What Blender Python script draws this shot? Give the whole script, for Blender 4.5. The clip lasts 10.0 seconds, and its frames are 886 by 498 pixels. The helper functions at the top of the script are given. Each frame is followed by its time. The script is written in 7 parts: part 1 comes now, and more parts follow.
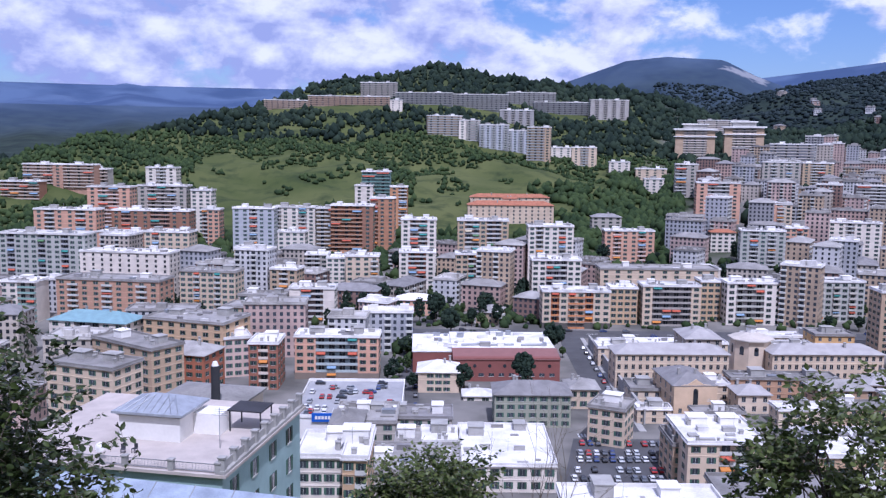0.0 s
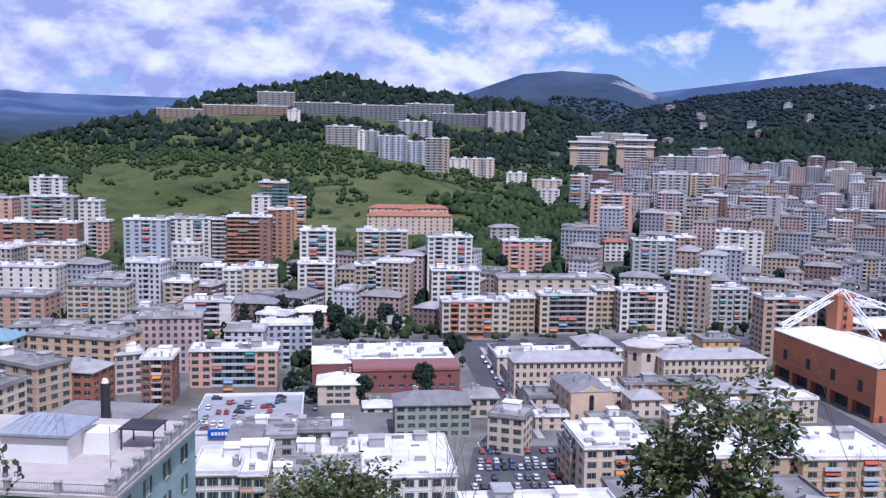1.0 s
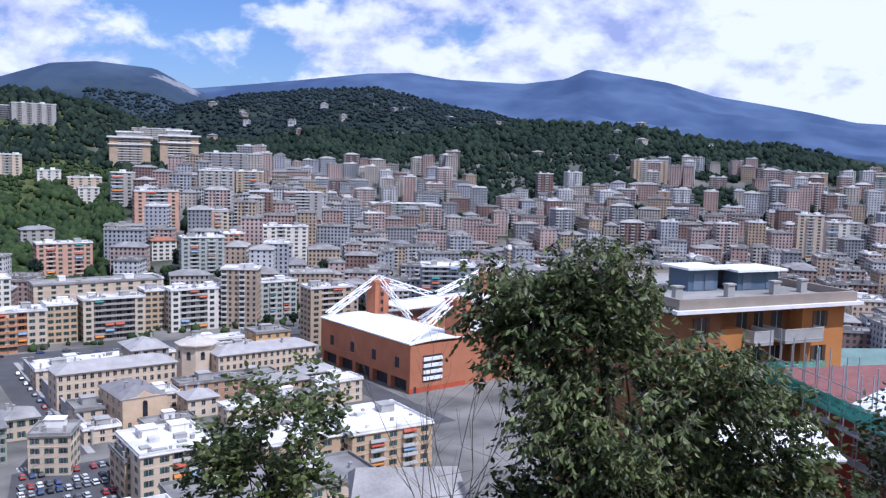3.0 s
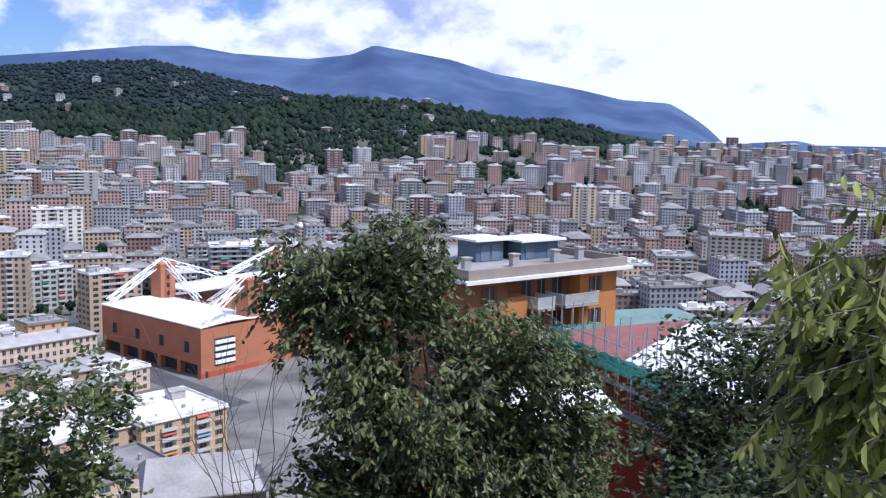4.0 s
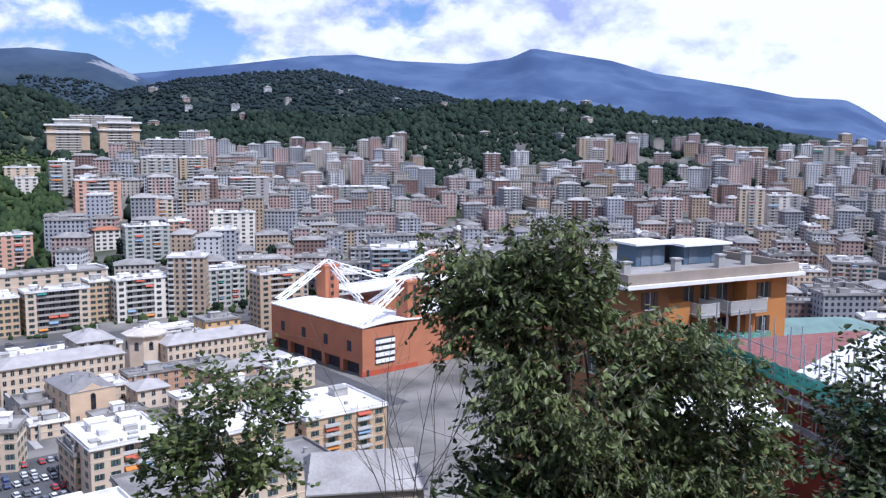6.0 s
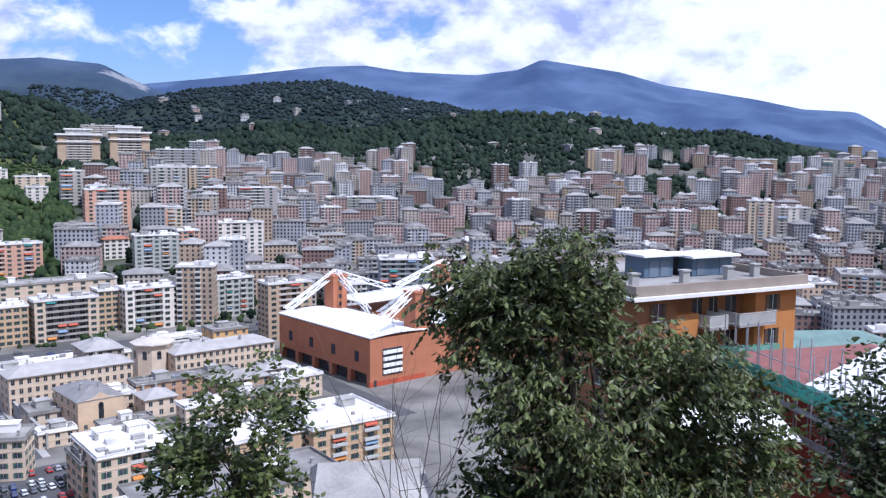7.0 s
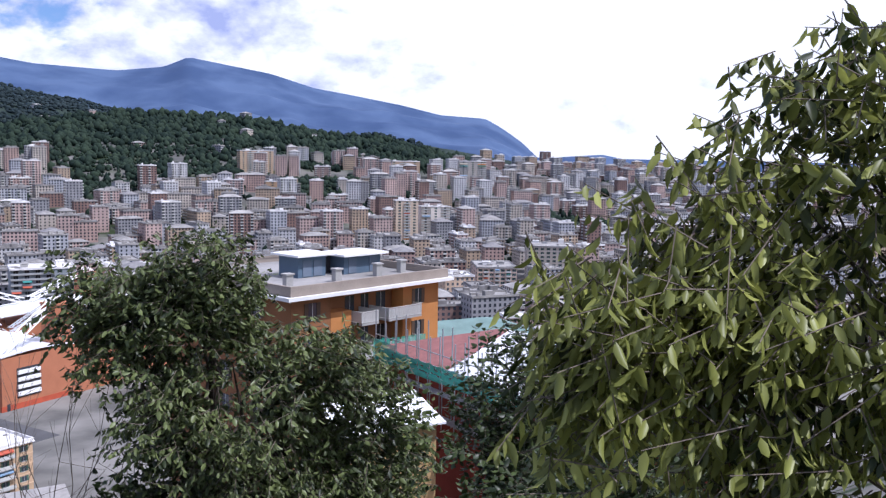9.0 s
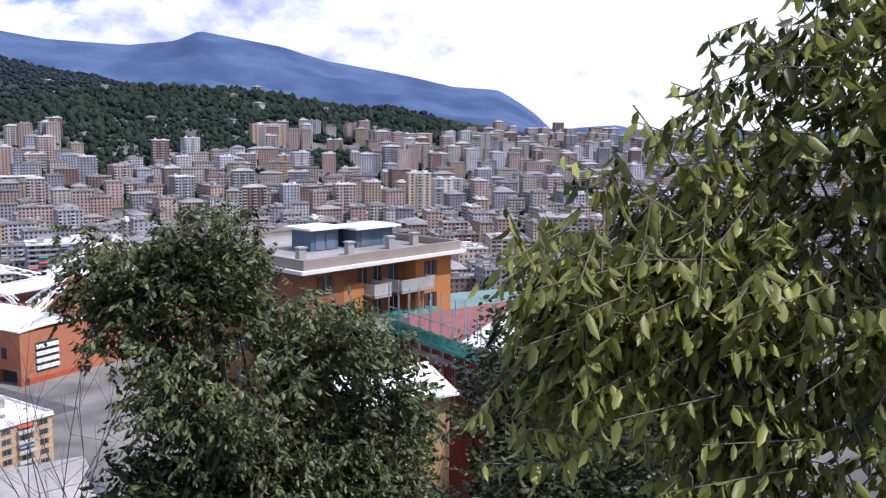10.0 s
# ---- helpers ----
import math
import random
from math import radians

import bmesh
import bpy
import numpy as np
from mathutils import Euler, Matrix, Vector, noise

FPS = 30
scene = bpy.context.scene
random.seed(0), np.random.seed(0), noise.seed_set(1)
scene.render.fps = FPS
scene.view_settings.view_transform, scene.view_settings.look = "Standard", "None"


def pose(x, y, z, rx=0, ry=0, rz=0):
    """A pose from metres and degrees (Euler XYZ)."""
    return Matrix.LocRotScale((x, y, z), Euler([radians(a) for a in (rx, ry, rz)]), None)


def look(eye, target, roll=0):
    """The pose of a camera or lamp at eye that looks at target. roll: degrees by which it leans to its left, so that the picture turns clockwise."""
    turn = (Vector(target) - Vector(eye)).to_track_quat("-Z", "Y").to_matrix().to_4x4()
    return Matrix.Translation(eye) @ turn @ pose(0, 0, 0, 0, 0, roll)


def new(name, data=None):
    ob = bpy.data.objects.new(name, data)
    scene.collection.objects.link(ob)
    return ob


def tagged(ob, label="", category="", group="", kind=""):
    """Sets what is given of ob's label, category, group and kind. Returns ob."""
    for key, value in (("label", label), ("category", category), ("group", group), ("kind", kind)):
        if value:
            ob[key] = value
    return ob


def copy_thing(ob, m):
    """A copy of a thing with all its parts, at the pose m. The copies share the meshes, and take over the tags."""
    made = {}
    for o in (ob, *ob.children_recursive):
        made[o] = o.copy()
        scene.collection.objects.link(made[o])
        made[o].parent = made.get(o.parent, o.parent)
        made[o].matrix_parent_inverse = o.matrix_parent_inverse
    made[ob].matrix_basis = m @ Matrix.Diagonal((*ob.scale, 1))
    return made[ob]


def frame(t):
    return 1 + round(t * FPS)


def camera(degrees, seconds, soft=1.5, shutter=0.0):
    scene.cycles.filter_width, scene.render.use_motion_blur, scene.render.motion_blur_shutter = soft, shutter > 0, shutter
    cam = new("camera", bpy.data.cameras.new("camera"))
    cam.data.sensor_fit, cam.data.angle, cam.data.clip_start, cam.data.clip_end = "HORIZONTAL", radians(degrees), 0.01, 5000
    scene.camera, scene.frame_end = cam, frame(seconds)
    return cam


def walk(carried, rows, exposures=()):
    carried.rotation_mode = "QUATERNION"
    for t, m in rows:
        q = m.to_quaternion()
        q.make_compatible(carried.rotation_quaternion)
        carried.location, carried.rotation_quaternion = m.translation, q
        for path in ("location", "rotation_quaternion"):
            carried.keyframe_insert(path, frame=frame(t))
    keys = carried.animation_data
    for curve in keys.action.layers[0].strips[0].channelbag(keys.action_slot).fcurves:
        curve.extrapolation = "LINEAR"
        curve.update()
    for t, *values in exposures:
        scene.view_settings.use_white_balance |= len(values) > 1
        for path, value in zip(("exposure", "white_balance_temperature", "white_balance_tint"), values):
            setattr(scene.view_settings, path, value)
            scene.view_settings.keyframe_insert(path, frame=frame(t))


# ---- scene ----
cam = camera(52.5, 10.0, soft=1.3)
EYE = (0.0, 0.0, 100.0)
PATH = (
    (0.0, -0.00, -7.07, -0.65),
    (0.5, -1.92, -6.76, -0.57),
    (1.0, -6.40, -6.29, -1.02),
    (1.5, -14.18, -6.44, -1.35),
    (2.0, -20.94, -6.33, -1.06),
    (2.5, -26.45, -5.94, -1.02),
    (3.0, -34.67, -5.89, -1.47),
    (3.2, -37.59, -6.41, -1.45),
    (4.3, -50.67, -6.68, -1.57),
    (4.5, -51.51, -6.40, -1.90),
    (5.0, -48.84, -6.80, -1.55),
    (5.5, -43.64, -7.18, -1.18),
    (6.0, -38.05, -7.01, -0.33),
    (6.2, -36.56, -6.70, 0.00),
    (7.3, -38.80, -5.90, -1.19),
    (7.5, -40.93, -6.02, -1.39),
    (8.0, -49.48, -7.76, -1.28),
    (8.5, -52.37, -6.36, -0.61),
    (9.0, -59.29, -5.95, -1.07),
    (9.5, -60.89, -6.99, -0.50),
    (10.0, -58.50, -7.72, -0.53))
# the viewpoint drifts a little to the right of the view while turning
DRIFT = ((0.0, 0.03), (1.5, 0.06), (3.0, 0.10), (3.2, 0.10), (4.5, 0.0), (6.2, 0.0), (7.5, 0.05), (8.0, 0.06), (8.5, 0.13), (9.0, 0.22), (9.5, 0.28), (10.0, 0.32))


def drift(t):
    return float(np.interp(t, [a for a, _ in DRIFT], [b for _, b in DRIFT]))


walk(cam, [(t, pose(EYE[0] + 0.5 * drift(t), EYE[1] - 0.87 * drift(t), EYE[2], 90 + p, r, y)) for t, y, p, r in PATH],
     exposures=((0.0, -0.26, 5220, 27), (2.2, -0.24, 5260, 21), (3.0, -0.14, 5320, 18), (4.5, 0.0, 5430, 17), (8.0, 0.02, 5380, 17), (9.0, 0.03, 5580, 19), (10.0, 0.03, 5700, 20)))

# ---- light ----
SUN_AZ, SUN_EL = 170.0, 59.0          # clockwise from +y, and above the horizon
world = bpy.data.worlds.new("sky")
scene.world = world
world.use_nodes = True
wn, wl = world.node_tree.nodes, world.node_tree.links
wn.clear()


def wnode(kind, **values):
    n = wn.new(kind)
    for k, v in values.items():
        n.inputs[k].default_value = v
    return n


sky = wn.new("ShaderNodeTexSky")
sky.sky_type = "NISHITA"
sky.sun_disc = False
sky.sun_elevation, sky.sun_rotation = radians(SUN_EL), radians(SUN_AZ)
sky.air_density, sky.dust_density, sky.ozone_density = 1.0, 0.6, 2.0
geo = wn.new("ShaderNodeTexCoord")
sep = wn.new("ShaderNodeSeparateXYZ")
wl.new(geo.outputs["Generated"], sep.inputs[0])


def wmath(op, a, b=None, c=None, clamp=False):
    n = wn.new("ShaderNodeMath")
    n.operation, n.use_clamp = op, clamp
    for i, v in enumerate((a, b, c)):
        if v is None:
            continue
        if isinstance(v, (int, float)):
            n.inputs[i].default_value = v
        else:
            wl.new(v, n.inputs[i])
    return n.outputs[0]


# heaped clouds: bearing in degrees and the sine of the elevation steer how much of the sky they fill
bearing = wmath("MULTIPLY", wmath("ARCTAN2", sep.outputs[0], sep.outputs[1]), 57.296)
across = wmath("DIVIDE", wmath("ADD", bearing, 50.0), 150.0, clamp=True)


def cover_by_bearing(stops):
    r = wn.new("ShaderNodeValToRGB")
    while len(r.color_ramp.elements) < len(stops):
        r.color_ramp.elements.new(0.5)
    for e, (a, v) in zip(r.color_ramp.elements, stops):
        e.position, e.color = (a + 50) / 150, (v, v, v, 1)
    wl.new(across, r.inputs[0])
    return r.outputs["Color"]


def wrange(value, a, b, c=0.0, d=1.0, soft=True):
    n = wn.new("ShaderNodeMapRange")
    n.interpolation_type = "SMOOTHSTEP" if soft else "LINEAR"
    for k, v in (("From Min", a), ("From Max", b), ("To Min", c), ("To Max", d)):
        n.inputs[k].default_value = v
    wl.new(value, n.inputs["Value"])
    return n.outputs["Result"]


def cloud_noise(scale, lift, stretch, detail, rough):
    p = wn.new("ShaderNodeCombineXYZ")
    wl.new(sep.outputs[0], p.inputs[0])
    wl.new(sep.outputs[1], p.inputs[1])
    wl.new(wmath("MULTIPLY_ADD", sep.outputs[2], stretch, lift), p.inputs[2])
    n = wnode("ShaderNodeTexNoise", Scale=scale, Detail=detail, Roughness=rough, Distortion=0.1)
    wl.new(p.outputs[0], n.inputs["Vector"])
    return n.outputs["Fac"]


heap = cloud_noise(11.0, 0.0, 1.7, 9.0, 0.56)
heap_above = cloud_noise(11.0, 0.035, 1.7, 9.0, 0.56)
broad = cloud_noise(3.4, 0.3, 2.4, 5.0, 0.5)
low_cover = cover_by_bearing(((-50, 0.62), (-12, 0.60), (0, 0.56), (12, 0.54), (17, 0.40), (24, 0.40), (30, 0.56), (38, 0.66), (48, 0.8), (58, 1.0)))
high_cover = cover_by_bearing(((-50, 0.60), (-14, 0.66), (4, 0.58), (12, 0.56), (18, 0.42), (26, 0.36), (38, 0.40), (45, 0.56), (52, 0.8), (60, 1.0)))
up = wrange(sep.outputs[2], 0.165, 0.215)
keep = wmath("ADD", wmath("MULTIPLY", high_cover, up), wmath("MULTIPLY", low_cover, wmath("SUBTRACT", 1.0, up)))
mist = wrange(bearing, 44.0, 62.0)
density = wmath("ADD", wmath("ADD", wmath("MULTIPLY", heap, 0.62), wmath("MULTIPLY", broad, 0.38)), wmath("MULTIPLY", wmath("SUBTRACT", keep, 0.5), 0.75))
mask = wrange(density, 0.475, 0.565)
# bright crowns over violet-grey bases
lit = wmath("ADD", wmath("MULTIPLY", wmath("SUBTRACT", heap, heap_above), 3.4), wmath("MULTIPLY", wmath("SUBTRACT", broad, 0.5), 1.1))
lit = wmath("ADD", wmath("ADD", lit, wmath("MULTIPLY", mist, 0.75)), wrange(bearing, -8.0, 22.0, 0.34, 0.66))
tone = wn.new("ShaderNodeMix")
tone.data_type = "RGBA"
tone.inputs["A"].default_value = (6.6, 7.4, 11.2, 1)
tone.inputs["B"].default_value = (15.6, 15.7, 16.0, 1)
wl.new(wrange(lit, 0.1, 0.95, soft=False), tone.inputs["Factor"])
blue = wn.new("ShaderNodeMix")
blue.data_type, blue.blend_type = "RGBA", "MULTIPLY"
blue.inputs["Factor"].default_value = 1.0
blue.inputs["B"].default_value = (1.25, 1.42, 1.8, 1)
wl.new(sky.outputs[0], blue.inputs["A"])
mixed = wn.new("ShaderNodeMix")
mixed.data_type = "RGBA"
wl.new(mask, mixed.inputs["Factor"])
wl.new(blue.outputs["Result"], mixed.inputs["A"])
wl.new(tone.outputs["Result"], mixed.inputs["B"])
bg = wnode("ShaderNodeBackground", Strength=0.068)
wl.new(mixed.outputs["Result"], bg.inputs["Color"])
wl.new(bg.outputs[0], wn.new("ShaderNodeOutputWorld").inputs["Surface"])

sun = new("sun", bpy.data.lights.new("sun", "SUN"))
sun.data.energy, sun.data.angle, sun.data.color = 4.7, radians(0.6), (1.0, 0.95, 0.88)
sa, se = radians(SUN_AZ), radians(SUN_EL)
sun.matrix_world = look((0, 0, 300), (-300 * math.sin(sa) * math.cos(se), -300 * math.cos(sa) * math.cos(se), 300 - 300 * math.sin(se)))
scene.view_settings.exposure = 0.0

# ---- materials ----
def material(name, colour, rough=0.8, metal=0.0, dirt=0.25, size=0.4, bump=0.15, second=None, random_hue=0.0, spec=0.3):
    """A surface with stains of about 1 / size metres, fine grain, and relief."""
    m = bpy.data.materials.new(name)
    m.use_nodes = True
    nt = m.node_tree
    b = nt.nodes["Principled BSDF"]
    b.inputs["Roughness"].default_value, b.inputs["Metallic"].default_value = rough, metal
    b.inputs["Specular IOR Level"].default_value = spec
    tc = nt.nodes.new("ShaderNodeTexCoord")
    src = nt.nodes.new("ShaderNodeNewGeometry").outputs["Position"]
    big = nt.nodes.new("ShaderNodeTexNoise")
    big.inputs["Scale"].default_value, big.inputs["Detail"].default_value = size, 5
    fine = nt.nodes.new("ShaderNodeTexNoise")
    fine.inputs["Scale"].default_value, fine.inputs["Detail"].default_value = size * 14, 3
    nt.links.new(src, big.inputs["Vector"])
    nt.links.new(src, fine.inputs["Vector"])
    both = nt.nodes.new("ShaderNodeMath")
    both.operation = "MULTIPLY_ADD"
    both.inputs[1].default_value = 0.35
    nt.links.new(fine.outputs["Fac"], both.inputs[0])
    nt.links.new(big.outputs["Fac"], both.inputs[2])
    rng = nt.nodes.new("ShaderNodeMapRange")
    rng.inputs["From Min"].default_value, rng.inputs["From Max"].default_value = 0.45, 0.95
    nt.links.new(both.outputs[0], rng.inputs["Value"])
    mix = nt.nodes.new("ShaderNodeMix")
    mix.data_type = "RGBA"
    dark = second if second else tuple(c * (1 - dirt) for c in colour)
    mix.inputs["A"].default_value, mix.inputs["B"].default_value = (*dark, 1), (*colour, 1)
    nt.links.new(rng.outputs[0], mix.inputs["Factor"])
    out = mix.outputs["Result"]
    if random_hue:
        info = nt.nodes.new("ShaderNodeObjectInfo")
        hsv = nt.nodes.new("ShaderNodeHueSaturation")
        v = nt.nodes.new("ShaderNodeMapRange")
        v.inputs["To Min"].default_value, v.inputs["To Max"].default_value = 1 - random_hue, 1 + random_hue
        nt.links.new(info.outputs["Random"], v.inputs["Value"])
        nt.links.new(v.outputs[0], hsv.inputs["Value"])
        nt.links.new(out, hsv.inputs["Color"])
        out = hsv.outputs["Color"]
    nt.links.new(out, b.inputs["Base Color"])
    if bump:
        bn = nt.nodes.new("ShaderNodeBump")
        bn.inputs["Strength"].default_value, bn.inputs["Distance"].default_value = bump, 0.05
        nt.links.new(fine.outputs["Fac"], bn.inputs["Height"])
        nt.links.new(bn.outputs[0], b.inputs["Normal"])
    return m


PAINT = {}


def paint(r, g, b):
    """Weathered render in a colour; one material for each colour."""
    key = (min(0.8, r * 0.98), g * 0.90, b * 0.82)
    if key not in PAINT:
        PAINT[key] = material("painted_render", key, 0.9, dirt=0.22, size=0.22, bump=0.1)
    return PAINT[key]


M_GLASS = material("window_glass", (0.05, 0.06, 0.075), 0.12, dirt=0.3, bump=0, random_hue=0.5, spec=0.6)
M_SHUT_G = material("green_shutter", (0.06, 0.12, 0.09), 0.7, random_hue=0.4)
M_SHUT_B = material("brown_shutter", (0.14, 0.09, 0.06), 0.7, random_hue=0.4)
M_FRAME = material("pale_frame", (0.6, 0.6, 0.57), 0.7)
M_ROOF_PALE = material("pale_roof_sheet", (0.82, 0.80, 0.78), 0.8, dirt=0.42, size=0.16, random_hue=0.12)
M_ROOF_FAR = material("bitumen_roof", (0.50, 0.48, 0.455), 0.85, dirt=0.5, size=0.12, random_hue=0.3)
M_ROOF_GREY = material("grey_roof", (0.36, 0.345, 0.33), 0.85, dirt=0.5, size=0.15, random_hue=0.2)
M_SLATE = material("slate_roof", (0.27, 0.26, 0.26), 0.75, dirt=0.35, size=0.3, random_hue=0.15)
M_TILE = material("terracotta_roof", (0.42, 0.17, 0.10), 0.85, dirt=0.35, size=0.3)
M_TURQ = material("turquoise_metal_roof", (0.22, 0.36, 0.40), 0.6, dirt=0.25)
M_WHITE = material("white_render", (0.82, 0.80, 0.77), 0.85, dirt=0.18, size=0.2)
M_CONC = material("concrete", (0.42, 0.41, 0.39), 0.9, dirt=0.35, size=0.25)
# near-black for dark parts, also painted in as shade inside openings
M_DARK = material("dark_parts_and_shade", (0.055, 0.055, 0.065), 0.9, dirt=0.4)
M_ASPH = material("asphalt", (0.10, 0.10, 0.105), 0.9, dirt=0.35, size=0.12)
M_LINE = material("road_paint", (0.75, 0.75, 0.73), 0.8)
M_METAL = material("grey_metal", (0.4, 0.42, 0.44), 0.45, metal=0.6)
M_STEEL = material("white_painted_steel", (0.85, 0.85, 0.85), 0.45, dirt=0.08)
M_BRICKRED = material("brick_red_panels", (0.46, 0.18, 0.095), 0.85, dirt=0.2, size=0.15)
M_ORANGE = material("orange_render", (0.52, 0.225, 0.07), 0.85, dirt=0.2, size=0.3)


# ---- mesh helpers ----
def box(bm, x0, y0, z0, x1, y1, z1, mat=0):
    v = [bm.verts.new(p) for p in ((x0, y0, z0), (x1, y0, z0), (x1, y1, z0), (x0, y1, z0), (x0, y0, z1), (x1, y0, z1), (x1, y1, z1), (x0, y1, z1))]
    for f in ((3, 2, 1, 0), (4, 5, 6, 7), (0, 1, 5, 4), (1, 2, 6, 5), (2, 3, 7, 6), (3, 0, 4, 7)):
        bm.faces.new([v[i] for i in f]).material_index = mat


def prism(bm, pts, z0, z1, mat=0):
    """A footprint (anticlockwise) raised from z0 to z1."""
    lo = [bm.verts.new((x, y, z0)) for x, y in pts]
    hi = [bm.verts.new((x, y, z1)) for x, y in pts]
    n = len(pts)
    bm.faces.new(lo[::-1]).material_index = mat
    bm.faces.new(hi).material_index = mat
    for i in range(n):
        bm.faces.new((lo[i], lo[(i + 1) % n], hi[(i + 1) % n], hi[i])).material_index = mat


def hip(bm, x0, y0, x1, y1, z0, rise, over=0.5, mat=0, ridge=None):
    """A hipped roof over a rectangle, with eaves."""
    x0, y0, x1, y1 = x0 - over, y0 - over, x1 + over, y1 + over
    w, d = x1 - x0, y1 - y0
    k = min(w, d) / 2 * 0.98 if ridge is None else ridge
    if w >= d:
        r = ((x0 + k, (y0 + y1) / 2), (x1 - k, (y0 + y1) / 2))
    else:
        r = (((x0 + x1) / 2, y0 + k), ((x0 + x1) / 2, y1 - k))
    e = 0.25
    lo = [bm.verts.new((x, y, z0)) for x, y in ((x0, y0), (x1, y0), (x1, y1), (x0, y1))]
    c = [bm.verts.new((x, y, z0 + e)) for x, y in ((x0, y0), (x1, y0), (x1, y1), (x0, y1))]
    t = [bm.verts.new((*p, z0 + e + rise)) for p in r]
    bm.faces.new(lo[::-1])
    for i in range(4):
        bm.faces.new((lo[i], lo[(i + 1) % 4], c[(i + 1) % 4], c[i]))
    if w >= d:
        fs = ((c[0], c[1], t[1], t[0]), (c[1], c[2], t[1]), (c[2], c[3], t[0], t[1]), (c[3], c[0], t[0]))
    else:
        fs = ((c[0], c[1], t[0]), (c[1], c[2], t[1], t[0]), (c[2], c[3], t[1]), (c[3], c[0], t[0], t[1]))
    for f in fs:
        bm.faces.new(f).material_index = mat


def rod(bm, a, b, r0, r1=None, n=6, mat=0):
    """A tapered round bar from a to b."""
    a, b = Vector(a), Vector(b)
    r1 = r0 if r1 is None else r1
    q = (b - a).to_track_quat("Z", "Y").to_matrix()
    ring = [(math.cos(2 * math.pi * i / n), math.sin(2 * math.pi * i / n)) for i in range(n)]
    lo = [bm.verts.new(a + q @ Vector((c * r0, s * r0, 0))) for c, s in ring]
    hi = [bm.verts.new(b + q @ Vector((c * r1, s * r1, 0))) for c, s in ring]
    for i in range(n):
        bm.faces.new((lo[i], lo[(i + 1) % n], hi[(i + 1) % n], hi[i])).material_index = mat
    bm.faces.new(lo[::-1]).material_index = mat
    bm.faces.new(hi).material_index = mat


def mesh_of(bm, name, mats):
    me = bpy.data.meshes.new(name)
    bm.to_mesh(me)
    bm.free()
    for m in (mats if isinstance(mats, (list, tuple)) else (mats,)):
        me.materials.append(m)
    return me


def part(name, bm, mats, parent=None, label="", at=None):
    """One mesh object under a thing or a part; bm may also be a finished mesh."""
    me = bm if isinstance(bm, bpy.types.Mesh) else mesh_of(bm, name, mats)
    ob = new(name, me)
    if parent is not None:
        ob.parent = parent
    if at is not None:
        ob.matrix_basis = at
    if label:
        ob["label"] = label
    return ob


def thing(name, m, label, category, group="", kind=""):
    ob = new(name)
    ob.matrix_basis = m
    return tagged(ob, label, category, group, kind)


def polar(az, d):
    """Plan place at a bearing (clockwise from +y) and a distance."""
    return d * math.sin(radians(az)), d * math.cos(radians(az))


# ---- ground ----
def smooth(x):
    x = np.clip(x, 0, 1)
    return x * x * (3 - 2 * x)


def rise(az, r, bearing, slope, far, near, power, back=0.35):
    """A hill front: from level ground at near up to its crest at far, whose height is 100 + slope * far."""
    dc = np.interp(az, bearing, far)
    zc = 100 + np.interp(az, bearing, slope) * dc
    d0 = np.interp(az, bearing, near) if isinstance(near, tuple) else near
    u = np.clip((r - d0) / (dc - d0), 0, 1)
    return np.where(r <= dc, zc * u ** power, zc - (r - dc) * back)


def ripple(x, y, s, k):
    """Smooth mixed waves, about s metres long, between -1 and 1."""
    a, b, c = 6.283 / s, 4.1 / s, 9.7 / s
    return (np.sin(a * x + 1.7 * np.sin(b * y + k)) + np.sin(a * 0.8 * y + 1.3 * np.sin(b * x * 1.2 + 2 * k)) + 0.5 * np.sin(c * (x + y) + k)) / 2.5


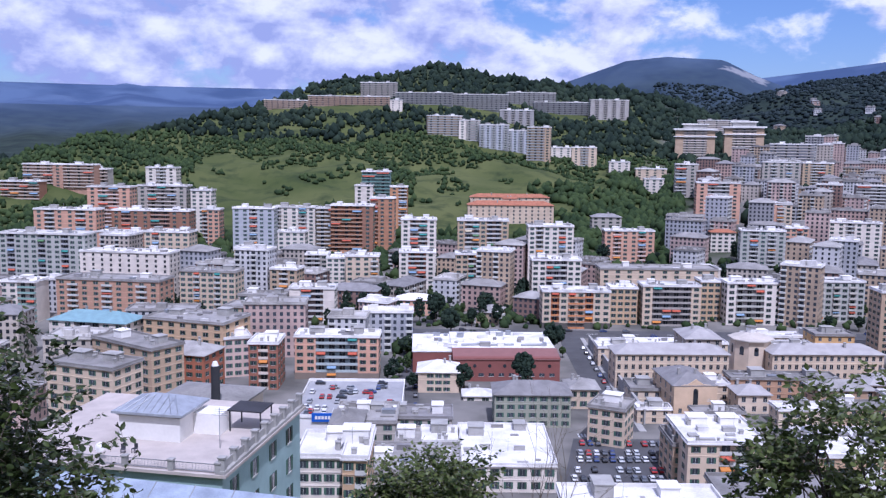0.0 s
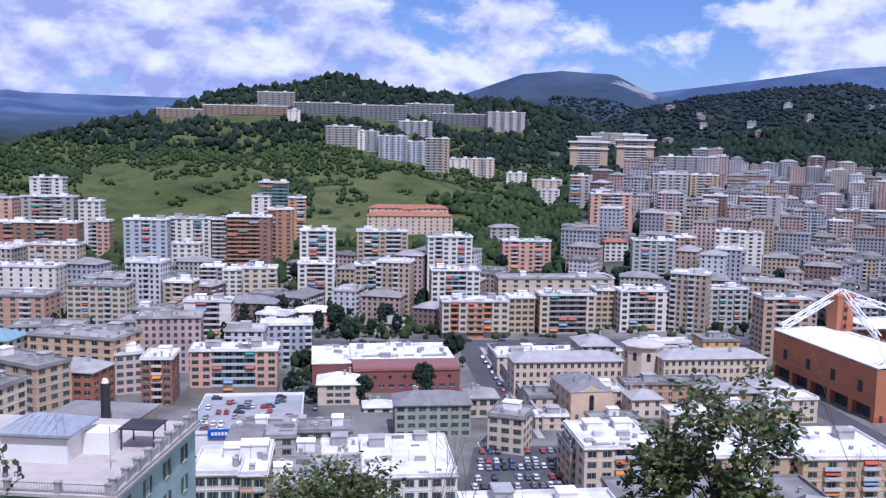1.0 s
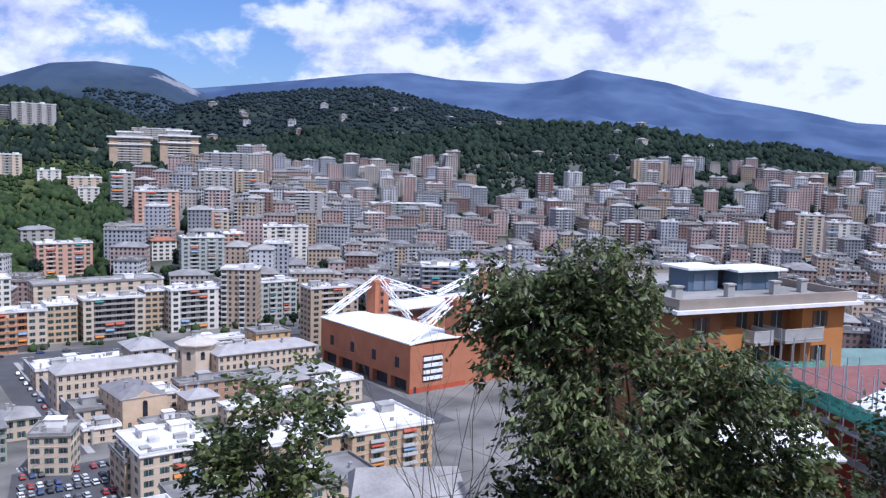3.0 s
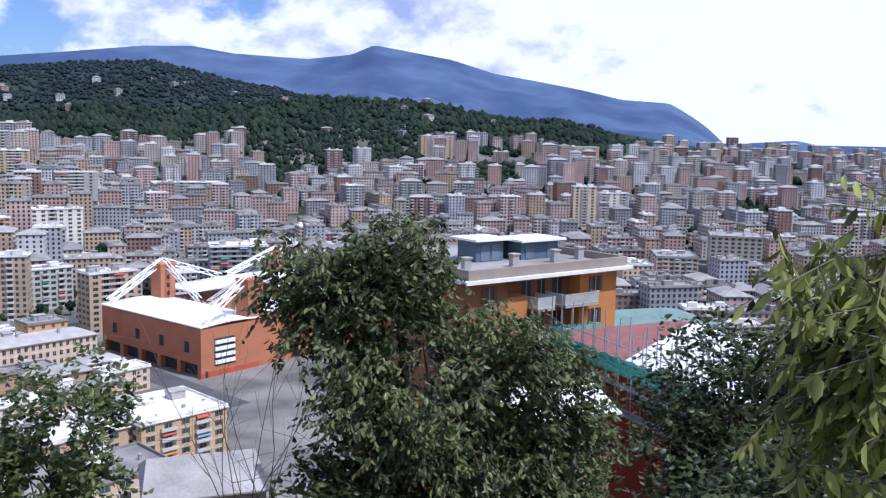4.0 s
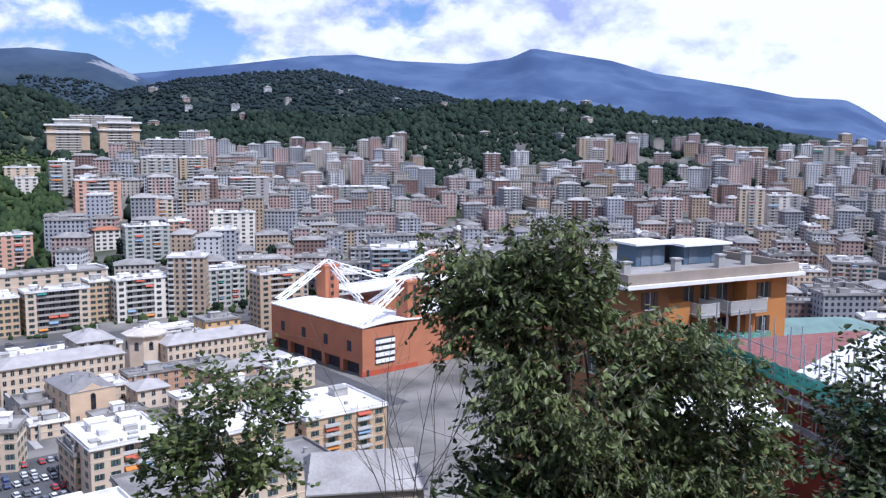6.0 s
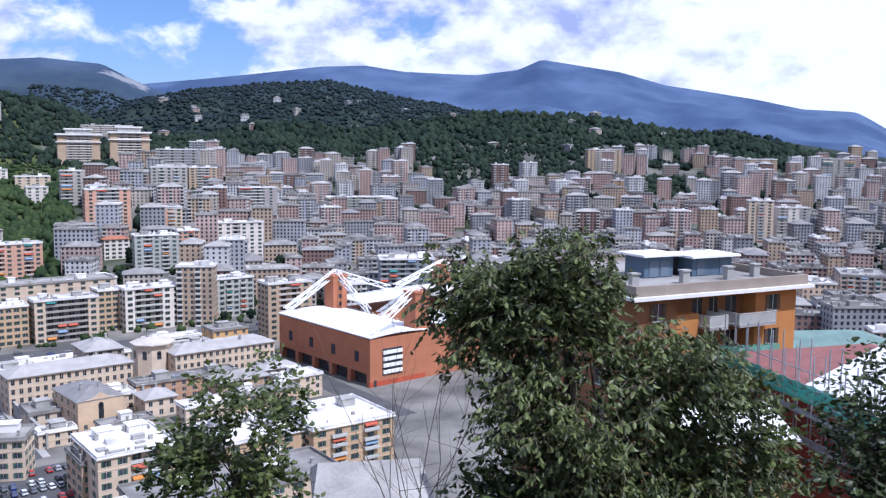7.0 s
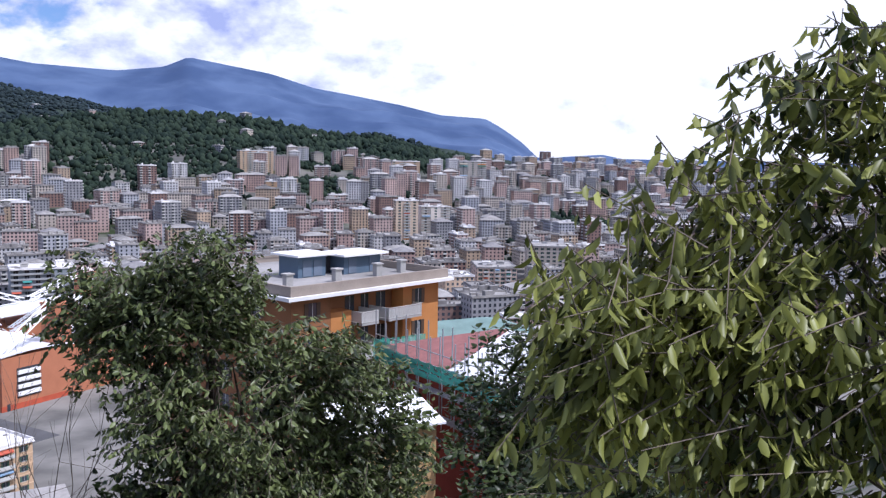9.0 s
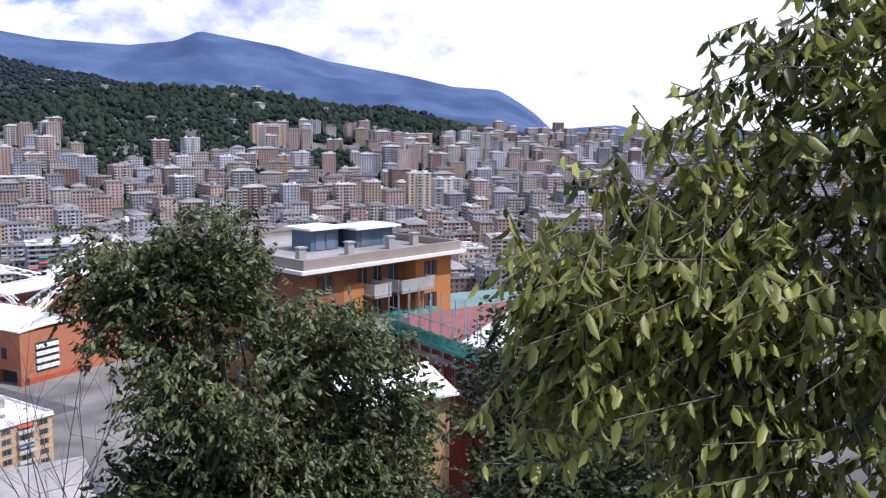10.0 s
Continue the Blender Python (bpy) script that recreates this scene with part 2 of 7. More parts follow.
def height(x, y):
    x, y = np.asarray(x, float), np.asarray(y, float)
    r = np.hypot(x, y) + 1e-6
    az = np.degrees(np.arctan2(x, y))
    u = x * math.sin(radians(25)) + y * math.cos(radians(25))
    z = np.where(u > 2, 98.35 - 0.66 * (u - 2), 98.35 + 0.25 * np.clip(2 - u - 4, 0, 500))
    z = np.maximum(z, 0.0)
    front = smooth((y + x * 0.4) / 200)
    # the hill with the long housing blocks
    h1 = rise(az, r, (-50, -26, -21.6, -16.8, -11.7, -8.6, -6.5, -2.3, -0.2, 2.6, 7.6, 11.7, 15.1, 17.8, 22, 30),
              (-0.07, -0.026, -0.006, 0.010, 0.029, 0.050, 0.060, 0.069, 0.077, 0.066, 0.056, 0.050, 0.035, 0.012, -0.03, -0.06),
              (1000, 1000, 1050, 1150, 1300, 1400, 1450, 1500, 1550, 1550, 1600, 1600, 1600, 1600, 1600, 1600), 590, 1.3)
    h1 = h1 + np.clip(h1, 0, 60) / 60 * (9 * ripple(x, y, 230, 1.0) + 5 * ripple(x, y, 90, 2.0)) * smooth((1400 - r) / 400)
    # the quarried mountain
    h2 = rise(az, r, (0, 5, 7.6, 11.3, 13.7, 17, 18.9, 20.8, 24, 30, 40), (0.03, 0.05, 0.062, 0.085, 0.089, 0.085, 0.068, 0.055, 0.04, 0.02, -0.03),
              (2900,) * 11, 1900, 1.0)
    # the far ridge that falls to the sea
    h3 = rise(az, r, (12, 18.8, 22.3, 25.5, 29.8, 32.6, 35, 39.5, 42.2, 43.6, 45.4, 48.5, 51.2, 53.7, 56.6, 59.1, 61.9, 64.3, 66.4, 70),
              (0.05, 0.064, 0.071, 0.078, 0.088, 0.090, 0.084, 0.081, 0.087, 0.098, 0.093, 0.084, 0.070, 0.063, 0.054, 0.044, 0.041, 0.021, -0.004, -0.03),
              (4000,) * 20, 2600, 1.0)
    h3 = h3 + np.clip(h3, 0, 200) / 200 * (26 * ripple(x, y, 700, 0.5) + 16 * ripple(x, y, 280, 2.5)) * smooth((3950 - r) / 400)
    # mountains beyond the valley
    h4 = rise(az, r, (-60, -35, -26, -24.6, -22.1, -19.3, -15.8, -12.4, -9.3, 0, 5), (0.03, 0.035, 0.039, 0.046, 0.041, 0.053, 0.045, 0.045, 0.047, 0.04, 0.0),
              (4500,) * 11, 1250, 1.0)
    # the wooded hill and the low hill that carries the southern quarters
    h5 = rise(az, r, (14, 22, 26, 29.4, 30.8, 35.1, 40.4, 43.7, 46.8, 49.9, 52.9, 55.1, 57.9, 60.7, 63.4, 66.7, 69.9, 73, 95, 110),
              (-0.06, -0.04, -0.018, 0.0, 0.010, 0.028, 0.039, 0.038, 0.036, 0.026, 0.021, 0.022, 0.012, 0.004, -0.004, -0.009, -0.009, -0.014, -0.018, -0.03),
              (1700, 1700, 1700, 1700, 1720, 1750, 1800, 1800, 1800, 1800, 1850, 1850, 1880, 1900, 1950, 2050, 2150, 2200, 2200, 2200), 800, 1.3, 0.22)
    h5 = h5 + np.clip(h5, 0, 60) / 60 * 7 * ripple(x, y, 260, 3.0) * smooth((1750 - r) / 300)
    # the darker mountain with villas behind it
    h8 = rise(az, r, (10, 14, 18, 22, 26, 30.4, 33, 35, 37.6, 39, 41, 45, 50, 56),
              (0.0, 0.02, 0.045, 0.060, 0.068, 0.073, 0.063, 0.055, 0.049, 0.042, 0.038, 0.026, 0.005, -0.04), (2600,) * 14, 950, 1.05, 0.3)
    h8 = h8 + np.clip(h8, 0, 150) / 150 * (15 * ripple(x, y, 330, 4.0) + 9 * ripple(x, y, 150, 6.0)) * smooth((2560 - r) / 350)
    # the built-up shoulder at the head of the side valley
    h6 = rise(az, r, (10, 14, 19, 23, 27, 32), (-0.07, -0.006, -0.004, -0.018, -0.045, -0.08), (1250,) * 6, 600, 1.0, -0.02)
    h6 = np.where(r > 2000, 0, h6)
    # a headland far along the coast
    h7 = rise(az, r, (60, 66, 69.3, 70.6, 71.9, 73), (0.0, 0.008, 0.014, 0.008, -0.008, -0.04), (4700,) * 6, 4350, 1.0)
    hills = np.maximum.reduce([h1, h2, h3, h4, h5, h6, h7, h8]) * front
    sea = -70 * smooth((r - 2700) / 600) * smooth((az - 62) / 6) * smooth((4350 - r) / 200) * front
    return np.maximum(z, hills) + sea


def level(x, y):
    return float(height(x, y))


def build_ground():
    """One sheet from under the camera to the horizon, finer where it is seen."""
    azs = np.concatenate([np.arange(-50, 100, 0.35), np.arange(100, 310, 6.0)])
    rs = np.concatenate([np.arange(0, 200, 7.0), np.arange(200, 2600, 14.0), np.arange(2600, 4300, 28.0), (4450, 4600, 4900)])
    rs[0] = 0.01
    A, R = np.meshgrid(np.radians(azs), rs)
    X, Y = R * np.sin(A), R * np.cos(A)
    Z = height(X, Y)
    na, nr = len(azs), len(rs)
    vs = np.stack([X, Y, Z], -1).reshape(-1, 3)
    i, j = np.meshgrid(np.arange(nr - 1), np.arange(na), indexing="ij")
    k = (j + 1) % na
    fs = np.stack([i * na + j, i * na + k, (i + 1) * na + k, (i + 1) * na + j], -1).reshape(-1, 4)
    me = bpy.data.meshes.new("ground")
    me.from_pydata(vs.tolist(), [], fs.tolist() + [list(range(na))[::-1]])
    me.polygons.foreach_set("use_smooth", np.ones(len(fs) + 1, bool))
    m = bpy.data.materials.new("ground_cover")
    m.use_nodes = True
    nt = m.node_tree
    b = nt.nodes["Principled BSDF"]
    b.inputs["Roughness"].default_value = 1.0
    b.inputs["Specular IOR Level"].default_value = 0.1
    pos = nt.nodes.new("ShaderNodeNewGeometry").outputs["Position"]

    def noise_of(scale, detail, lo, hi):
        n = nt.nodes.new("ShaderNodeTexNoise")
        n.inputs["Scale"].default_value, n.inputs["Detail"].default_value = scale, detail
        nt.links.new(pos, n.inputs["Vector"])
        r = nt.nodes.new("ShaderNodeMapRange")
        r.inputs["From Min"].default_value, r.inputs["From Max"].default_value = lo, hi
        nt.links.new(n.outputs["Fac"], r.inputs["Value"])
        return r.outputs[0]

    def mixc(f, a, c):
        n = nt.nodes.new("ShaderNodeMix")
        n.data_type = "RGBA"
        nt.links.new(f, n.inputs["Factor"])
        for s, v in (("A", a), ("B", c)):
            if isinstance(v, tuple):
                n.inputs[s].default_value = (*v, 1)
            else:
                nt.links.new(v, n.inputs[s])
        return n.outputs["Result"]

    def ramp(value, lo, hi):
        r = nt.nodes.new("ShaderNodeMapRange")
        r.inputs["From Min"].default_value, r.inputs["From Max"].default_value = lo, hi
        nt.links.new(value, r.inputs["Value"])
        return r.outputs[0]

    sp = nt.nodes.new("ShaderNodeSeparateXYZ")
    nt.links.new(pos, sp.inputs[0])
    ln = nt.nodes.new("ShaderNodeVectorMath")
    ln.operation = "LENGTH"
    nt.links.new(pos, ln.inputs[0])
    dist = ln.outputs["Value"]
    grass = mixc(noise_of(0.012, 6, 0.35, 0.65), (0.054, 0.072, 0.024), (0.098, 0.110, 0.042))
    grass = mixc(noise_of(0.06, 4, 0.5, 0.75), grass, (0.032, 0.046, 0.020))
    town = mixc(noise_of(0.03, 5, 0.4, 0.6), (0.10, 0.098, 0.092), (0.21, 0.20, 0.185))
    ratio = nt.nodes.new("ShaderNodeMath")
    ratio.operation = "DIVIDE"
    nt.links.new(sp.outputs[0], ratio.inputs[0])
    nt.links.new(sp.outputs[1], ratio.inputs[1])
    yards = mixc(noise_of(0.015, 4, 0.45, 0.6), town, (0.030, 0.044, 0.020))
    low = mixc(ramp(sp.outputs[2], 3.0, 14.0), town, mixc(ramp(ratio.outputs[0], 0.22, 0.26), grass, yards))
    wood = mixc(noise_of(0.02, 6, 0.35, 0.65), (0.016, 0.026, 0.024), (0.034, 0.048, 0.040))
    # aerial haze is painted in: the ground turns blue with distance
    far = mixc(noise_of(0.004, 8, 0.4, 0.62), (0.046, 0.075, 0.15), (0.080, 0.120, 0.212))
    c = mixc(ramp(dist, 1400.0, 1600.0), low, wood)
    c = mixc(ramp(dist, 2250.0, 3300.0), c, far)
    qv = nt.nodes.new("ShaderNodeVectorMath")
    qv.operation = "DISTANCE"
    nt.links.new(pos, qv.inputs[0])
    qv.inputs[1].default_value = (*polar(18.2, 2840), 290)
    ragged = nt.nodes.new("ShaderNodeMath")
    ragged.operation = "MULTIPLY_ADD"
    ragged.inputs[1].default_value = 120.0
    nt.links.new(noise_of(0.02, 4, 0.3, 0.7), ragged.inputs[0])
    nt.links.new(qv.outputs["Value"], ragged.inputs[2])
    c = mixc(ramp(ragged.outputs[0], 120.0, 85.0), c, (0.20, 0.21, 0.24))   # quarry scar
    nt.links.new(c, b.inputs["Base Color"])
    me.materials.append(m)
    tagged(new("ground", me), "valley floor, grassy hillsides and far mountains in haze blue", "ground", kind="structure")


build_ground()


# ---- buildings ----
SHARED = {}


def shared(key, make):
    if key not in SHARED:
        SHARED[key] = make()
    return SHARED[key]


def window_mesh(w, h, shut):
    """A window: pale surround, dark pane set back, and a pair of shutters folded against the wall."""
    def make():
        bm = bmesh.new()
        box(bm, -w / 2 - 0.1, -0.10, -0.12, w / 2 + 0.1, 0.05, 0.0, 1)
        box(bm, -w / 2, -0.03, 0, w / 2, 0.05, h, 0)
        box(bm, -0.03, -0.06, 0, 0.03, 0.0, h, 1)
        if shut:
            box(bm, -w / 2 - w * 0.42, -0.07, 0, -w / 2, 0.04, h, 2)
            box(bm, w / 2, -0.07, 0, w / 2 + w * 0.42, 0.04, h, 2)
        return mesh_of(bm, "window", [M_GLASS, M_FRAME, M_SHUT_B if shut == 2 else M_SHUT_G])
    return shared(("win", round(w, 2), round(h, 2), shut), make)


def balcony_mesh(w, d, mat, solid):
    """A slab with a parapet or railing on three sides."""
    def make():
        bm = bmesh.new()
        box(bm, -w / 2, -d, -0.18, w / 2, 0.0, 0.0, 0)
        if solid:
            box(bm, -w / 2, -d, 0.0, w / 2, -d + 0.1, 1.0, 1)
            box(bm, -w / 2, -d + 0.1, 0.0, -w / 2 + 0.08, 0, 1.0, 1)
            box(bm, w / 2 - 0.08, -d + 0.1, 0.0, w / 2, 0, 1.0, 1)
        else:
            box(bm, -w / 2, -d, 0.95, w / 2, -d + 0.06, 1.03, 1)
            for i in range(int(w / 0.5) + 1):
                x = -w / 2 + 0.03 + i * (w - 0.06) / int(w / 0.5)
                box(bm, x - 0.04, -d, 0, x + 0.04, -d + 0.05, 0.95, 1)
        return mesh_of(bm, "balcony", [M_CONC, mat])
    return shared(("bal", round(w, 1), round(d, 1), mat.name, solid), make)


def roof_parts(b, w, d, h, kind, mat, rng):
    bm = bmesh.new()
    if kind == "hip":
        hip(bm, -w / 2, 0, w / 2, d, h, min(w, d) * 0.22, 0.7)
        part("roof", bm, mat, b)
        for k in range(2):
            bm = bmesh.new()
            x, y = rng.uniform(-w * 0.3, w * 0.3), rng.uniform(d * 0.25, d * 0.75)
            box(bm, x - 0.4, y - 0.4, h, x + 0.4, y + 0.4, h + min(w, d) * 0.22 + 1.0)
            box(bm, x - 0.55, y - 0.55, h + min(w, d) * 0.22 + 1.0, x + 0.55, y + 0.55, h + min(w, d) * 0.22 + 1.2)
            part("chimney", bm, M_CONC, b)
    else:
        box(bm, -w / 2 - 0.5, -0.5, h, w / 2 + 0.5, d + 0.5, h + 0.35)
        for x0, y0, x1, y1 in ((-w / 2 - 0.3, -0.3, w / 2 + 0.3, 0.0), (-w / 2 - 0.3, d, w / 2 + 0.3, d + 0.3), (-w / 2 - 0.3, 0, -w / 2, d), (w / 2, 0, w / 2 + 0.3, d)):
            box(bm, x0, y0, h + 0.35, x1, y1, h + 1.15)
        part("roof", bm, mat, b)
        n = 1 if w < 22 else 2
        for k in range(n):
            bm = bmesh.new()
            cw, cd, ch = rng.uniform(3.5, 6), rng.uniform(3, 5), rng.uniform(2.3, 3.2)
            x = (k + 0.5) * w / n - w / 2 + rng.uniform(-2, 2)
            y = rng.uniform(d * 0.35, max(d * 0.36, d - cd - 0.5))
            box(bm, x - cw / 2, y, h + 0.35, x + cw / 2, y + cd, h + ch)
            box(bm, x - cw / 2 - 0.25, y - 0.25, h + ch, x + cw / 2 + 0.25, y + cd + 0.25, h + ch + 0.2)
            part("roof_cabin", bm, M_WHITE if rng.random() < 0.6 else M_CONC, b)
        if w * d > 260 and len(b.children) < 90:
            for k in range(min(8, int(w * d / 45))):
                x, y = rng.uniform(-w * 0.46, w * 0.46), rng.uniform(1.0, d - 1.0)
                s, q, t = rng.uniform(0.4, 2.2), rng.uniform(0.3, 1.4), rng.choice((0.25, 0.5, 0.9, 1.3))
                bm = bmesh.new()
                box(bm, x - s, y - q, h + 0.35, x + s, y + q, h + 0.35 + t)
                box(bm, x - s - 0.06, y - q - 0.06, h + 0.35 + t, x + s + 0.06, y + q + 0.06, h + 0.43 + t)
                part("roof_box", bm, rng.choice((M_ROOF_GREY, M_ROOF_PALE, M_CONC, M_METAL, M_SLATE)), b)
        for k in range(rng.randint(3, 6)):
            bm = bmesh.new()
            x, y = rng.uniform(-w * 0.45, w * 0.45), rng.uniform(0.8, d - 0.8)
            s, t = rng.uniform(0.3, 0.6), rng.uniform(1.2, 2.2)
            box(bm, x - s, y - s, h + 0.35, x + s, y + s, h + t)
            box(bm, x - s - 0.12, y - s - 0.12, h + t, x + s + 0.12, y + s + 0.12, h + t + 0.15)
            part("chimney", bm, M_CONC, b)
        bm = bmesh.new()
        x, y = rng.uniform(-w * 0.3, w * 0.3), rng.uniform(d * 0.3, d * 0.7)
        rod(bm, (x, y, h + 0.3), (x, y, h + 4.2), 0.05, n=4)
        for zz in (3.2, 3.6, 4.0):
            rod(bm, (x - 0.7, y, h + zz), (x + 0.7, y, h + zz), 0.03, n=4)
        part("aerial", bm, M_METAL, b)


def awning_material():
    """Faded awning cloth, another colour for each one."""
    m = material("awning_cloth", (0.5, 0.5, 0.5), 0.9, dirt=0.2, size=1.0, bump=0)
    nt = m.node_tree
    ramp = nt.nodes.new("ShaderNodeValToRGB")
    ramp.color_ramp.interpolation = "CONSTANT"
    cols = ((0.0, (0.05, 0.22, 0.20)), (0.22, (0.50, 0.20, 0.05)), (0.4, (0.55, 0.48, 0.34)), (0.58, (0.10, 0.20, 0.10)), (0.74, (0.42, 0.10, 0.06)), (0.86, (0.20, 0.30, 0.42)))
    while len(ramp.color_ramp.elements) < len(cols):
        ramp.color_ramp.elements.new(0.5)
    for e, (p, c) in zip(ramp.color_ramp.elements, cols):
        e.position, e.color = p, (*c, 1)
    nt.links.new(nt.nodes.new("ShaderNodeNewGeometry").outputs["Random Per Island"], ramp.inputs[0])
    nt.links.new(ramp.outputs[0], nt.nodes["Principled BSDF"].inputs["Base Color"])
    return m


M_AWNING = awning_material()


def awning(bm, x, y, z, w):
    """A sloping cloth with a hanging front edge."""
    p = [(y, z), (y - 0.95, z - 0.75), (y - 0.95, z - 1.05), (y - 0.91, z - 1.05), (y - 0.91, z - 0.79), (y, z - 0.05)]
    a = [bm.verts.new((x - w / 2, *q)) for q in p]
    c = [bm.verts.new((x + w / 2, *q)) for q in p]
    for i in range(6):
        k = (i + 1) % 6
        bm.faces.new((a[i], c[i], c[k], a[k]))
    bm.faces.new(a)
    bm.faces.new(c[::-1])


def apartment(x, y, z, w, d, h, turn, colour, bays="wwww", roof="flat", roofmat=None, shut=1, side=3, label="", floors=0,
              bay_colour=None, parapet=None, solid=True, group="apartment blocks of the valley", base=None, single=True):
    """An apartment block. Its front is w metres wide and looks along -y before the turn; x, y, z: the foot of the front's middle.
    bays, from one end to the other: w a column of windows, b a loggia with balconies, c balconies in front of the wall, p plain."""
    rng = random.Random(int(x * 7 + y * 13 + w))
    b = thing("apartment_building", pose(x, y, z, 0, 0, turn), label or "weathered apartment block with rows of windows", "building", group)
    mat = paint(*colour)
    nf = floors or max(2, round(h / 3.05))
    fh = h / nf
    n = len(bays)
    bw = w / n
    deep = 1.5
    bm = bmesh.new()
    i = 0
    runs = []
    while i < n:
        j = i
        while j < n and (bays[j] == "b") == (bays[i] == "b"):
            j += 1
        runs.append((i, j, bays[i] == "b"))
        i = j
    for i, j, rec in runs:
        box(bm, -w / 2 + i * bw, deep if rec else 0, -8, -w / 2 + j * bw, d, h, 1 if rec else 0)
    if rng.random() < 0.75:
        every = 1 if rng.random() < 0.45 else nf - 1
        for f in range(1, nf + 1):
            if f % every and f != nf:
                continue
            for i, j, rec in runs:
                if not rec:
                    box(bm, -w / 2 + i * bw - 0.02, -0.12, f * fh - 0.2, -w / 2 + j * bw + 0.02, 0.02, f * fh - 0.02, 2)
            if bays[0] != "b":
                box(bm, -w / 2 - 0.12, 0.02, f * fh - 0.2, -w / 2 + 0.02, d, f * fh - 0.02, 2)
            if bays[-1] != "b":
                box(bm, w / 2 - 0.02, 0.02, f * fh - 0.2, w / 2 + 0.12, d, f * fh - 0.02, 2)
    pale = tuple(min(0.8, c * 1.15 + 0.06) for c in colour)
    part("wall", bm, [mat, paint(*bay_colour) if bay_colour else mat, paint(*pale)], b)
    shades = bmesh.new()
    pm = paint(*parapet) if parapet else M_FRAME
    if base:
        bm = bmesh.new()
        box(bm, -w / 2 - 0.15, -0.15, -6, w / 2 + 0.15, d + 0.15, fh * 0.95)
        part("ground_floor", bm, paint(*base), b)
    joined = bmesh.new() if not single else None

    def window(wx, wy, wz, a, ww, wh, sh):
        m = pose(wx, wy, wz, 0, 0, a)
        if single:
            part("window", window_mesh(ww, wh, sh), None, b, at=m)
        else:
            me = window_mesh(ww, wh, sh)
            k = len(joined.verts)
            joined.from_mesh(me)
            joined.verts.ensure_lookup_table()
            bmesh.ops.transform(joined, matrix=m, verts=joined.verts[k:])

    for f in range(nf):
        zf = f * fh
        for i, j, rec in runs:
            if rec:
                cx, cw = -w / 2 + (i + j) / 2 * bw, (j - i) * bw
                part("balcony", balcony_mesh(cw, deep, pm, solid), None, b, at=pose(cx, deep, zf + 0.18))
                for q in range(j - i):
                    window(-w / 2 + (i + q + 0.5) * bw, deep, zf + 0.3, 0, min(2.4, bw * 0.7), fh * 0.76, 0)
                    if y < 1000 and rng.random() < 0.2:
                        awning(shades, -w / 2 + (i + q + 0.5) * bw, 0.05, zf + fh * 0.95, bw * 0.86)
                continue
            for q in range(i, j):
                cx = -w / 2 + (q + 0.5) * bw
                if bays[q] == "w":
                    window(cx, 0, zf + fh * 0.27, 0, min(1.45, bw * 0.45), fh * 0.54, shut)
                elif bays[q] == "c":
                    window(cx, 0, zf + fh * 0.08, 0, min(1.3, bw * 0.45), fh * 0.68, shut)
                    if y < 1000 and rng.random() < 0.2:
                        awning(shades, cx, -0.1, zf + fh * 0.92, bw * 0.8)
                    part("balcony", balcony_mesh(bw * 0.92, 1.1, pm, solid), None, b, at=pose(cx, 0, zf + 0.1))
        for q in range(side):
            cy = (q + 0.5) * d / side
            if bays[0] != "b":
                window(-w / 2, cy, zf + fh * 0.31, -90, min(1.4, d / side * 0.42), fh * 0.52, shut)
            if bays[-1] != "b":
                window(w / 2, cy, zf + fh * 0.31, 90, min(1.4, d / side * 0.42), fh * 0.52, shut)
    if shades.verts:
        part("awning", shades, M_AWNING, b)["kind"] = "stuff"
    else:
        shades.free()
    if not single:
        me = mesh_of(joined, "glazing", [M_GLASS, M_FRAME, M_SHUT_B if shut == 2 else M_SHUT_G])
        part("glazing", me, None, b)["kind"] = "stuff"
    roof_parts(b, w, d, h, roof, roofmat or (M_SLATE if roof == "hip" else M_ROOF_PALE), rng)
    TAKEN.append((x + math.sin(radians(turn)) * -d / 2, y + math.cos(radians(turn)) * d / 2, math.hypot(w, d) / 2))
    return b


TAKEN = []


def heavy_roofs(b, w, d, h):
    """Broad white slabs that stand out over the top storeys."""
    for z, out, depth in ((h + 0.9, 2.6, 1.9), (h - 7.5, 1.8, 1.2)):
        bm = bmesh.new()
        box(bm, -w / 2 - out, -out, z, w / 2 + out, d + out, z + depth)
        part("roof_slab", bm, M_WHITE, b)
    bm = bmesh.new()
    box(bm, -w * 0.3, d * 0.3, h + 2.8, w * 0.3, d, h + 7.5, 1)
    box(bm, -w * 0.34, d * 0.2, h + 7.5, w * 0.34, d + 1, h + 9.0)
    part("roof_storey", bm, [M_WHITE, M_CONC], b)


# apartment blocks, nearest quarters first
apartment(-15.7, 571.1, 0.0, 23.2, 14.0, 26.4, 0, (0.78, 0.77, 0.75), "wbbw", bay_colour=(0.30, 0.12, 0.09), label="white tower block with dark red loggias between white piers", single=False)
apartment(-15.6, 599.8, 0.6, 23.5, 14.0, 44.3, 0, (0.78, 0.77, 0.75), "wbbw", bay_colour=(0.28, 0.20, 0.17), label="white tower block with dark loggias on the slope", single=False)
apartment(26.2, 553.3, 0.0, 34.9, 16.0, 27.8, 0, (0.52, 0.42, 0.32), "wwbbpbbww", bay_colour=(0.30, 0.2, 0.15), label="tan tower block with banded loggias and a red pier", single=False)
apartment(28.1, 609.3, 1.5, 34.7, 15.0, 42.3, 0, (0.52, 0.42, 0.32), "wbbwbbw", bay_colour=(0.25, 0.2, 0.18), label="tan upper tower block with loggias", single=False)
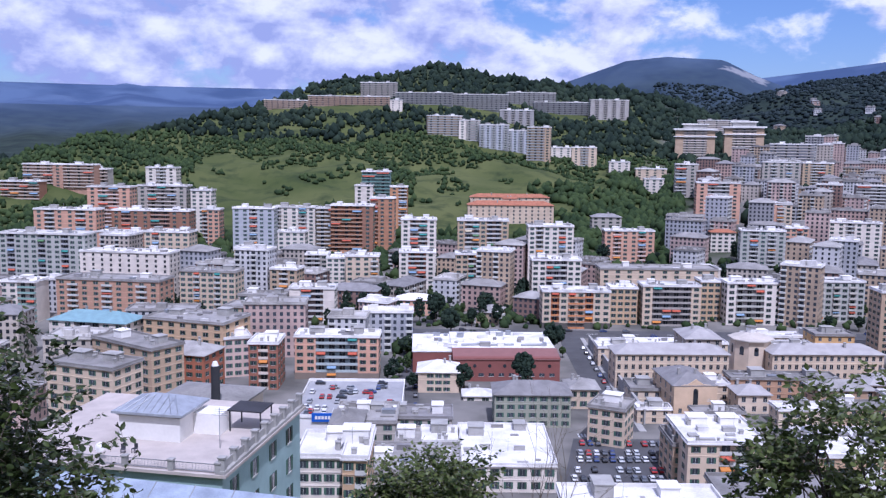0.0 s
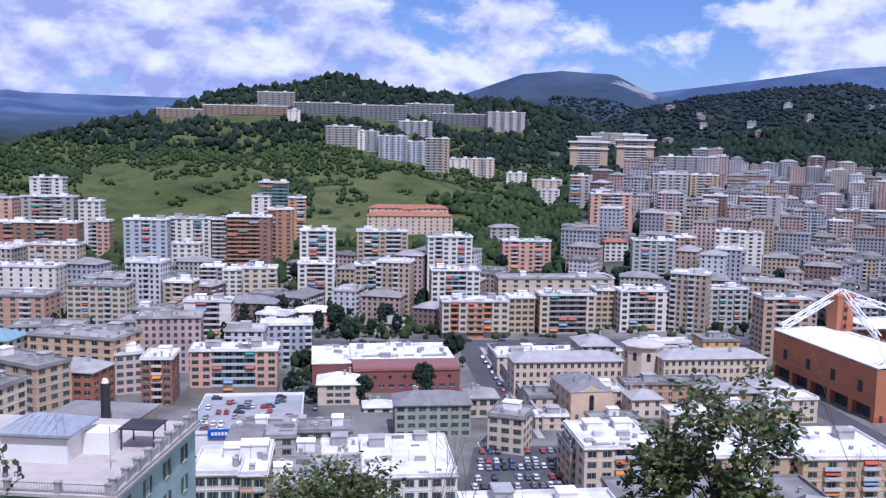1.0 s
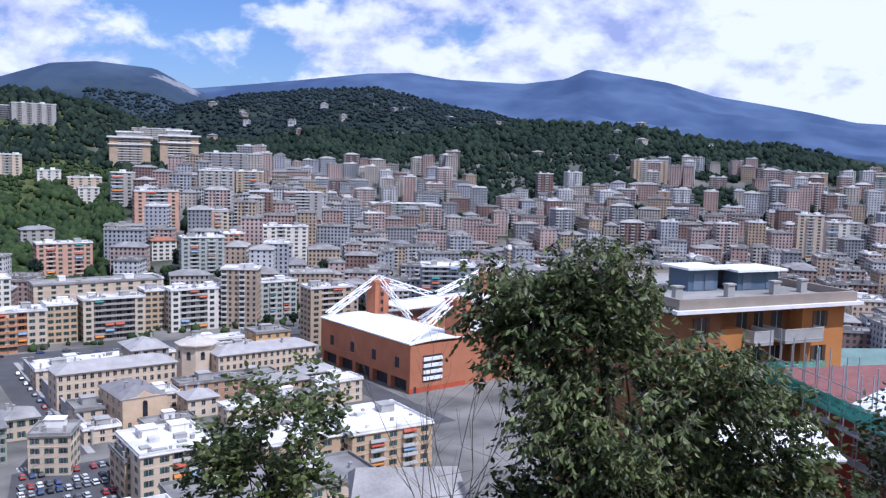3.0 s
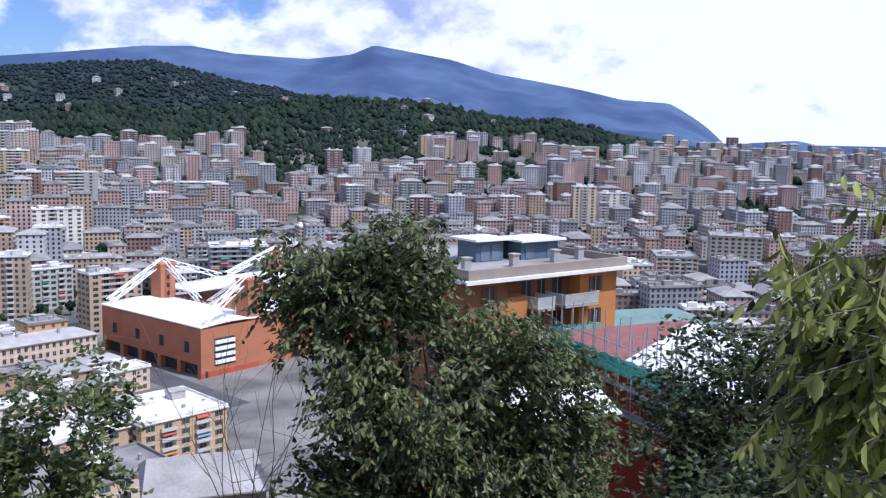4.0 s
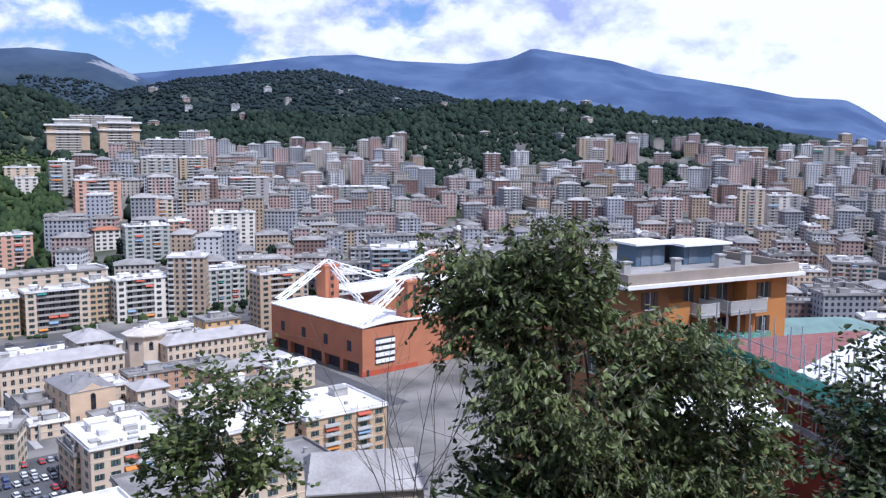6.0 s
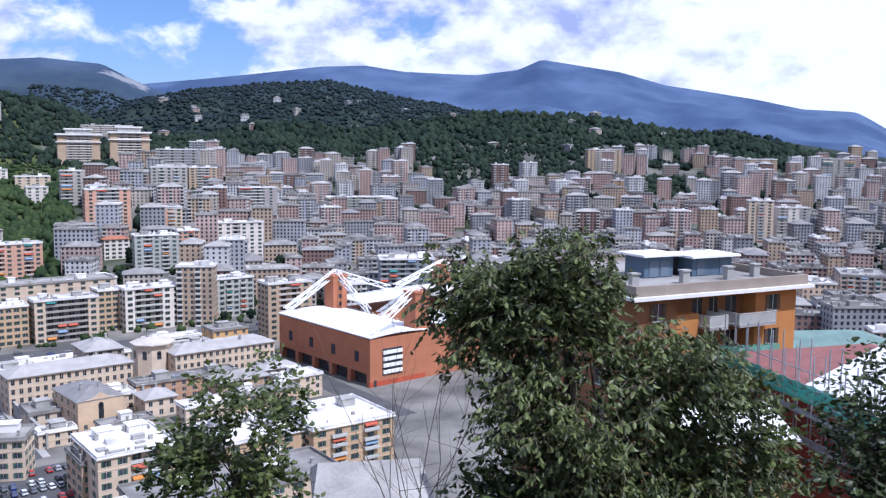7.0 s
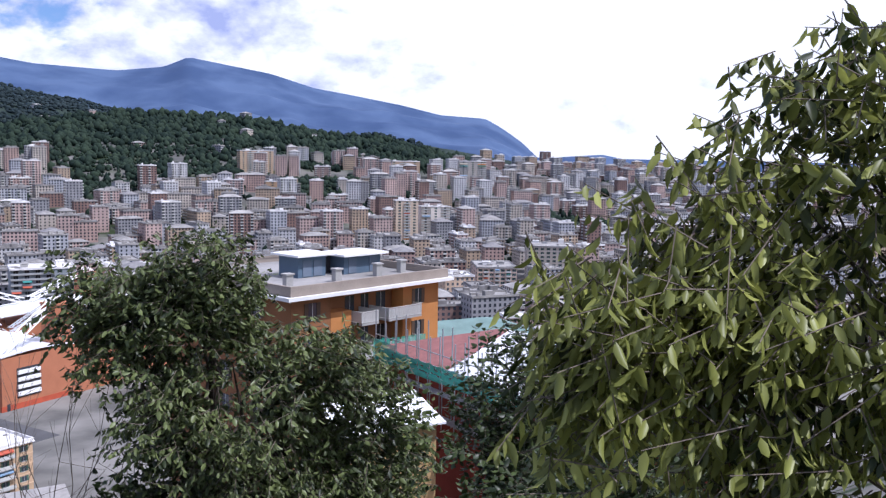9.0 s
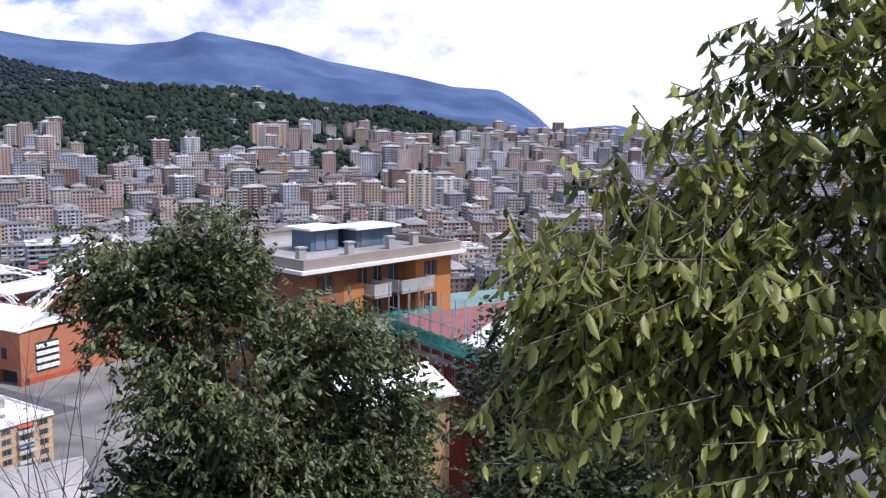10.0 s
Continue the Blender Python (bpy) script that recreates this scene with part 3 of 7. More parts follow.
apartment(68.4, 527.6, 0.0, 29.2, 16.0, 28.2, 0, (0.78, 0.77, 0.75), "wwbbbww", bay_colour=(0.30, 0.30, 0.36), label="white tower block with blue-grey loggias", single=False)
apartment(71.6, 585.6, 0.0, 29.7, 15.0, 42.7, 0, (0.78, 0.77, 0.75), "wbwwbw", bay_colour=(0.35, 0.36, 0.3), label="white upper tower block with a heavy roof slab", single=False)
apartment(71.7, 468.7, 0.0, 36.0, 15.0, 19.5, 0, (0.66, 0.57, 0.47), "wbwccbww", bay_colour=(0.5,0.2,0.1), parapet=(0.6,0.28,0.14), base=(0.12,0.12,0.12), label="cream apartment block with orange and striped balconies", single=False)
apartment(99.2, 480.4, 0.0, 14.7, 14.0, 19.6, 0, (0.60, 0.46, 0.32), "wwww", shut=1, single=False)
apartment(124.4, 477.3, 0.0, 31.4, 14.0, 21.6, 0, (0.66, 0.57, 0.47), "wbbbbw", bay_colour=(0.2,0.2,0.22), parapet=(0.4,0.4,0.4), label="cream slab block with grey balconies across its front", single=False)
apartment(149.9, 492.5, 0.0, 11.0, 14.0, 21.9, 0, (0.60, 0.46, 0.32), "www", single=False)
apartment(171.2, 482.8, 0.0, 30.8, 14.0, 22.8, 0, (0.78, 0.77, 0.75), "wbbbww", bay_colour=(0.5,0.5,0.5), parapet=(0.55,0.6,0.58), label="white slab block with grey balconies", single=False)
apartment(220.8, 494.6, 0.0, 31.6, 14.0, 22.3, 0, (0.48, 0.52, 0.53), "wcwcwcw", parapet=(0.6,0.62,0.6), label="pale grey-green slab block with balconies", single=False)
apartment(219.2, 415.4, 0.0, 24.3, 14.0, 29.8, -3, (0.52, 0.42, 0.32), "wbbw", parapet=(0.6,0.6,0.58), single=False)
apartment(140.0, 665.3, 7.1, 37.1, 13.0, 25.1, 0, (0.66, 0.42, 0.33), "wbwwbw", parapet=(0.7,0.6,0.58), label="pink apartment block with wide balconies", single=False)
apartment(133.2, 543.9, 0.0, 72.0, 18.0, 21.1, 0, (0.66, 0.57, 0.47), "wwwwwwwwww", roofmat=M_ROOF_GREY, single=False)
apartment(161.1, 567.5, 0.0, 34.3, 16.0, 18.0, 0, (0.78, 0.77, 0.75), "wwwwww", single=False)
apartment(-42.9, 362.8, 0.0, 34.6, 13.0, 17.7, 0, (0.66, 0.42, 0.33), "wwbbbbww", bay_colour=(0.3,0.4,0.47), parapet=(0.45,0.56,0.62), base=(0.25,0.22,0.2), label="salmon office block with a glazed blue-grey centre", single=False)
apartment(-84.2, 365.4, 0.0, 10.9, 14.0, 16.1, 20, (0.72, 0.6, 0.58), "www", single=False)
apartment(-70.0, 346.6, 0.0, 11.6, 16.0, 18.3, 0, (0.34, 0.16, 0.12), "wbw", bay_colour=(0.5,0.4,0.36), parapet=(0.7,0.66,0.62), label="dark red tower block with cream balconies", single=False)
apartment(-108.2, 369.5, 0.0, 38.6, 22.0, 22.2, -18, (0.60, 0.46, 0.32), "wwwwwww", roof="flat", roofmat=M_ROOF_GREY, label="ochre palazzo with a deep cornice", single=False)
apartment(-98.2, 330.7, 0.0, 19.7, 16.0, 17.8, -15, (0.42,0.17,0.11), "wwwww", roof="hip", roofmat=M_ROOF_GREY, label="brick red house with a pale hipped roof")
apartment(-149.0, 371.1, 0.0, 35.7, 16.0, 21.3, -12, (0.78, 0.77, 0.75), "wwbbww", roofmat=M_TURQ, bay_colour=(0.3,0.32,0.36), roof="hip", label="white block with a turquoise mansard roof", single=False)
apartment(-114.5, 314.9, 0.0, 34.2, 14.0, 25.2, -35, (0.52, 0.42, 0.32), "wwwww", roof="flat", roofmat=M_ROOF_GREY)
apartment(-110.5, 268.0, 0.0, 25.0, 14.0, 29.1, -20, (0.66, 0.57, 0.47), "wwwww", roofmat=M_ROOF_GREY, label="cream palazzo with grey shutters and a roof storey")
apartment(-176.3, 467.9, 0.0, 57.9, 18.0, 23.1, -8, (0.52,0.34,0.26), "wcwwcwwcw", roofmat=M_ROOF_GREY, label="brown and cream palazzo with a dark top floor", single=False)
apartment(-188.0, 527.4, 0.0, 56.3, 15.0, 30.1, -8, (0.78, 0.77, 0.75), "wwwwwwwwww", shut=0, label="long white building with rows of plain windows", single=False)
apartment(-241.5, 538.0, 0.0, 54.1, 16.0, 39.4, -6, (0.48, 0.52, 0.53), "wbwwwbwwbww", bay_colour=(0.2,0.22,0.28), parapet=(0.4,0.45,0.52), label="pale grey-green slab block with blue loggias", single=False)
apartment(-224.4, 468.9, 0.0, 19.6, 14.0, 21.5, -6, (0.78, 0.77, 0.75), "wwbb", parapet=(0.3,0.5,0.5), single=False)
apartment(-271.8, 644.9, 13.2, 46.3, 14.0, 32.0, -4, (0.66, 0.42, 0.33), "wbwwbw", bay_colour=(0.3,0.25,0.22), single=False)
apartment(-257.9, 693.4, 23.1, 33.7, 14.0, 35.8, -4, (0.66, 0.42, 0.33), "wbbw", parapet=(0.7,0.62,0.6), single=False)
apartment(-213.9, 655.9, 12.6, 58.3, 14.0, 31.5, -4, (0.33, 0.19, 0.14), "wbwwbbww", bay_colour=(0.2,0.15,0.13), parapet=(0.45,0.3,0.25), single=False)
apartment(-226.5, 725.3, 26.6, 40.3, 14.0, 31.8, -4, (0.46, 0.46, 0.45), "wbbbw", parapet=(0.6,0.6,0.6), single=False)
apartment(-253.7, 811.2, 39.8, 28.2, 12.0, 30.0, -4, (0.78, 0.77, 0.75), "wbw", single=False)
apartment(-193.4, 719.4, 21.4, 16.7, 12.0, 34.1, -4, (0.78, 0.77, 0.75), "www", single=False)
apartment(-176.6, 682.4, 15.4, 13.6, 12.0, 27.8, -4, (0.66, 0.42, 0.33), "bww", single=False)
apartment(-224.4, 620.6, 8.1, 32.0, 12.0, 23.8, -6, (0.66, 0.42, 0.33), "wbbw", single=False)
apartment(-173.8, 563.7, 0.0, 29.3, 14.0, 38.5, -6, (0.66, 0.57, 0.47), "wbwwww", single=False)
apartment(-130.1, 493.1, 0.0, 32.3, 14.0, 24.4, -8, (0.66, 0.57, 0.47), "wwcwwcww", roofmat=M_ROOF_GREY, single=False)
apartment(-122.5, 556.7, 0.0, 14.5, 12.0, 29.9, -5, (0.68,0.5,0.28), "www", label="yellow house with plain windows", single=False)
apartment(-142.4, 675.1, 11.0, 31.5, 12.0, 34.1, -3, (0.5, 0.56, 0.66), "wwbww", label="pale blue block with white balconies", single=False)
apartment(-114.2, 690.6, 12.7, 33.0, 12.0, 32.4, -3, (0.78, 0.77, 0.75), "bwwbw", single=False)
apartment(-108.0, 641.0, 5.7, 19.7, 11.0, 25.5, -3, (0.78, 0.77, 0.75), "wwww", single=False)
apartment(-87.5, 684.4, 11.5, 17.4, 12.0, 33.5, -3, (0.52, 0.42, 0.32), "bb", single=False)
apartment(-68.3, 676.6, 9.8, 32.2, 14.0, 38.1, -2, (0.33, 0.19, 0.14), "bbbw", bay_colour=(0.3,0.15,0.1), parapet=(0.5,0.3,0.2), label="brick tower block with brown balconies", single=False)
apartment(-46.7, 698.4, 12.3, 19.0, 13.0, 39.9, -2, (0.48,0.27,0.18), "bww", parapet=(0.5,0.3,0.22), single=False)
apartment(-37.1, 759.1, 22.5, 14.4, 13.0, 35.3, -2, (0.58,0.33,0.2), "wb", label="orange-brown tower with a green-scaffolded top", single=False)
apartment(-59.2, 797.8, 29.4, 25.2, 13.0, 39.6, -2, (0.2,0.33,0.34), "bb", parapet=(0.15,0.3,0.3), label="tower block wrapped in green scaffold netting", single=False)
apartment(-68.8, 787.0, 26.3, 15.9, 12.0, 30.7, -2, (0.78, 0.77, 0.75), "ww", single=False)
apartment(-49.8, 557.8, 0.0, 20.6, 14.0, 25.3, 0, (0.66, 0.57, 0.47), "wwwc", label="cream house with green shutters", single=False)
apartment(-67.1, 566.0, 0.0, 12.2, 14.0, 22.9, 0, (0.78, 0.77, 0.75), "www", single=False)
apartment(-81.5, 579.3, 0.0, 14.7, 14.0, 23.1, 0, (0.46, 0.46, 0.45), "bbw", single=False)
apartment(-14.6, 499.8, -5.4, 21.1, 13.0, 14.0, 0, (0.66, 0.42, 0.33), "wwwww", roof="hip", roofmat=M_ROOF_PALE, label="pink villa with a pale hipped roof", single=False)
apartment(-69.4, 475.0, 0.0, 24.3, 14.0, 18.6, 0, (0.78, 0.77, 0.75), "pbbp", bay_colour=(0.25,0.2,0.2), label="white and brick church hall with stepped roofs", single=False)
apartment(-96.1, 470.3, 0.0, 24.7, 14.0, 15.2, -10, (0.46, 0.46, 0.45), "wwwww", roofmat=M_ROOF_GREY, single=False)
apartment(-91.2, 511.9, 0.0, 16.1, 14.0, 23.3, -10, (0.52, 0.42, 0.32), "wbw", single=False)
apartment(-97.6, 429.0, 0.0, 17.7, 14.0, 16.9, -12, (0.52, 0.42, 0.32), "wwww", roofmat=M_ROOF_GREY, single=False)
apartment(-0.7, 345.0, 0.0, 16.1, 15.0, 8.1, 0, (0.66, 0.57, 0.47), "pwwwp", roof="hip", roofmat=M_ROOF_PALE, label="cream villa with a pale mansard roof and dormers")
apartment(32.3, 303.3, 0.0, 26.6, 15.0, 11.5, 0, (0.38,0.42,0.37), "wwwwwww", roof="hip", roofmat=M_SLATE, label="grey-green palazzo with shutters and a slate roof")
apartment(53.5, 325.6, 0.0, 11.6, 13.0, 7.4, 0, (0.66, 0.57, 0.47), "www", roof="hip", roofmat=M_ROOF_GREY)
apartment(54.4, 284.9, 0.0, 12.2, 13.0, 12.4, -25, (0.66, 0.57, 0.47), "www", roof="flat", roofmat=M_ROOF_GREY, label="cream house with a flat grey roof")
apartment(-24.0, 188.5, 0.0, 14.2, 16.0, 30.4, 0, (0.78, 0.77, 0.75), "wwwww", roofmat=M_ROOF_PALE)
apartment(-17.7, 181.1, 0.0, 5.2, 20.0, 32.8, 0, (0.60, 0.46, 0.32), "wc")
apartment(19.7, 245.2, 0.0, 27.3, 36.0, 7.6, 0, (0.78, 0.77, 0.75), "wwwwwww", roofmat=M_ROOF_PALE, label="low white building with cluttered terraces")
apartment(-23.3, 269.0, 0.0, 19.2, 20.0, 12.0, 0, (0.46, 0.46, 0.45), "wwww", roofmat=M_ROOF_GREY)
apartment(80.5, 242.0, 0.0, 22.2, 24.0, 15.8, 0, (0.66, 0.57, 0.47), "wwbbw", roofmat=M_ROOF_PALE, label="cream block with a white bitumen roof and chimneys")
apartment(140.1, 225.0, 0.0, 27.8, 26.0, 17.4, -2, (0.60, 0.46, 0.32), "wcwcw", roofmat=M_ROOF_PALE, label="ochre block with a white bitumen roof")
apartment(115.3, 230.9, 0.0, 27.8, 24.0, 16.3, -1, (0.60, 0.46, 0.32), "wwcww", roofmat=M_ROOF_PALE)
apartment(235.0, 764.6, 28.9, 36.3, 14.0, 35.0, -8, (0.66, 0.42, 0.33), "wbbw", bay_colour=(0.4,0.42,0.45), single=False)
heavy_roofs(apartment(308.7, 1107.7, 78.9, 46.8, 16.0, 32.7, -12, (0.52, 0.42, 0.32), "pbbbp", bay_colour=(0.35,0.33,0.3), parapet=(0.75,0.73,0.7), label="broad block with heavy white roof slabs", single=False), 46.8, 16.0, 32.7)
heavy_roofs(apartment(363.2, 1091.0, 80.1, 45.5, 16.0, 34.7, -12, (0.52, 0.42, 0.32), "pbbbp", bay_colour=(0.35,0.33,0.3), parapet=(0.75,0.73,0.7), label="broad block with heavy white roof slabs", single=False), 45.5, 16.0, 34.7)
apartment(436.7, 1414.1, 108.5, 76.1, 16.0, 22.5, -12, (0.78, 0.77, 0.75), "bbbb", parapet=(0.75,0.73,0.7), single=False)
apartment(393.0, 1016.7, 64.6, 47.4, 14.0, 32.0, -20, (0.5, 0.56, 0.66), "bbbb", parapet=(0.6,0.6,0.6), single=False)
apartment(334.4, 889.2, 47.4, 35.6, 14.0, 31.8, -15, (0.46, 0.46, 0.45), "wcwcw", single=False)
apartment(570.4, 905.3, 19.6, 77.3, 20.0, 22.8, -25, (0.5,0.55,0.5), "bbbbbb", label="low grey-green institute with a white roof", single=False)
apartment(785.1, 1219.0, 56.1, 54.4, 14.0, 14.0, -25, (0.78, 0.77, 0.75), "wwbbww", single=False)
apartment(997.6, 909.0, 56.2, 50.2, 16.0, 45.1, -30, (0.52, 0.42, 0.32), "wcwcw", single=False)
apartment(517.3, 292.0, 0.0, 19.9, 24.0, 19.6, -45, (0.72,0.58,0.45), "wwwwww", shut=0, label="cream palazzo with rows of tall windows", single=False)
apartment(548.0, 280.0, 0.0, 27.3, 40.0, 23.2, -55, (0.6,0.5,0.45), "wcwcwcw", roofmat=M_ROOF_GREY, single=False)
apartment(656.5, 287.6, 0.2, 38.3, 40.0, 28.5, -62, (0.5,0.48,0.45), "wwwwwwww", roofmat=M_ROOF_GREY, single=False)
apartment(323.5, 457.1, 0.0, 34.5, 20.0, 30.7, -30, (0.3,0.36,0.42), "bbbbww", parapet=(0.4,0.45,0.5), label="blue-grey office block with glazed bands", single=False)
apartment(797.3, 516.2, 5.9, 24.2, 14.0, 45.5, -45, (0.66, 0.57, 0.47), "wcw", single=False)
apartment(839.1, 506.0, 7.2, 32.5, 14.0, 36.5, -45, (0.78, 0.77, 0.75), "bwb", single=False)
apartment(1244.2, 683.9, 38.8, 44.1, 14.0, 52.2, -50, (0.46, 0.46, 0.45), "bwb", single=False)
apartment(1214.1, 792.6, 54.3, 50.6, 14.0, 34.6, -45, (0.52, 0.42, 0.32), "wcw", single=False)
apartment(868.2, 754.1, 32.4, 32.8, 14.0, 30.6, -40, (0.45,0.33,0.22), "ww", single=False)
apartment(804.9, 576.3, 9.7, 25.2, 14.0, 22.4, -45, (0.34, 0.16, 0.12), "wwww", single=False)
apartment(1068.2, 980.5, 80.5, 36.4, 14.0, 20.3, -40, (0.52, 0.42, 0.32), "wcw", single=False)
apartment(60.7, 792.7, 24.6, 76.0, 16.0, 16.5, 0, (0.66, 0.57, 0.47), "wwwwwwwwwwwwww", roof="hip", roofmat=M_TILE, shut=0, label="cream convent with a terracotta roof on the hillside", single=False)
apartment(63.3, 842.6, 30.8, 74.3, 14.0, 14.0, 0, (0.66, 0.57, 0.47), "wwwwwwwwwwww", roof="hip", roofmat=M_TILE, shut=0, label="upper wing of the convent with a terracotta roof", single=False)
apartment(61.1, 808.7, 29.1, 12.7, 6.0, 16.9, 0, (0.66, 0.57, 0.47), "w", roof="hip", roofmat=M_TILE, shut=0, label="baroque gable front of the convent", single=False)
apartment(-132.6, 1278.1, 141.8, 114.7, 12.0, 14.0, 3, (0.40,0.30,0.25), "bbbbbbbbbbbbbb", parapet=(0.5,0.38,0.32), label="long brown terraced housing block on the ridge", single=False)
apartment(-219.1, 1266.2, 134.9, 60.5, 12.0, 14.0, 10, (0.45,0.38,0.33), "bbbbbbbb", parapet=(0.5,0.4,0.35), label="long brown terraced housing block on the ridge", single=False)
apartment(-95.3, 1336.6, 157.1, 53.4, 12.0, 21.4, -4, (0.40,0.41,0.42), "bbbbbb", parapet=(0.5,0.5,0.5), label="grey stepped housing block on the hill", single=False)
apartment(-28.2, 1299.7, 146.5, 81.7, 12.0, 16.3, -8, (0.30,0.33,0.36), "bbbbbbbbbbbb", parapet=(0.36,0.39,0.43), label="long curved grey housing block along the hill", single=False)
apartment(52.2, 1309.0, 140.5, 82.9, 12.0, 21.2, 0, (0.30,0.33,0.36), "bbbbbbbbbbbb", parapet=(0.36,0.39,0.43), label="long curved grey housing block along the hill", single=False)
apartment(134.8, 1388.5, 149.1, 75.6, 12.0, 19.9, 7, (0.30,0.33,0.36), "bbbbbbbbbb", parapet=(0.36,0.39,0.43), label="long curved grey housing block along the hill", single=False)
apartment(100.4, 1235.9, 118.8, 46.2, 12.0, 18.8, 0, (0.36,0.38,0.42), "pbpbpbpbp", parapet=(0.5,0.5,0.52), label="grey housing block on tall piers", single=False)
apartment(177.8, 1358.4, 136.0, 85.5, 12.0, 17.8, 4, (0.24,0.27,0.32), "bbbbbbbbbb", parapet=(0.3,0.33,0.38), label="dark grey housing block along the hill", single=False)
apartment(244.9, 1337.7, 128.4, 57.4, 12.0, 28.6, 4, (0.42,0.43,0.45), "pbpbpbpbp", parapet=(0.5,0.5,0.52), label="grey housing block on tall piers", single=False)
apartment(-64.9, 1248.3, 135.1, 17.1, 10.0, 14.8, 0, (0.78, 0.77, 0.75), "ww", shut=0, single=False)
apartment(2.3, 1120.0, 102.5, 43.0, 12.0, 23.7, 8, (0.52, 0.42, 0.32), "bbbbb", label="brown terraced block below the ridge", single=False)
apartment(32.7, 1119.5, 96.3, 26.6, 12.0, 24.7, 4, (0.78, 0.77, 0.75), "wbb", single=False)
apartment(62.2, 1108.3, 86.7, 36.0, 12.0, 29.0, -8, (0.5, 0.56, 0.66), "cwcwc", label="pale blue stepped apartment block", single=False)
apartment(91.9, 1106.2, 82.6, 29.0, 12.0, 26.5, -10, (0.5, 0.56, 0.66), "cwcw", label="pale blue stepped apartment block", single=False)
apartment(111.3, 1054.2, 74.7, 27.7, 12.0, 38.1, -12, (0.52, 0.42, 0.32), "bbbw", label="stepped apartment block with balconies", single=False)
apartment(164.1, 1047.2, 68.9, 28.6, 12.0, 21.1, -5, (0.66, 0.57, 0.47), "wbw", single=False)
apartment(147.0, 1120.4, 75.0, 25.7, 10.0, 14.0, -5, (0.78, 0.77, 0.75), "www", single=False)
apartment(198.3, 1010.7, 60.5, 23.1, 10.0, 14.0, -5, (0.78, 0.77, 0.75), "www", single=False)
apartment(230.1, 993.7, 53.9, 33.7, 10.0, 14.0, -5, (0.66, 0.57, 0.47), "wwww", single=False)
apartment(217.6, 924.7, 44.6, 20.0, 10.0, 15.2, -5, (0.78, 0.77, 0.75), "www", single=False)
apartment(238.1, 878.2, 44.4, 21.5, 12.0, 32.0, -8, (0.46, 0.46, 0.45), "bw", single=False)
apartment(199.5, 733.3, 22.0, 15.4, 10.0, 14.0, -5, (0.66, 0.57, 0.47), "www", single=False)
apartment(213.5, 677.1, 15.9, 18.4, 10.0, 15.0, -5, (0.78, 0.77, 0.75), "wwww", roof="hip", roofmat=M_TILE, single=False)
apartment(227.9, 724.9, 23.2, 8.9, 10.0, 15.3, -5, (0.55,0.3,0.22), "ww", single=False)
apartment(139.5, 757.2, 19.6, 24.9, 12.0, 15.0, 0, (0.46, 0.46, 0.45), "wwww", roof="hip", single=False)
apartment(-345.7, 809.1, 51.8, 66.8, 14.0, 20.0, -6, (0.5,0.33,0.26), "bbbwbbb", parapet=(0.55,0.5,0.46), label="brick housing block with pale balconies", single=False)
apartment(-370.6, 786.9, 42.2, 35.6, 14.0, 15.2, -6, (0.33, 0.19, 0.14), "bbbb", parapet=(0.6,0.55,0.5), single=False)
apartment(-322.8, 818.5, 48.8, 37.7, 12.0, 18.9, -6, (0.46, 0.46, 0.45), "bbbb", parapet=(0.55,0.5,0.46), single=False)
apartment(226.9, 630.3, 9.8, 30.5, 13.0, 27.0, -10, (0.48, 0.52, 0.53), "wbwcw", single=False)
apartment(274.5, 740.6, 26.0, 26.7, 13.0, 23.3, -10, (0.66, 0.42, 0.33), "wbwb", single=False)
apartment(258.3, 650.4, 12.8, 16.4, 13.0, 24.3, -10, (0.66, 0.42, 0.33), "wwbw", single=False)
apartment(350.8, 925.7, 52.4, 30.1, 13.0, 27.9, -14, (0.46, 0.46, 0.45), "wcwcw", single=False)
apartment(392.3, 941.4, 51.1, 30.3, 13.0, 26.3, -14, (0.52, 0.42, 0.32), "wbbw", single=False)
apartment(306.0, 662.7, 12.5, 37.5, 13.0, 27.9, -14, (0.78, 0.77, 0.75), "wwbwww", single=False)
apartment(273.7, 741.1, 26.1, 29.9, 13.0, 21.9, -12, (0.66, 0.57, 0.47), "wcwcw", single=False)
apartment(410.9, 845.4, 27.6, 39.3, 13.0, 31.4, -14, (0.4,0.4,0.42), "bbw", single=False)
apartment(40.1, 165.2, 0.0, 31.5, 12.0, 28.8, 0, (0.78, 0.77, 0.75), "wwwwwwww", label="low building with a white flat roof")
apartment(-7.0, 214.9, 0.0, 24.6, 20.0, 17.0, 0, (0.46, 0.46, 0.45), "wwwwww", roofmat=M_ROOF_GREY)
apartment(87.3, 186.0, 0.0, 49.3, 18.0, 20.8, -2, (0.66, 0.57, 0.47), "wwwwwwwwww", roofmat=M_ROOF_GREY)
apartment(72.0, 251.8, 0.0, 8.2, 16.0, 11.8, 0, (0.52, 0.42, 0.32), "ww", roofmat=M_ROOF_GREY)
apartment(-7.1, 284.9, 0.0, 22.2, 13.0, 8.5, 0, (0.46, 0.46, 0.45), "wwwww", roofmat=M_SLATE, label="low house with a dark flat roof")
apartment(-19.4, 275.3, 0.0, 10.7, 12.0, 10.9, 0, (0.78, 0.77, 0.75), "www", roofmat=M_ROOF_GREY)
apartment(14.6, 334.7, -4.3, 11.3, 9.0, 6.0, 0, (0.78, 0.77, 0.75), "ww", roof="hip", roofmat=M_ROOF_PALE, label="small white house with a pale hipped roof")
apartment(0.4, 262.0, 0.0, 12.0, 14.0, 8.4, 0, (0.66, 0.57, 0.47), "wwww", roofmat=M_ROOF_PALE)
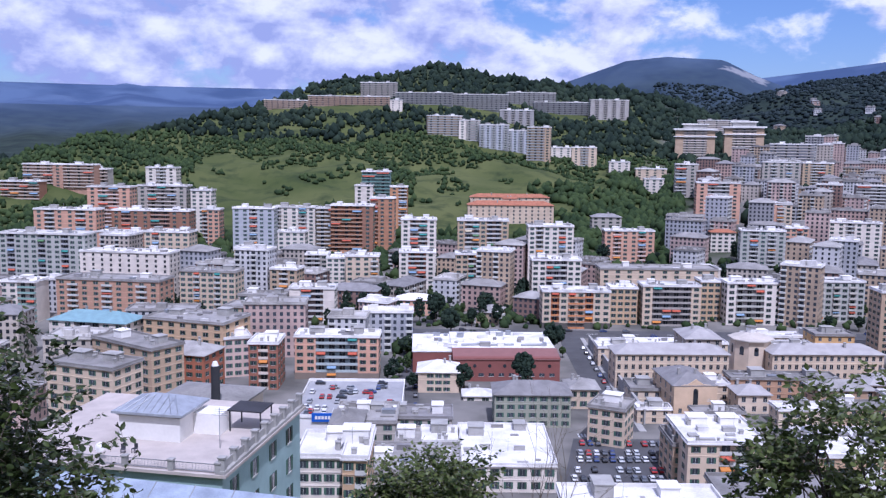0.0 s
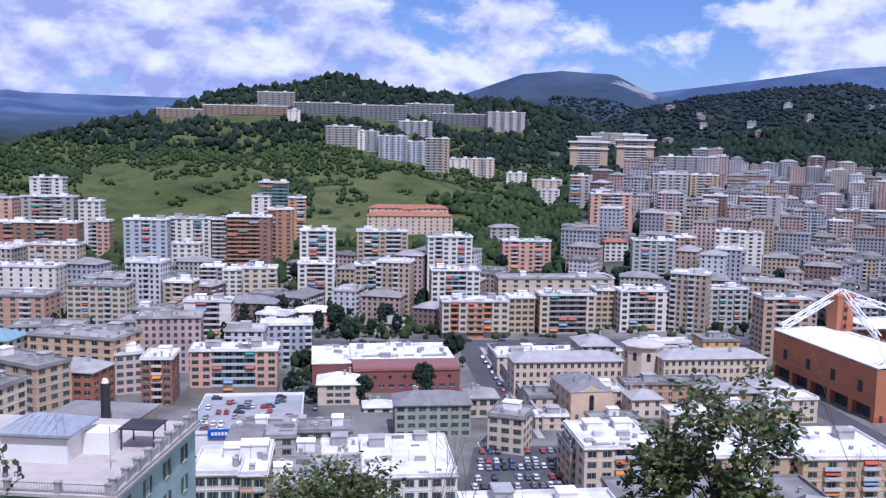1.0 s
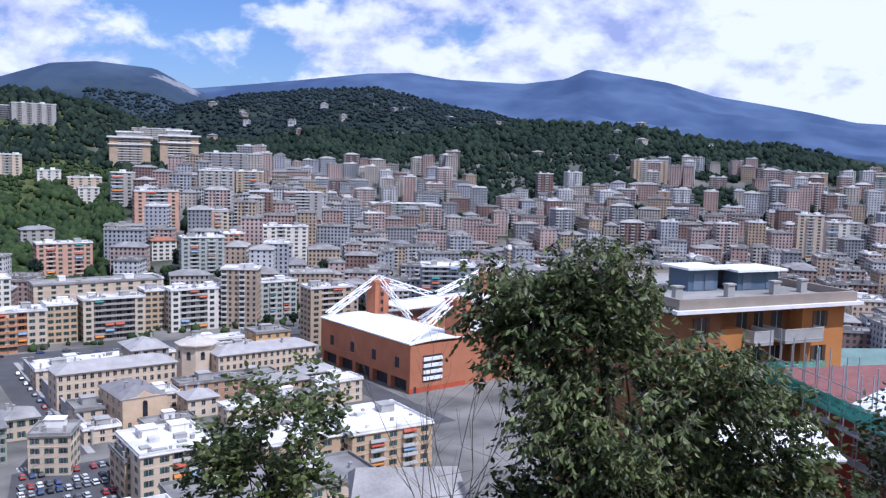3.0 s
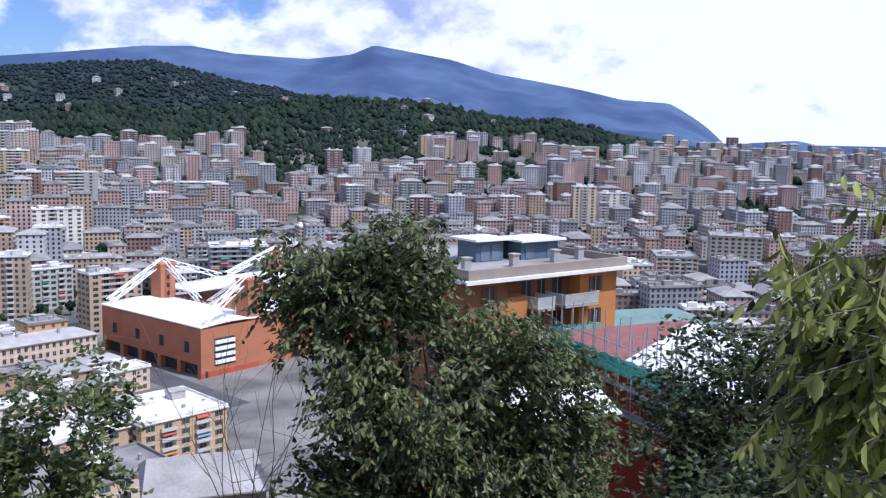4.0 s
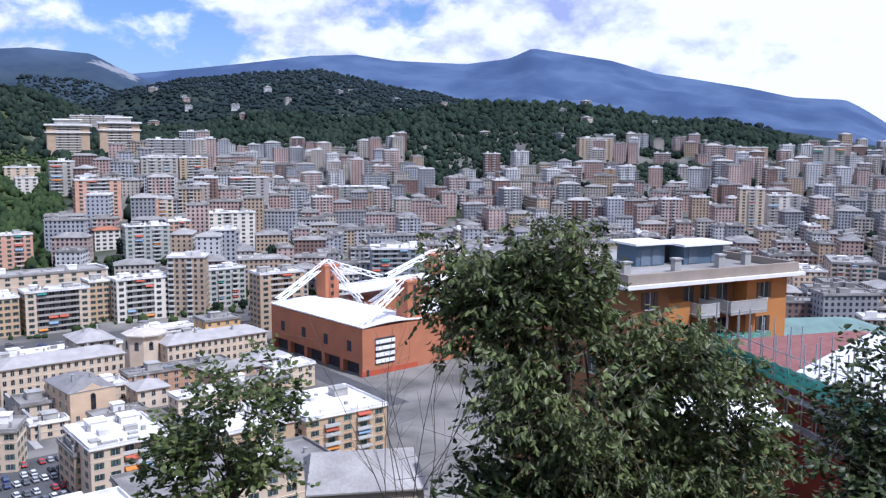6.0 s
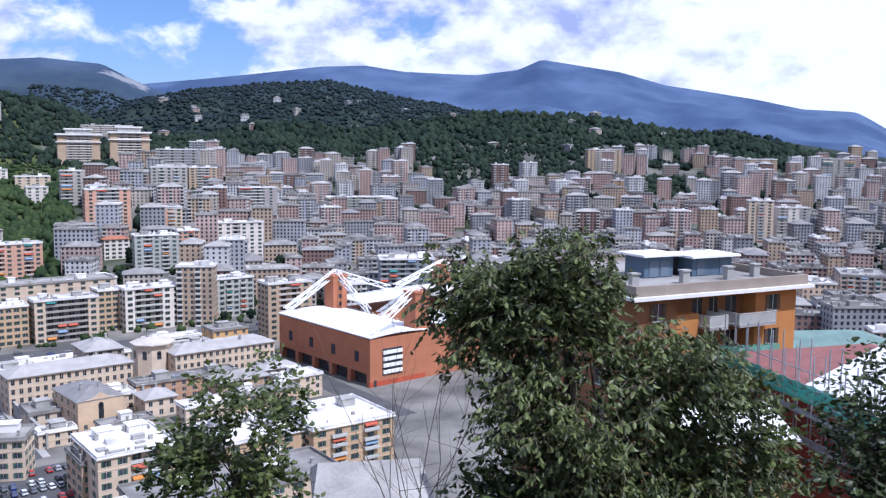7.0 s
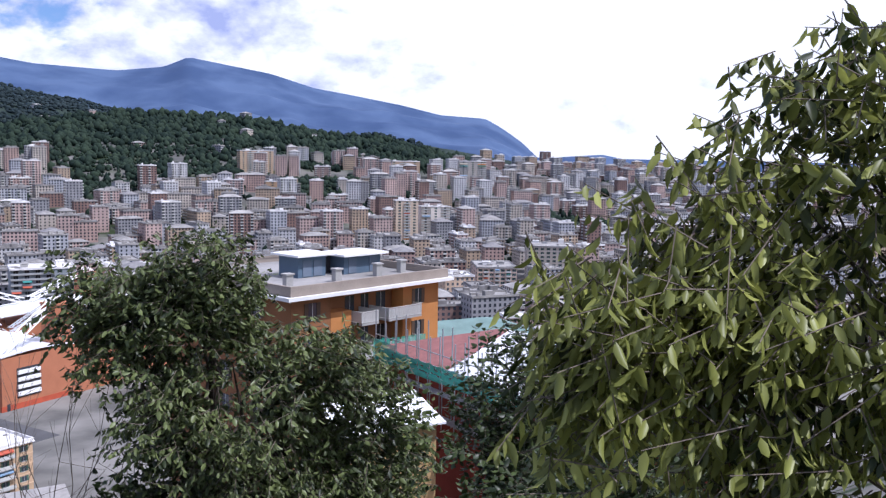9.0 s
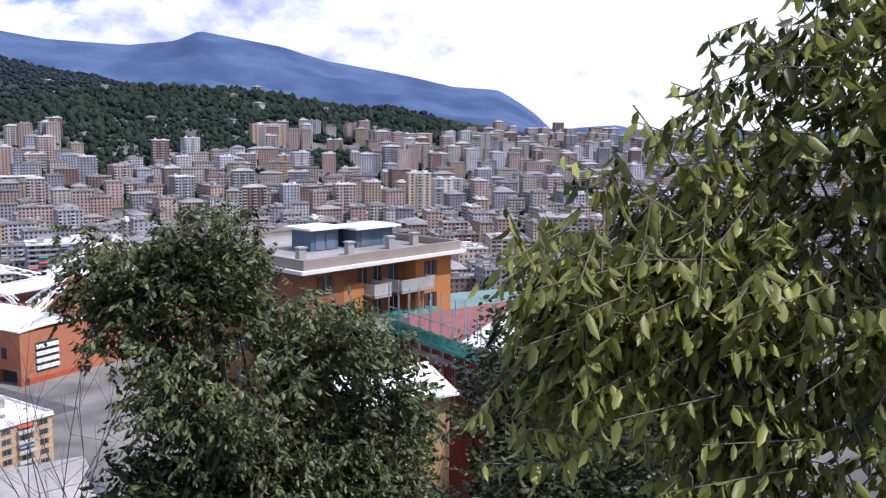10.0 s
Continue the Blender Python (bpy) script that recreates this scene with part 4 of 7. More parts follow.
apartment(-28.1, 260.5, 0.0, 9.3, 14.0, 14.3, 0, (0.52, 0.42, 0.32), "www", roof="hip", roofmat=M_ROOF_GREY)
apartment(-9.1, 244.8, 0.0, 6.7, 12.0, 13.4, 0, (0.78, 0.77, 0.75), "ww", roofmat=M_ROOF_GREY)


# ---- valley floor: streets, market hall, prison, stadium ----
def slab(name, pts, z, mat, label, category, thick=0.3):
    bm = bmesh.new()
    prism(bm, pts, z - thick, z)
    return tagged(part(name, bm, mat), label, category, kind="structure")


def low_block(x, y, w, d, h, turn, wall, roofmat, label, roof="flat", bays="wwww", shut=0, side=2, z=0.0, floors=0):
    return apartment(x, y, z, w, d, h, turn, wall, bays, roof=roof, roofmat=roofmat, shut=shut, side=side, label=label, floors=floors, single=False, group="low buildings of the valley")


def streets():
    slab("road", [(-140, 446), (250, 446), (250, 464), (-140, 464)], 0.06, M_ASPH, "wide asphalt road along the valley", "road", 0.5)
    slab("road", [(58, 300), (69, 300), (70.5, 446), (59.5, 446)], 0.05, M_ASPH, "straight asphalt road beside the prison wall", "road", 0.5)
    slab("road", [(-14, 280), (-6.5, 280), (-11, 446), (-18.5, 446)], 0.05, M_ASPH, "narrow asphalt street between the buildings", "road", 0.5)
    slab("road", [(184, 270), (196, 270), (196, 446), (184, 446)], 0.05, M_ASPH, "asphalt road along the stadium", "road", 0.5)
    slab("pavement", [(69, 300), (71.5, 300), (72.5, 446), (70.5, 446)], 0.15, M_CONC, "grey concrete pavement", "pavement", 0.5)
    slab("car_park", [(36, 250), (76, 250), (80, 292), (45, 292)], 0.08, M_ASPH, "asphalt car park full of cars", "car park", 0.5)
    for i in range(18):
        bm = bmesh.new()
        box(bm, -135 + i * 21, 454.8, 0.05, -129 + i * 21, 455.2, 0.075)
        tagged(part("road_line", bm, M_LINE), "white dashed road line", "road marking", "road lines", "structure")
    for i in range(7):
        bm = bmesh.new()
        box(bm, 47.0 + i * 1.1, 293.5, 0.03, 47.6 + i * 1.1, 297.0, 0.062)
        tagged(part("crossing_stripe", bm, M_LINE), "white zebra crossing stripe", "road marking", "zebra crossing", "structure")


streets()

CAR_COLOURS = ((0.75, 0.75, 0.76), (0.03, 0.03, 0.035), (0.35, 0.36, 0.38), (0.04, 0.07, 0.2), (0.4, 0.03, 0.03), (0.6, 0.62, 0.63), (0.12, 0.13, 0.15))


def car_kind(colour):
    """A small hatchback: body, glazed cabin, four wheels with rims."""
    c = new("car")
    tagged(c, "parked hatchback car with clean painted body", "car", "parked cars")
    body = bmesh.new()
    prof = ((-1.95, 0.35), (1.9, 0.35), (1.98, 0.6), (1.85, 0.78), (1.0, 0.92), (-1.85, 0.95), (-2.0, 0.7))
    lo = [body.verts.new((x, -0.82, z)) for x, z in prof]
    hi = [body.verts.new((x, 0.82, z)) for x, z in prof]
    n = len(prof)
    body.faces.new(lo)
    body.faces.new(hi[::-1])
    for i in range(n):
        body.faces.new((lo[(i + 1) % n], lo[i], hi[i], hi[(i + 1) % n]))
    bmesh.ops.bevel(body, geom=list(body.edges), offset=0.07, segments=1, affect="EDGES")
    part("body", body, material("car_paint", colour, 0.25, dirt=0.1, bump=0, spec=0.6), c)
    cab = bmesh.new()
    v = [cab.verts.new(p) for p in ((-1.8, -0.76, 0.93), (1.05, -0.76, 0.9), (1.05, 0.76, 0.9), (-1.8, 0.76, 0.93), (-1.45, -0.6, 1.43), (0.3, -0.6, 1.45), (0.3, 0.6, 1.45), (-1.45, 0.6, 1.43))]
    for f in ((0, 1, 5, 4), (1, 2, 6, 5), (2, 3, 7, 6), (3, 0, 4, 7)):
        cab.faces.new([v[i] for i in f])
    part("cabin_glass", cab, M_GLASS, c)
    top = bmesh.new()
    box(top, -1.47, -0.62, 1.42, 0.32, 0.62, 1.48)
    part("roof_panel", top, bpy.data.materials[body and c.children[0].data.materials[0].name] if False else c.children[0].data.materials[0], c)
    def wheel():
        bm = bmesh.new()
        rod(bm, (0, -0.1, 0), (0, 0.1, 0), 0.31, n=12)
        return mesh_of(bm, "wheel", M_DARK)
    me = shared("wheel", wheel)
    for x in (-1.25, 1.25):
        for y in (-0.76, 0.76):
            part("wheel", me, None, c, at=pose(x, y, 0.31))
    return c


def parked():
    rng = random.Random(21)
    kinds = [car_kind(c) for c in CAR_COLOURS]
    spots = []
    for row, (y, x0, n) in enumerate(((255, 40, 13), (262, 42, 13), (271, 44, 12), (277, 45, 12), (286, 47, 11))):
        for i in range(n):
            if rng.random() < 0.86:
                spots.append((x0 + i * 2.55, y + rng.uniform(-0.3, 0.3), 0.08, 90 + rng.uniform(-3, 3)))
    for i in range(34):
        spots.append((rng.uniform(-47, -16), rng.choice((294, 299, 306, 312, 318, 324, 330)) + rng.uniform(-1, 1), 7.25, rng.choice((0, 90))))
    for i in range(26):
        spots.append((-130 + i * 14 + rng.uniform(0, 6), rng.choice((449.5, 460.5)), 0.06, 0))
    for i in range(12):
        spots.append((67.0 + i * 0.12, 312 + i * 10, 0.05, 89))
    for i in range(10):
        spots.append((-8.5 - i * 0.35, 300 + i * 13, 0.05, 92))
    for i in range(12):
        spots.append((-132 + i * 9, 441.5 + rng.uniform(-1, 1), 0.02, rng.choice((0, 90))))
    for k, (x, y, z, a) in enumerate(spots):
        if k < len(kinds):
            kinds[k].matrix_basis = pose(x, y, z, 0, 0, a)
        else:
            copy_thing(rng.choice(kinds), pose(x, y, z, 0, 0, a))


parked()


def market_hall():
    """Red-walled hall with a pale roof full of plant."""
    b = thing("market_hall", pose(5.5, 362, 0, 0, 0, 1.5), "dark red market hall with a pale flat roof crowded with plant", "building")
    bm = bmesh.new()
    box(bm, 0, 0, -1, 44, 48, 10)
    box(bm, -17, 14, -1, 0, 48, 9)
    part("wall", bm, material("maroon_render", (0.26, 0.10, 0.085), 0.9, dirt=0.2, size=0.2), b)
    bm = bmesh.new()
    for x0, y0, x1, y1, z in ((-0.3, 13, 44.3, 48.3, 10), (-17.3, 13.7, -0.3, 48.3, 9)):
        box(bm, x0, y0, z, x1, y1, z + 0.4)
    part("roof", bm, M_ROOF_PALE, b)
    bm = bmesh.new()
    v = [bm.verts.new(p) for p in ((-0.3, -0.4, 9.6), (44.3, -0.4, 9.6), (44.3, 13, 11.2), (-0.3, 13, 11.2), (-0.3, -0.4, 9.2), (44.3, -0.4, 9.2), (44.3, 13, 9.9), (-0.3, 13, 9.9))]
    for f in ((0, 1, 2, 3), (0, 4, 5, 1), (1, 5, 6, 2), (2, 6, 7, 3), (3, 7, 4, 0), (7, 6, 5, 4)):
        bm.faces.new([v[i] for i in f])
    part("front_roof", bm, material("maroon_sheet", (0.25, 0.12, 0.11), 0.7, dirt=0.15, size=0.3), b)
    rng = random.Random(8)
    for i in range(7):
        bm = bmesh.new()
        rod(bm, (2.5 + i * 6.2, -0.1, 6.6), (2.5 + i * 6.2, 0.1, 6.6), 0.75, n=14)
        part("round_window", bm, M_GLASS, b)
    for i in range(10):
        part("window", window_mesh(2.2, 1.3, 0), None, b, at=pose(3 + i * 4.2, 0, 2.2))
    for i in range(34):
        bm = bmesh.new()
        x, y = rng.uniform(-15, 42), rng.uniform(17, 46)
        s, t, h = rng.uniform(0.6, 2.4), rng.uniform(0.6, 1.8), rng.uniform(0.5, 1.9)
        z = 10.4 if x > 0 else 9.4
        box(bm, x - s, y - t, z, x + s, y + t, z + h)
        box(bm, x - s - 0.1, y - t - 0.1, z + h, x + s + 0.1, y + t + 0.1, z + h + 0.12)
        part("roof_unit", bm, rng.choice((M_ROOF_PALE, M_METAL, M_WHITE, M_ROOF_GREY)), b)
    for i in range(3):
        bm = bmesh.new()
        rod(bm, (4 + i * 13, 20, 10.9), (14 + i * 13, 21, 10.9), 0.45, n=8)
        part("roof_duct", bm, M_METAL, b)
    TAKEN.append((20, 385, 38))


def parking_deck():
    """Roof-level car park with a blue shop sign."""
    b = thing("parking_deck", pose(-49, 289, 0, 0, 0, 0.8), "white single-storey shop with cars parked on its roof", "building")
    bm = bmesh.new()
    box(bm, 0, 0, -1, 36, 45, 7)
    part("wall", bm, M_WHITE, b)
    bm = bmesh.new()
    box(bm, -0.2, -0.2, 7, 36.2, 45.2, 7.25)
    part("deck", bm, material("deck_surface", (0.36, 0.36, 0.37), 0.9, dirt=0.25, size=0.2), b)
    for x0, y0, x1, y1 in ((-0.2, -0.2, 36.2, 0.1), (-0.2, 44.9, 36.2, 45.2), (-0.2, 0.1, 0.1, 44.9), (35.9, 0.1, 36.2, 44.9)):
        bm = bmesh.new()
        box(bm, x0, y0, 7.25, x1, y1, 8.3)
        part("parapet", bm, M_WHITE, b)
    bm = bmesh.new()
    box(bm, 6.5, -0.7, 6.0, 17.5, -0.25, 8.9)
    sign = part("sign", bm, material("blue_sign", (0.02, 0.11, 0.5), 0.5, dirt=0.1, bump=0), b, "blue shop sign with a white band")
    bm = bmesh.new()
    for i in range(9):
        box(bm, 7.6 + i * 1.08, -0.76, 6.9, 8.4 + i * 1.08, -0.7, 8.0)
    part("white_bar", bm, M_WHITE, sign)
    for i in range(16):
        bm = bmesh.new()
        box(bm, 2 + i * 2.1, 6, 7.255, 2.12 + i * 2.1, 11, 7.27)
        part("bay_line", bm, M_LINE, b)
    TAKEN.append((-31, 311, 29))


market_hall()
parking_deck()


def prison():
    cream, pale = (0.68, 0.59, 0.48), (0.72, 0.64, 0.54)
    M_STONE = material("pale_slate_roof", (0.42, 0.40, 0.39), 0.8, dirt=0.3, size=0.25)
    low_block(93.8, 355, 46, 14, 14, 1, cream, M_STONE, "long cream prison wing with rows of small barred windows", "hip", "w" * 16, floors=4)
    low_block(158, 357.5, 46, 14, 14, 1.5, cream, M_STONE, "long cream prison wing with a pale slate roof", "hip", "w" * 16, floors=4)
    low_block(92, 316, 15.5, 24, 12, 4, (0.68, 0.55, 0.41), M_SLATE, "ochre prison chapel house with a slate roof", "hip", "pp", floors=3, side=4)
    b = thing("arched_gable", pose(92.3, 315.7, 0, 0, 0, 4), "ochre gable front with a tall arched window", "gable")
    bm = bmesh.new()
    prof = [(-8, 0), (8, 0), (8, 12.1), (3, 12.6), (0, 14.6), (-3, 12.6), (-8, 12.1)]
    lo = [bm.verts.new((x, -0.25, z)) for x, z in prof]
    hi = [bm.verts.new((x, 0.2, z)) for x, z in prof]
    bm.faces.new(lo)
    bm.faces.new(hi[::-1])
    for i in range(7):
        bm.faces.new((lo[(i + 1) % 7], lo[i], hi[i], hi[(i + 1) % 7]))
    part("wall", bm, paint(0.68, 0.55, 0.41), b)
    bm = bmesh.new()
    box(bm, -0.9, -0.32, 4, 0.9, -0.26, 10.2)
    rod(bm, (0, -0.32, 10.2), (0, -0.26, 10.2), 0.9, n=14)
    part("arched_window", bm, M_GLASS, b)
    for x in (-5.5, 5.5):
        part("window", window_mesh(1.2, 1.6, 0), None, b, at=pose(x, -0.25, 2.2))
    # the drum over the crossing
    b = thing("drum_pavilion", pose(131, 372, 0), "cream eight-sided pavilion with arched windows and a low stone roof", "pavilion")
    pts = [(8.2 * math.cos(radians(22.5 + 45 * i)), 8.2 * math.sin(radians(22.5 + 45 * i))) for i in range(8)]
    bm = bmesh.new()
    prism(bm, pts, -1, 17.4)
    part("wall", bm, paint(*pale), b)
    bm = bmesh.new()
    prism(bm, [(x * 1.16, y * 1.16) for x, y in pts], 17.4, 17.9)
    lo = [bm.verts.new((x * 1.16, y * 1.16, 17.9)) for x, y in pts]
    hi = [bm.verts.new((x * 0.3, y * 0.3, 20.0)) for x, y in pts]
    for i in range(8):
        bm.faces.new((lo[i], lo[(i + 1) % 8], hi[(i + 1) % 8], hi[i]))
    bm.faces.new(hi)
    part("roof", bm, material("pale_stone_roof", (0.55, 0.5, 0.44), 0.85, dirt=0.25, size=0.3), b)
    bm = bmesh.new()
    prism(bm, [(x * 0.24, y * 0.24) for x, y in pts], 20, 22.2)
    part("lantern", bm, M_WHITE, b)
    bm = bmesh.new()
    prism(bm, [(x * 0.3, y * 0.3) for x, y in pts], 22.2, 22.6)
    part("lantern_cap", bm, M_ROOF_GREY, b)
    for a in range(0, 360, 45):
        bm = bmesh.new()
        box(bm, -0.9, -0.1, 11.5, 0.9, 0.06, 14.2)
        rod(bm, (0, -0.1, 14.2), (0, 0.06, 14.2), 0.9, n=12)
        part("arched_window", bm, M_GLASS, b, at=pose(7.58 * math.sin(radians(a)), -7.58 * math.cos(radians(a)), 0, 0, 0, a))
    # low ranges in the yards
    rng = random.Random(4)
    for x, y, w, d, h, c, roof, rm in ((134, 340, 42, 10, 8, (0.5, 0.34, 0.24), "flat", M_ROOF_GREY), (104, 338, 16, 10, 6, cream, "flat", M_ROOF_PALE), (116, 322, 12, 12, 7, pale, "hip", M_STONE),
                                       (78, 330, 12, 14, 6, pale, "flat", M_ROOF_GREY), (76, 309, 12, 6, 5, cream, "flat", M_ROOF_PALE), (98, 305, 18, 7, 5, (0.62, 0.5, 0.36), "flat", M_ROOF_GREY),
                                       (150, 322, 22, 12, 9, (0.5, 0.38, 0.28), "hip", M_ROOF_GREY), (172, 334, 16, 14, 8, pale, "hip", M_STONE), (170, 312, 18, 10, 9, cream, "flat", M_ROOF_PALE),
                                       (150, 302, 26, 9, 8, (0.6, 0.48, 0.36), "flat", M_ROOF_GREY), (128, 306, 18, 9, 6, pale, "flat", M_ROOF_PALE), (80, 390, 20, 12, 8, cream, "flat", M_ROOF_PALE),
                                       (116, 388, 16, 20, 13, (0.4, 0.38, 0.36), "hip", M_STONE), (152, 392, 30, 10, 9, (0.72, 0.6, 0.42), "flat", M_ROOF_PALE), (180, 402, 18, 14, 12, (0.7, 0.48, 0.24), "flat", M_ROOF_GREY),
                                       (105, 412, 60, 10, 5, (0.7, 0.62, 0.5), "flat", M_ROOF_PALE), (168, 425, 40, 10, 6, (0.6, 0.55, 0.48), "flat", M_ROOF_PALE)):
        low_block(x, y, w, d, h, rng.uniform(-1, 3), c, rm, "low range of cream and brown service buildings behind the prison wall", roof, "w" * max(2, int(w / 4)))
    # boundary wall
    w = thing("prison_wall", pose(70.6, 308, 0, 0, 0, 0.2), "tall grey concrete boundary wall beside the road", "wall")
    for i in range(15):
        bm = bmesh.new()
        box(bm, 1.6, i * 8, -1, 2.2, i * 8 + 7.97, 5.2)
        box(bm, 1.4, i * 8, 5.2, 2.4, i * 8 + 7.97, 5.5)
        part("wall_panel", bm, M_CONC, w)
    TAKEN.append((125, 360, 75))
    TAKEN.append((72, 340, 12))


prison()


def truss(name, parent, a, b, s):
    """A square lattice girder of white tubes from a to b."""
    a, b = Vector(a), Vector(b)
    d = (b - a).normalized()
    u = d.cross(Vector((0, 0, 1))).normalized() * s
    v = u.cross(d).normalized() * s
    bm = bmesh.new()
    n = max(4, int((b - a).length / (s * 2.6)))
    for p in (u + v, u - v, -u + v, -u - v):
        rod(bm, a + p * 0.5, b + p * 0.5, s * 0.13, n=5)
    for i in range(n):
        p0, p1 = a.lerp(b, i / n), a.lerp(b, (i + 1) / n)
        for c0, c1 in (((u + v), (u - v)), ((u - v), (-u - v)), ((-u - v), (-u + v)), ((-u + v), (u + v))):
            rod(bm, p0 + c0 * 0.5, p1 + c1 * 0.5, s * 0.08, n=4)
    return part(name, bm, M_STEEL, parent)


def stadium():
    b = thing("stadium", pose(200.9, 310.6, 0, 0, 0, 3), "brick red football stadium with white roofs hung from four corner towers", "stadium")
    L, Wd, H = 128, 74, 20.5
    M_BR = M_BRICKRED
    for nm, x0, y0, x1, y1 in (("west_stand", 0, 0, 28, Wd), ("south_stand", 28, 0, L, 20), ("north_stand", 28, Wd - 20, L, Wd), ("east_stand", L - 26, 20, L, Wd - 20)):
        bm = bmesh.new()
        if nm == "south_stand" or nm == "north_stand" or nm == "east_stand":
            box(bm, x0, y0, -1, x1, y1, H)
        else:
            box(bm, x0, y0, 5.5, x1, y1, H)
            # arcade back painted near-black, the shade under the stand in its colour
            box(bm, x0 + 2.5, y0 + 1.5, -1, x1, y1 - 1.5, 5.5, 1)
            for i in range(6):
                box(bm, x0, y0 + i * 14.3, -1, x0 + 2.5, y0 + i * 14.3 + 2.4, 5.5)
            box(bm, x0 + 2.5, y0, -1, x1, y0 + 1.5, 5.5)
        part(nm, bm, [M_BR, M_DARK], b)
    for i in range(4):
        bm = bmesh.new()
        # solid dark block stands for the shade inside the opening
        box(bm, -0.05, 8 + i * 18, 9.6, 0.35, 11.2 + i * 18, 14.2)
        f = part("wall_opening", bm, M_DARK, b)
    # louvred opening in the south wall, its inner shade a dark block
    bm = bmesh.new()
    box(bm, 6.5, -0.08, 4.2, 17, 0.3, 15.8)
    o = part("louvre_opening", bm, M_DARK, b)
    for i in range(4):
        bm = bmesh.new()
        box(bm, 6.7, -0.7, 5.0 + i * 2.8, 16.8, -0.1, 6.5 + i * 2.8)
        part("louvre", bm, M_STEEL, o)
    bm = bmesh.new()
    box(bm, -0.3, -0.06, 0, 30, 0.4, 2.2)
    part("plinth", bm, material("red_plinth", (0.5, 0.1, 0.05), 0.8), b)
    bm = bmesh.new()
    box(bm, 2, -0.1, 0, 3.4, -0.061, 2.8)
    part("door", bm, M_DARK, b)
    # roofs: slightly cambered white decks
    for nm, x0, y0, x1, y1, z in (("west_roof", -0.4, -0.4, 33, Wd + 0.4, 20.9), ("north_roof", 33, Wd - 24, L + 0.4, Wd + 0.4, 25.5), ("south_roof", 37, 1.6, L + 0.4, 24, 22.5), ("east_roof", L - 32, 24, L + 0.4, Wd - 24, 22.5)):
        bm = bmesh.new()
        n = 8
        top, bot = [], []
        for i in range(n + 1):
            f = i / n
            zz = z + math.sin(f * math.pi) * 1.0
            top.append([bm.verts.new((x0 + (x1 - x0) * f, yy, zz + 0.5)) for yy in (y0, y1)])
            bot.append([bm.verts.new((x0 + (x1 - x0) * f, yy, zz)) for yy in (y0, y1)])
        for i in range(n):
            bm.faces.new((top[i][0], top[i + 1][0], top[i + 1][1], top[i][1]))
            bm.faces.new((bot[i][1], bot[i + 1][1], bot[i + 1][0], bot[i][0]))
            for k in (0, 1):
                q = (bot[i][k], bot[i + 1][k], top[i + 1][k], top[i][k])
                bm.faces.new(q if k == 0 else q[::-1])
        bm.faces.new((bot[0][0], top[0][0], top[0][1], bot[0][1]))
        bm.faces.new((bot[n][1], top[n][1], top[n][0], bot[n][0]))
        part(nm, bm, material("white_roof_deck", (0.8, 0.8, 0.8), 0.6, dirt=0.08, size=0.3), b)
    for i in range(16):
        bm = bmesh.new()
        rod(bm, (33.2, 1 + i * 4.8, 22.2), (36.5, 3 + i * 4.6, 19.8), 0.18, n=5)
        part("roof_strut", bm, M_STEEL, b)
    towers = ((25, 1), (25, Wd - 9), (L - 33, 1), (L - 33, Wd - 9))
    for x, y in towers:
        bm = bmesh.new()
        box(bm, x, y, -1, x + 8, y + 8, 37.3)
        box(bm, x - 0.3, y - 0.3, 37.3, x + 8.3, y + 8.3, 38.2)
        t = part("tower", bm, M_BR, b)
        for k in range(4):
            bm = bmesh.new()
            box(bm, x + 3.2, y - 0.1, 23 + k * 3.8, x + 4.8, y + 0.2, 25 + k * 3.8)
            part("slot_window", bm, M_DARK, t)
    ya, yb = 5.0, Wd - 5.0
    for x, sx in ((29, -1), (L - 29, 1)):
        for y, o in ((ya, yb), (yb, ya)):
            truss("truss", b, (x, y, 39.3), (x + sx * 27, y + (2.5 if y > 30 else -2.5), 22.6), 2.4)
            truss("truss", b, (x, y, 39.3), (x - sx * 33, y, 28.5), 2.2)
            truss("truss", b, (x, y, 39.3), (x, (y + o) / 2 + (4 if y > 30 else -4), 23.8), 2.0)
    bm = bmesh.new()
    box(bm, 28, 20, 0, L - 26, Wd - 20, 0.15)
    part("pitch", bm, material("turf", (0.07, 0.16, 0.04), 0.95), b)
    for i in range(5):
        TAKEN.append((215 + i * 25, 345, 45))
    for x, y in ((185, 290), (215, 280), (245, 275), (180, 265)):
        TAKEN.append((x, y, 24))


stadium()


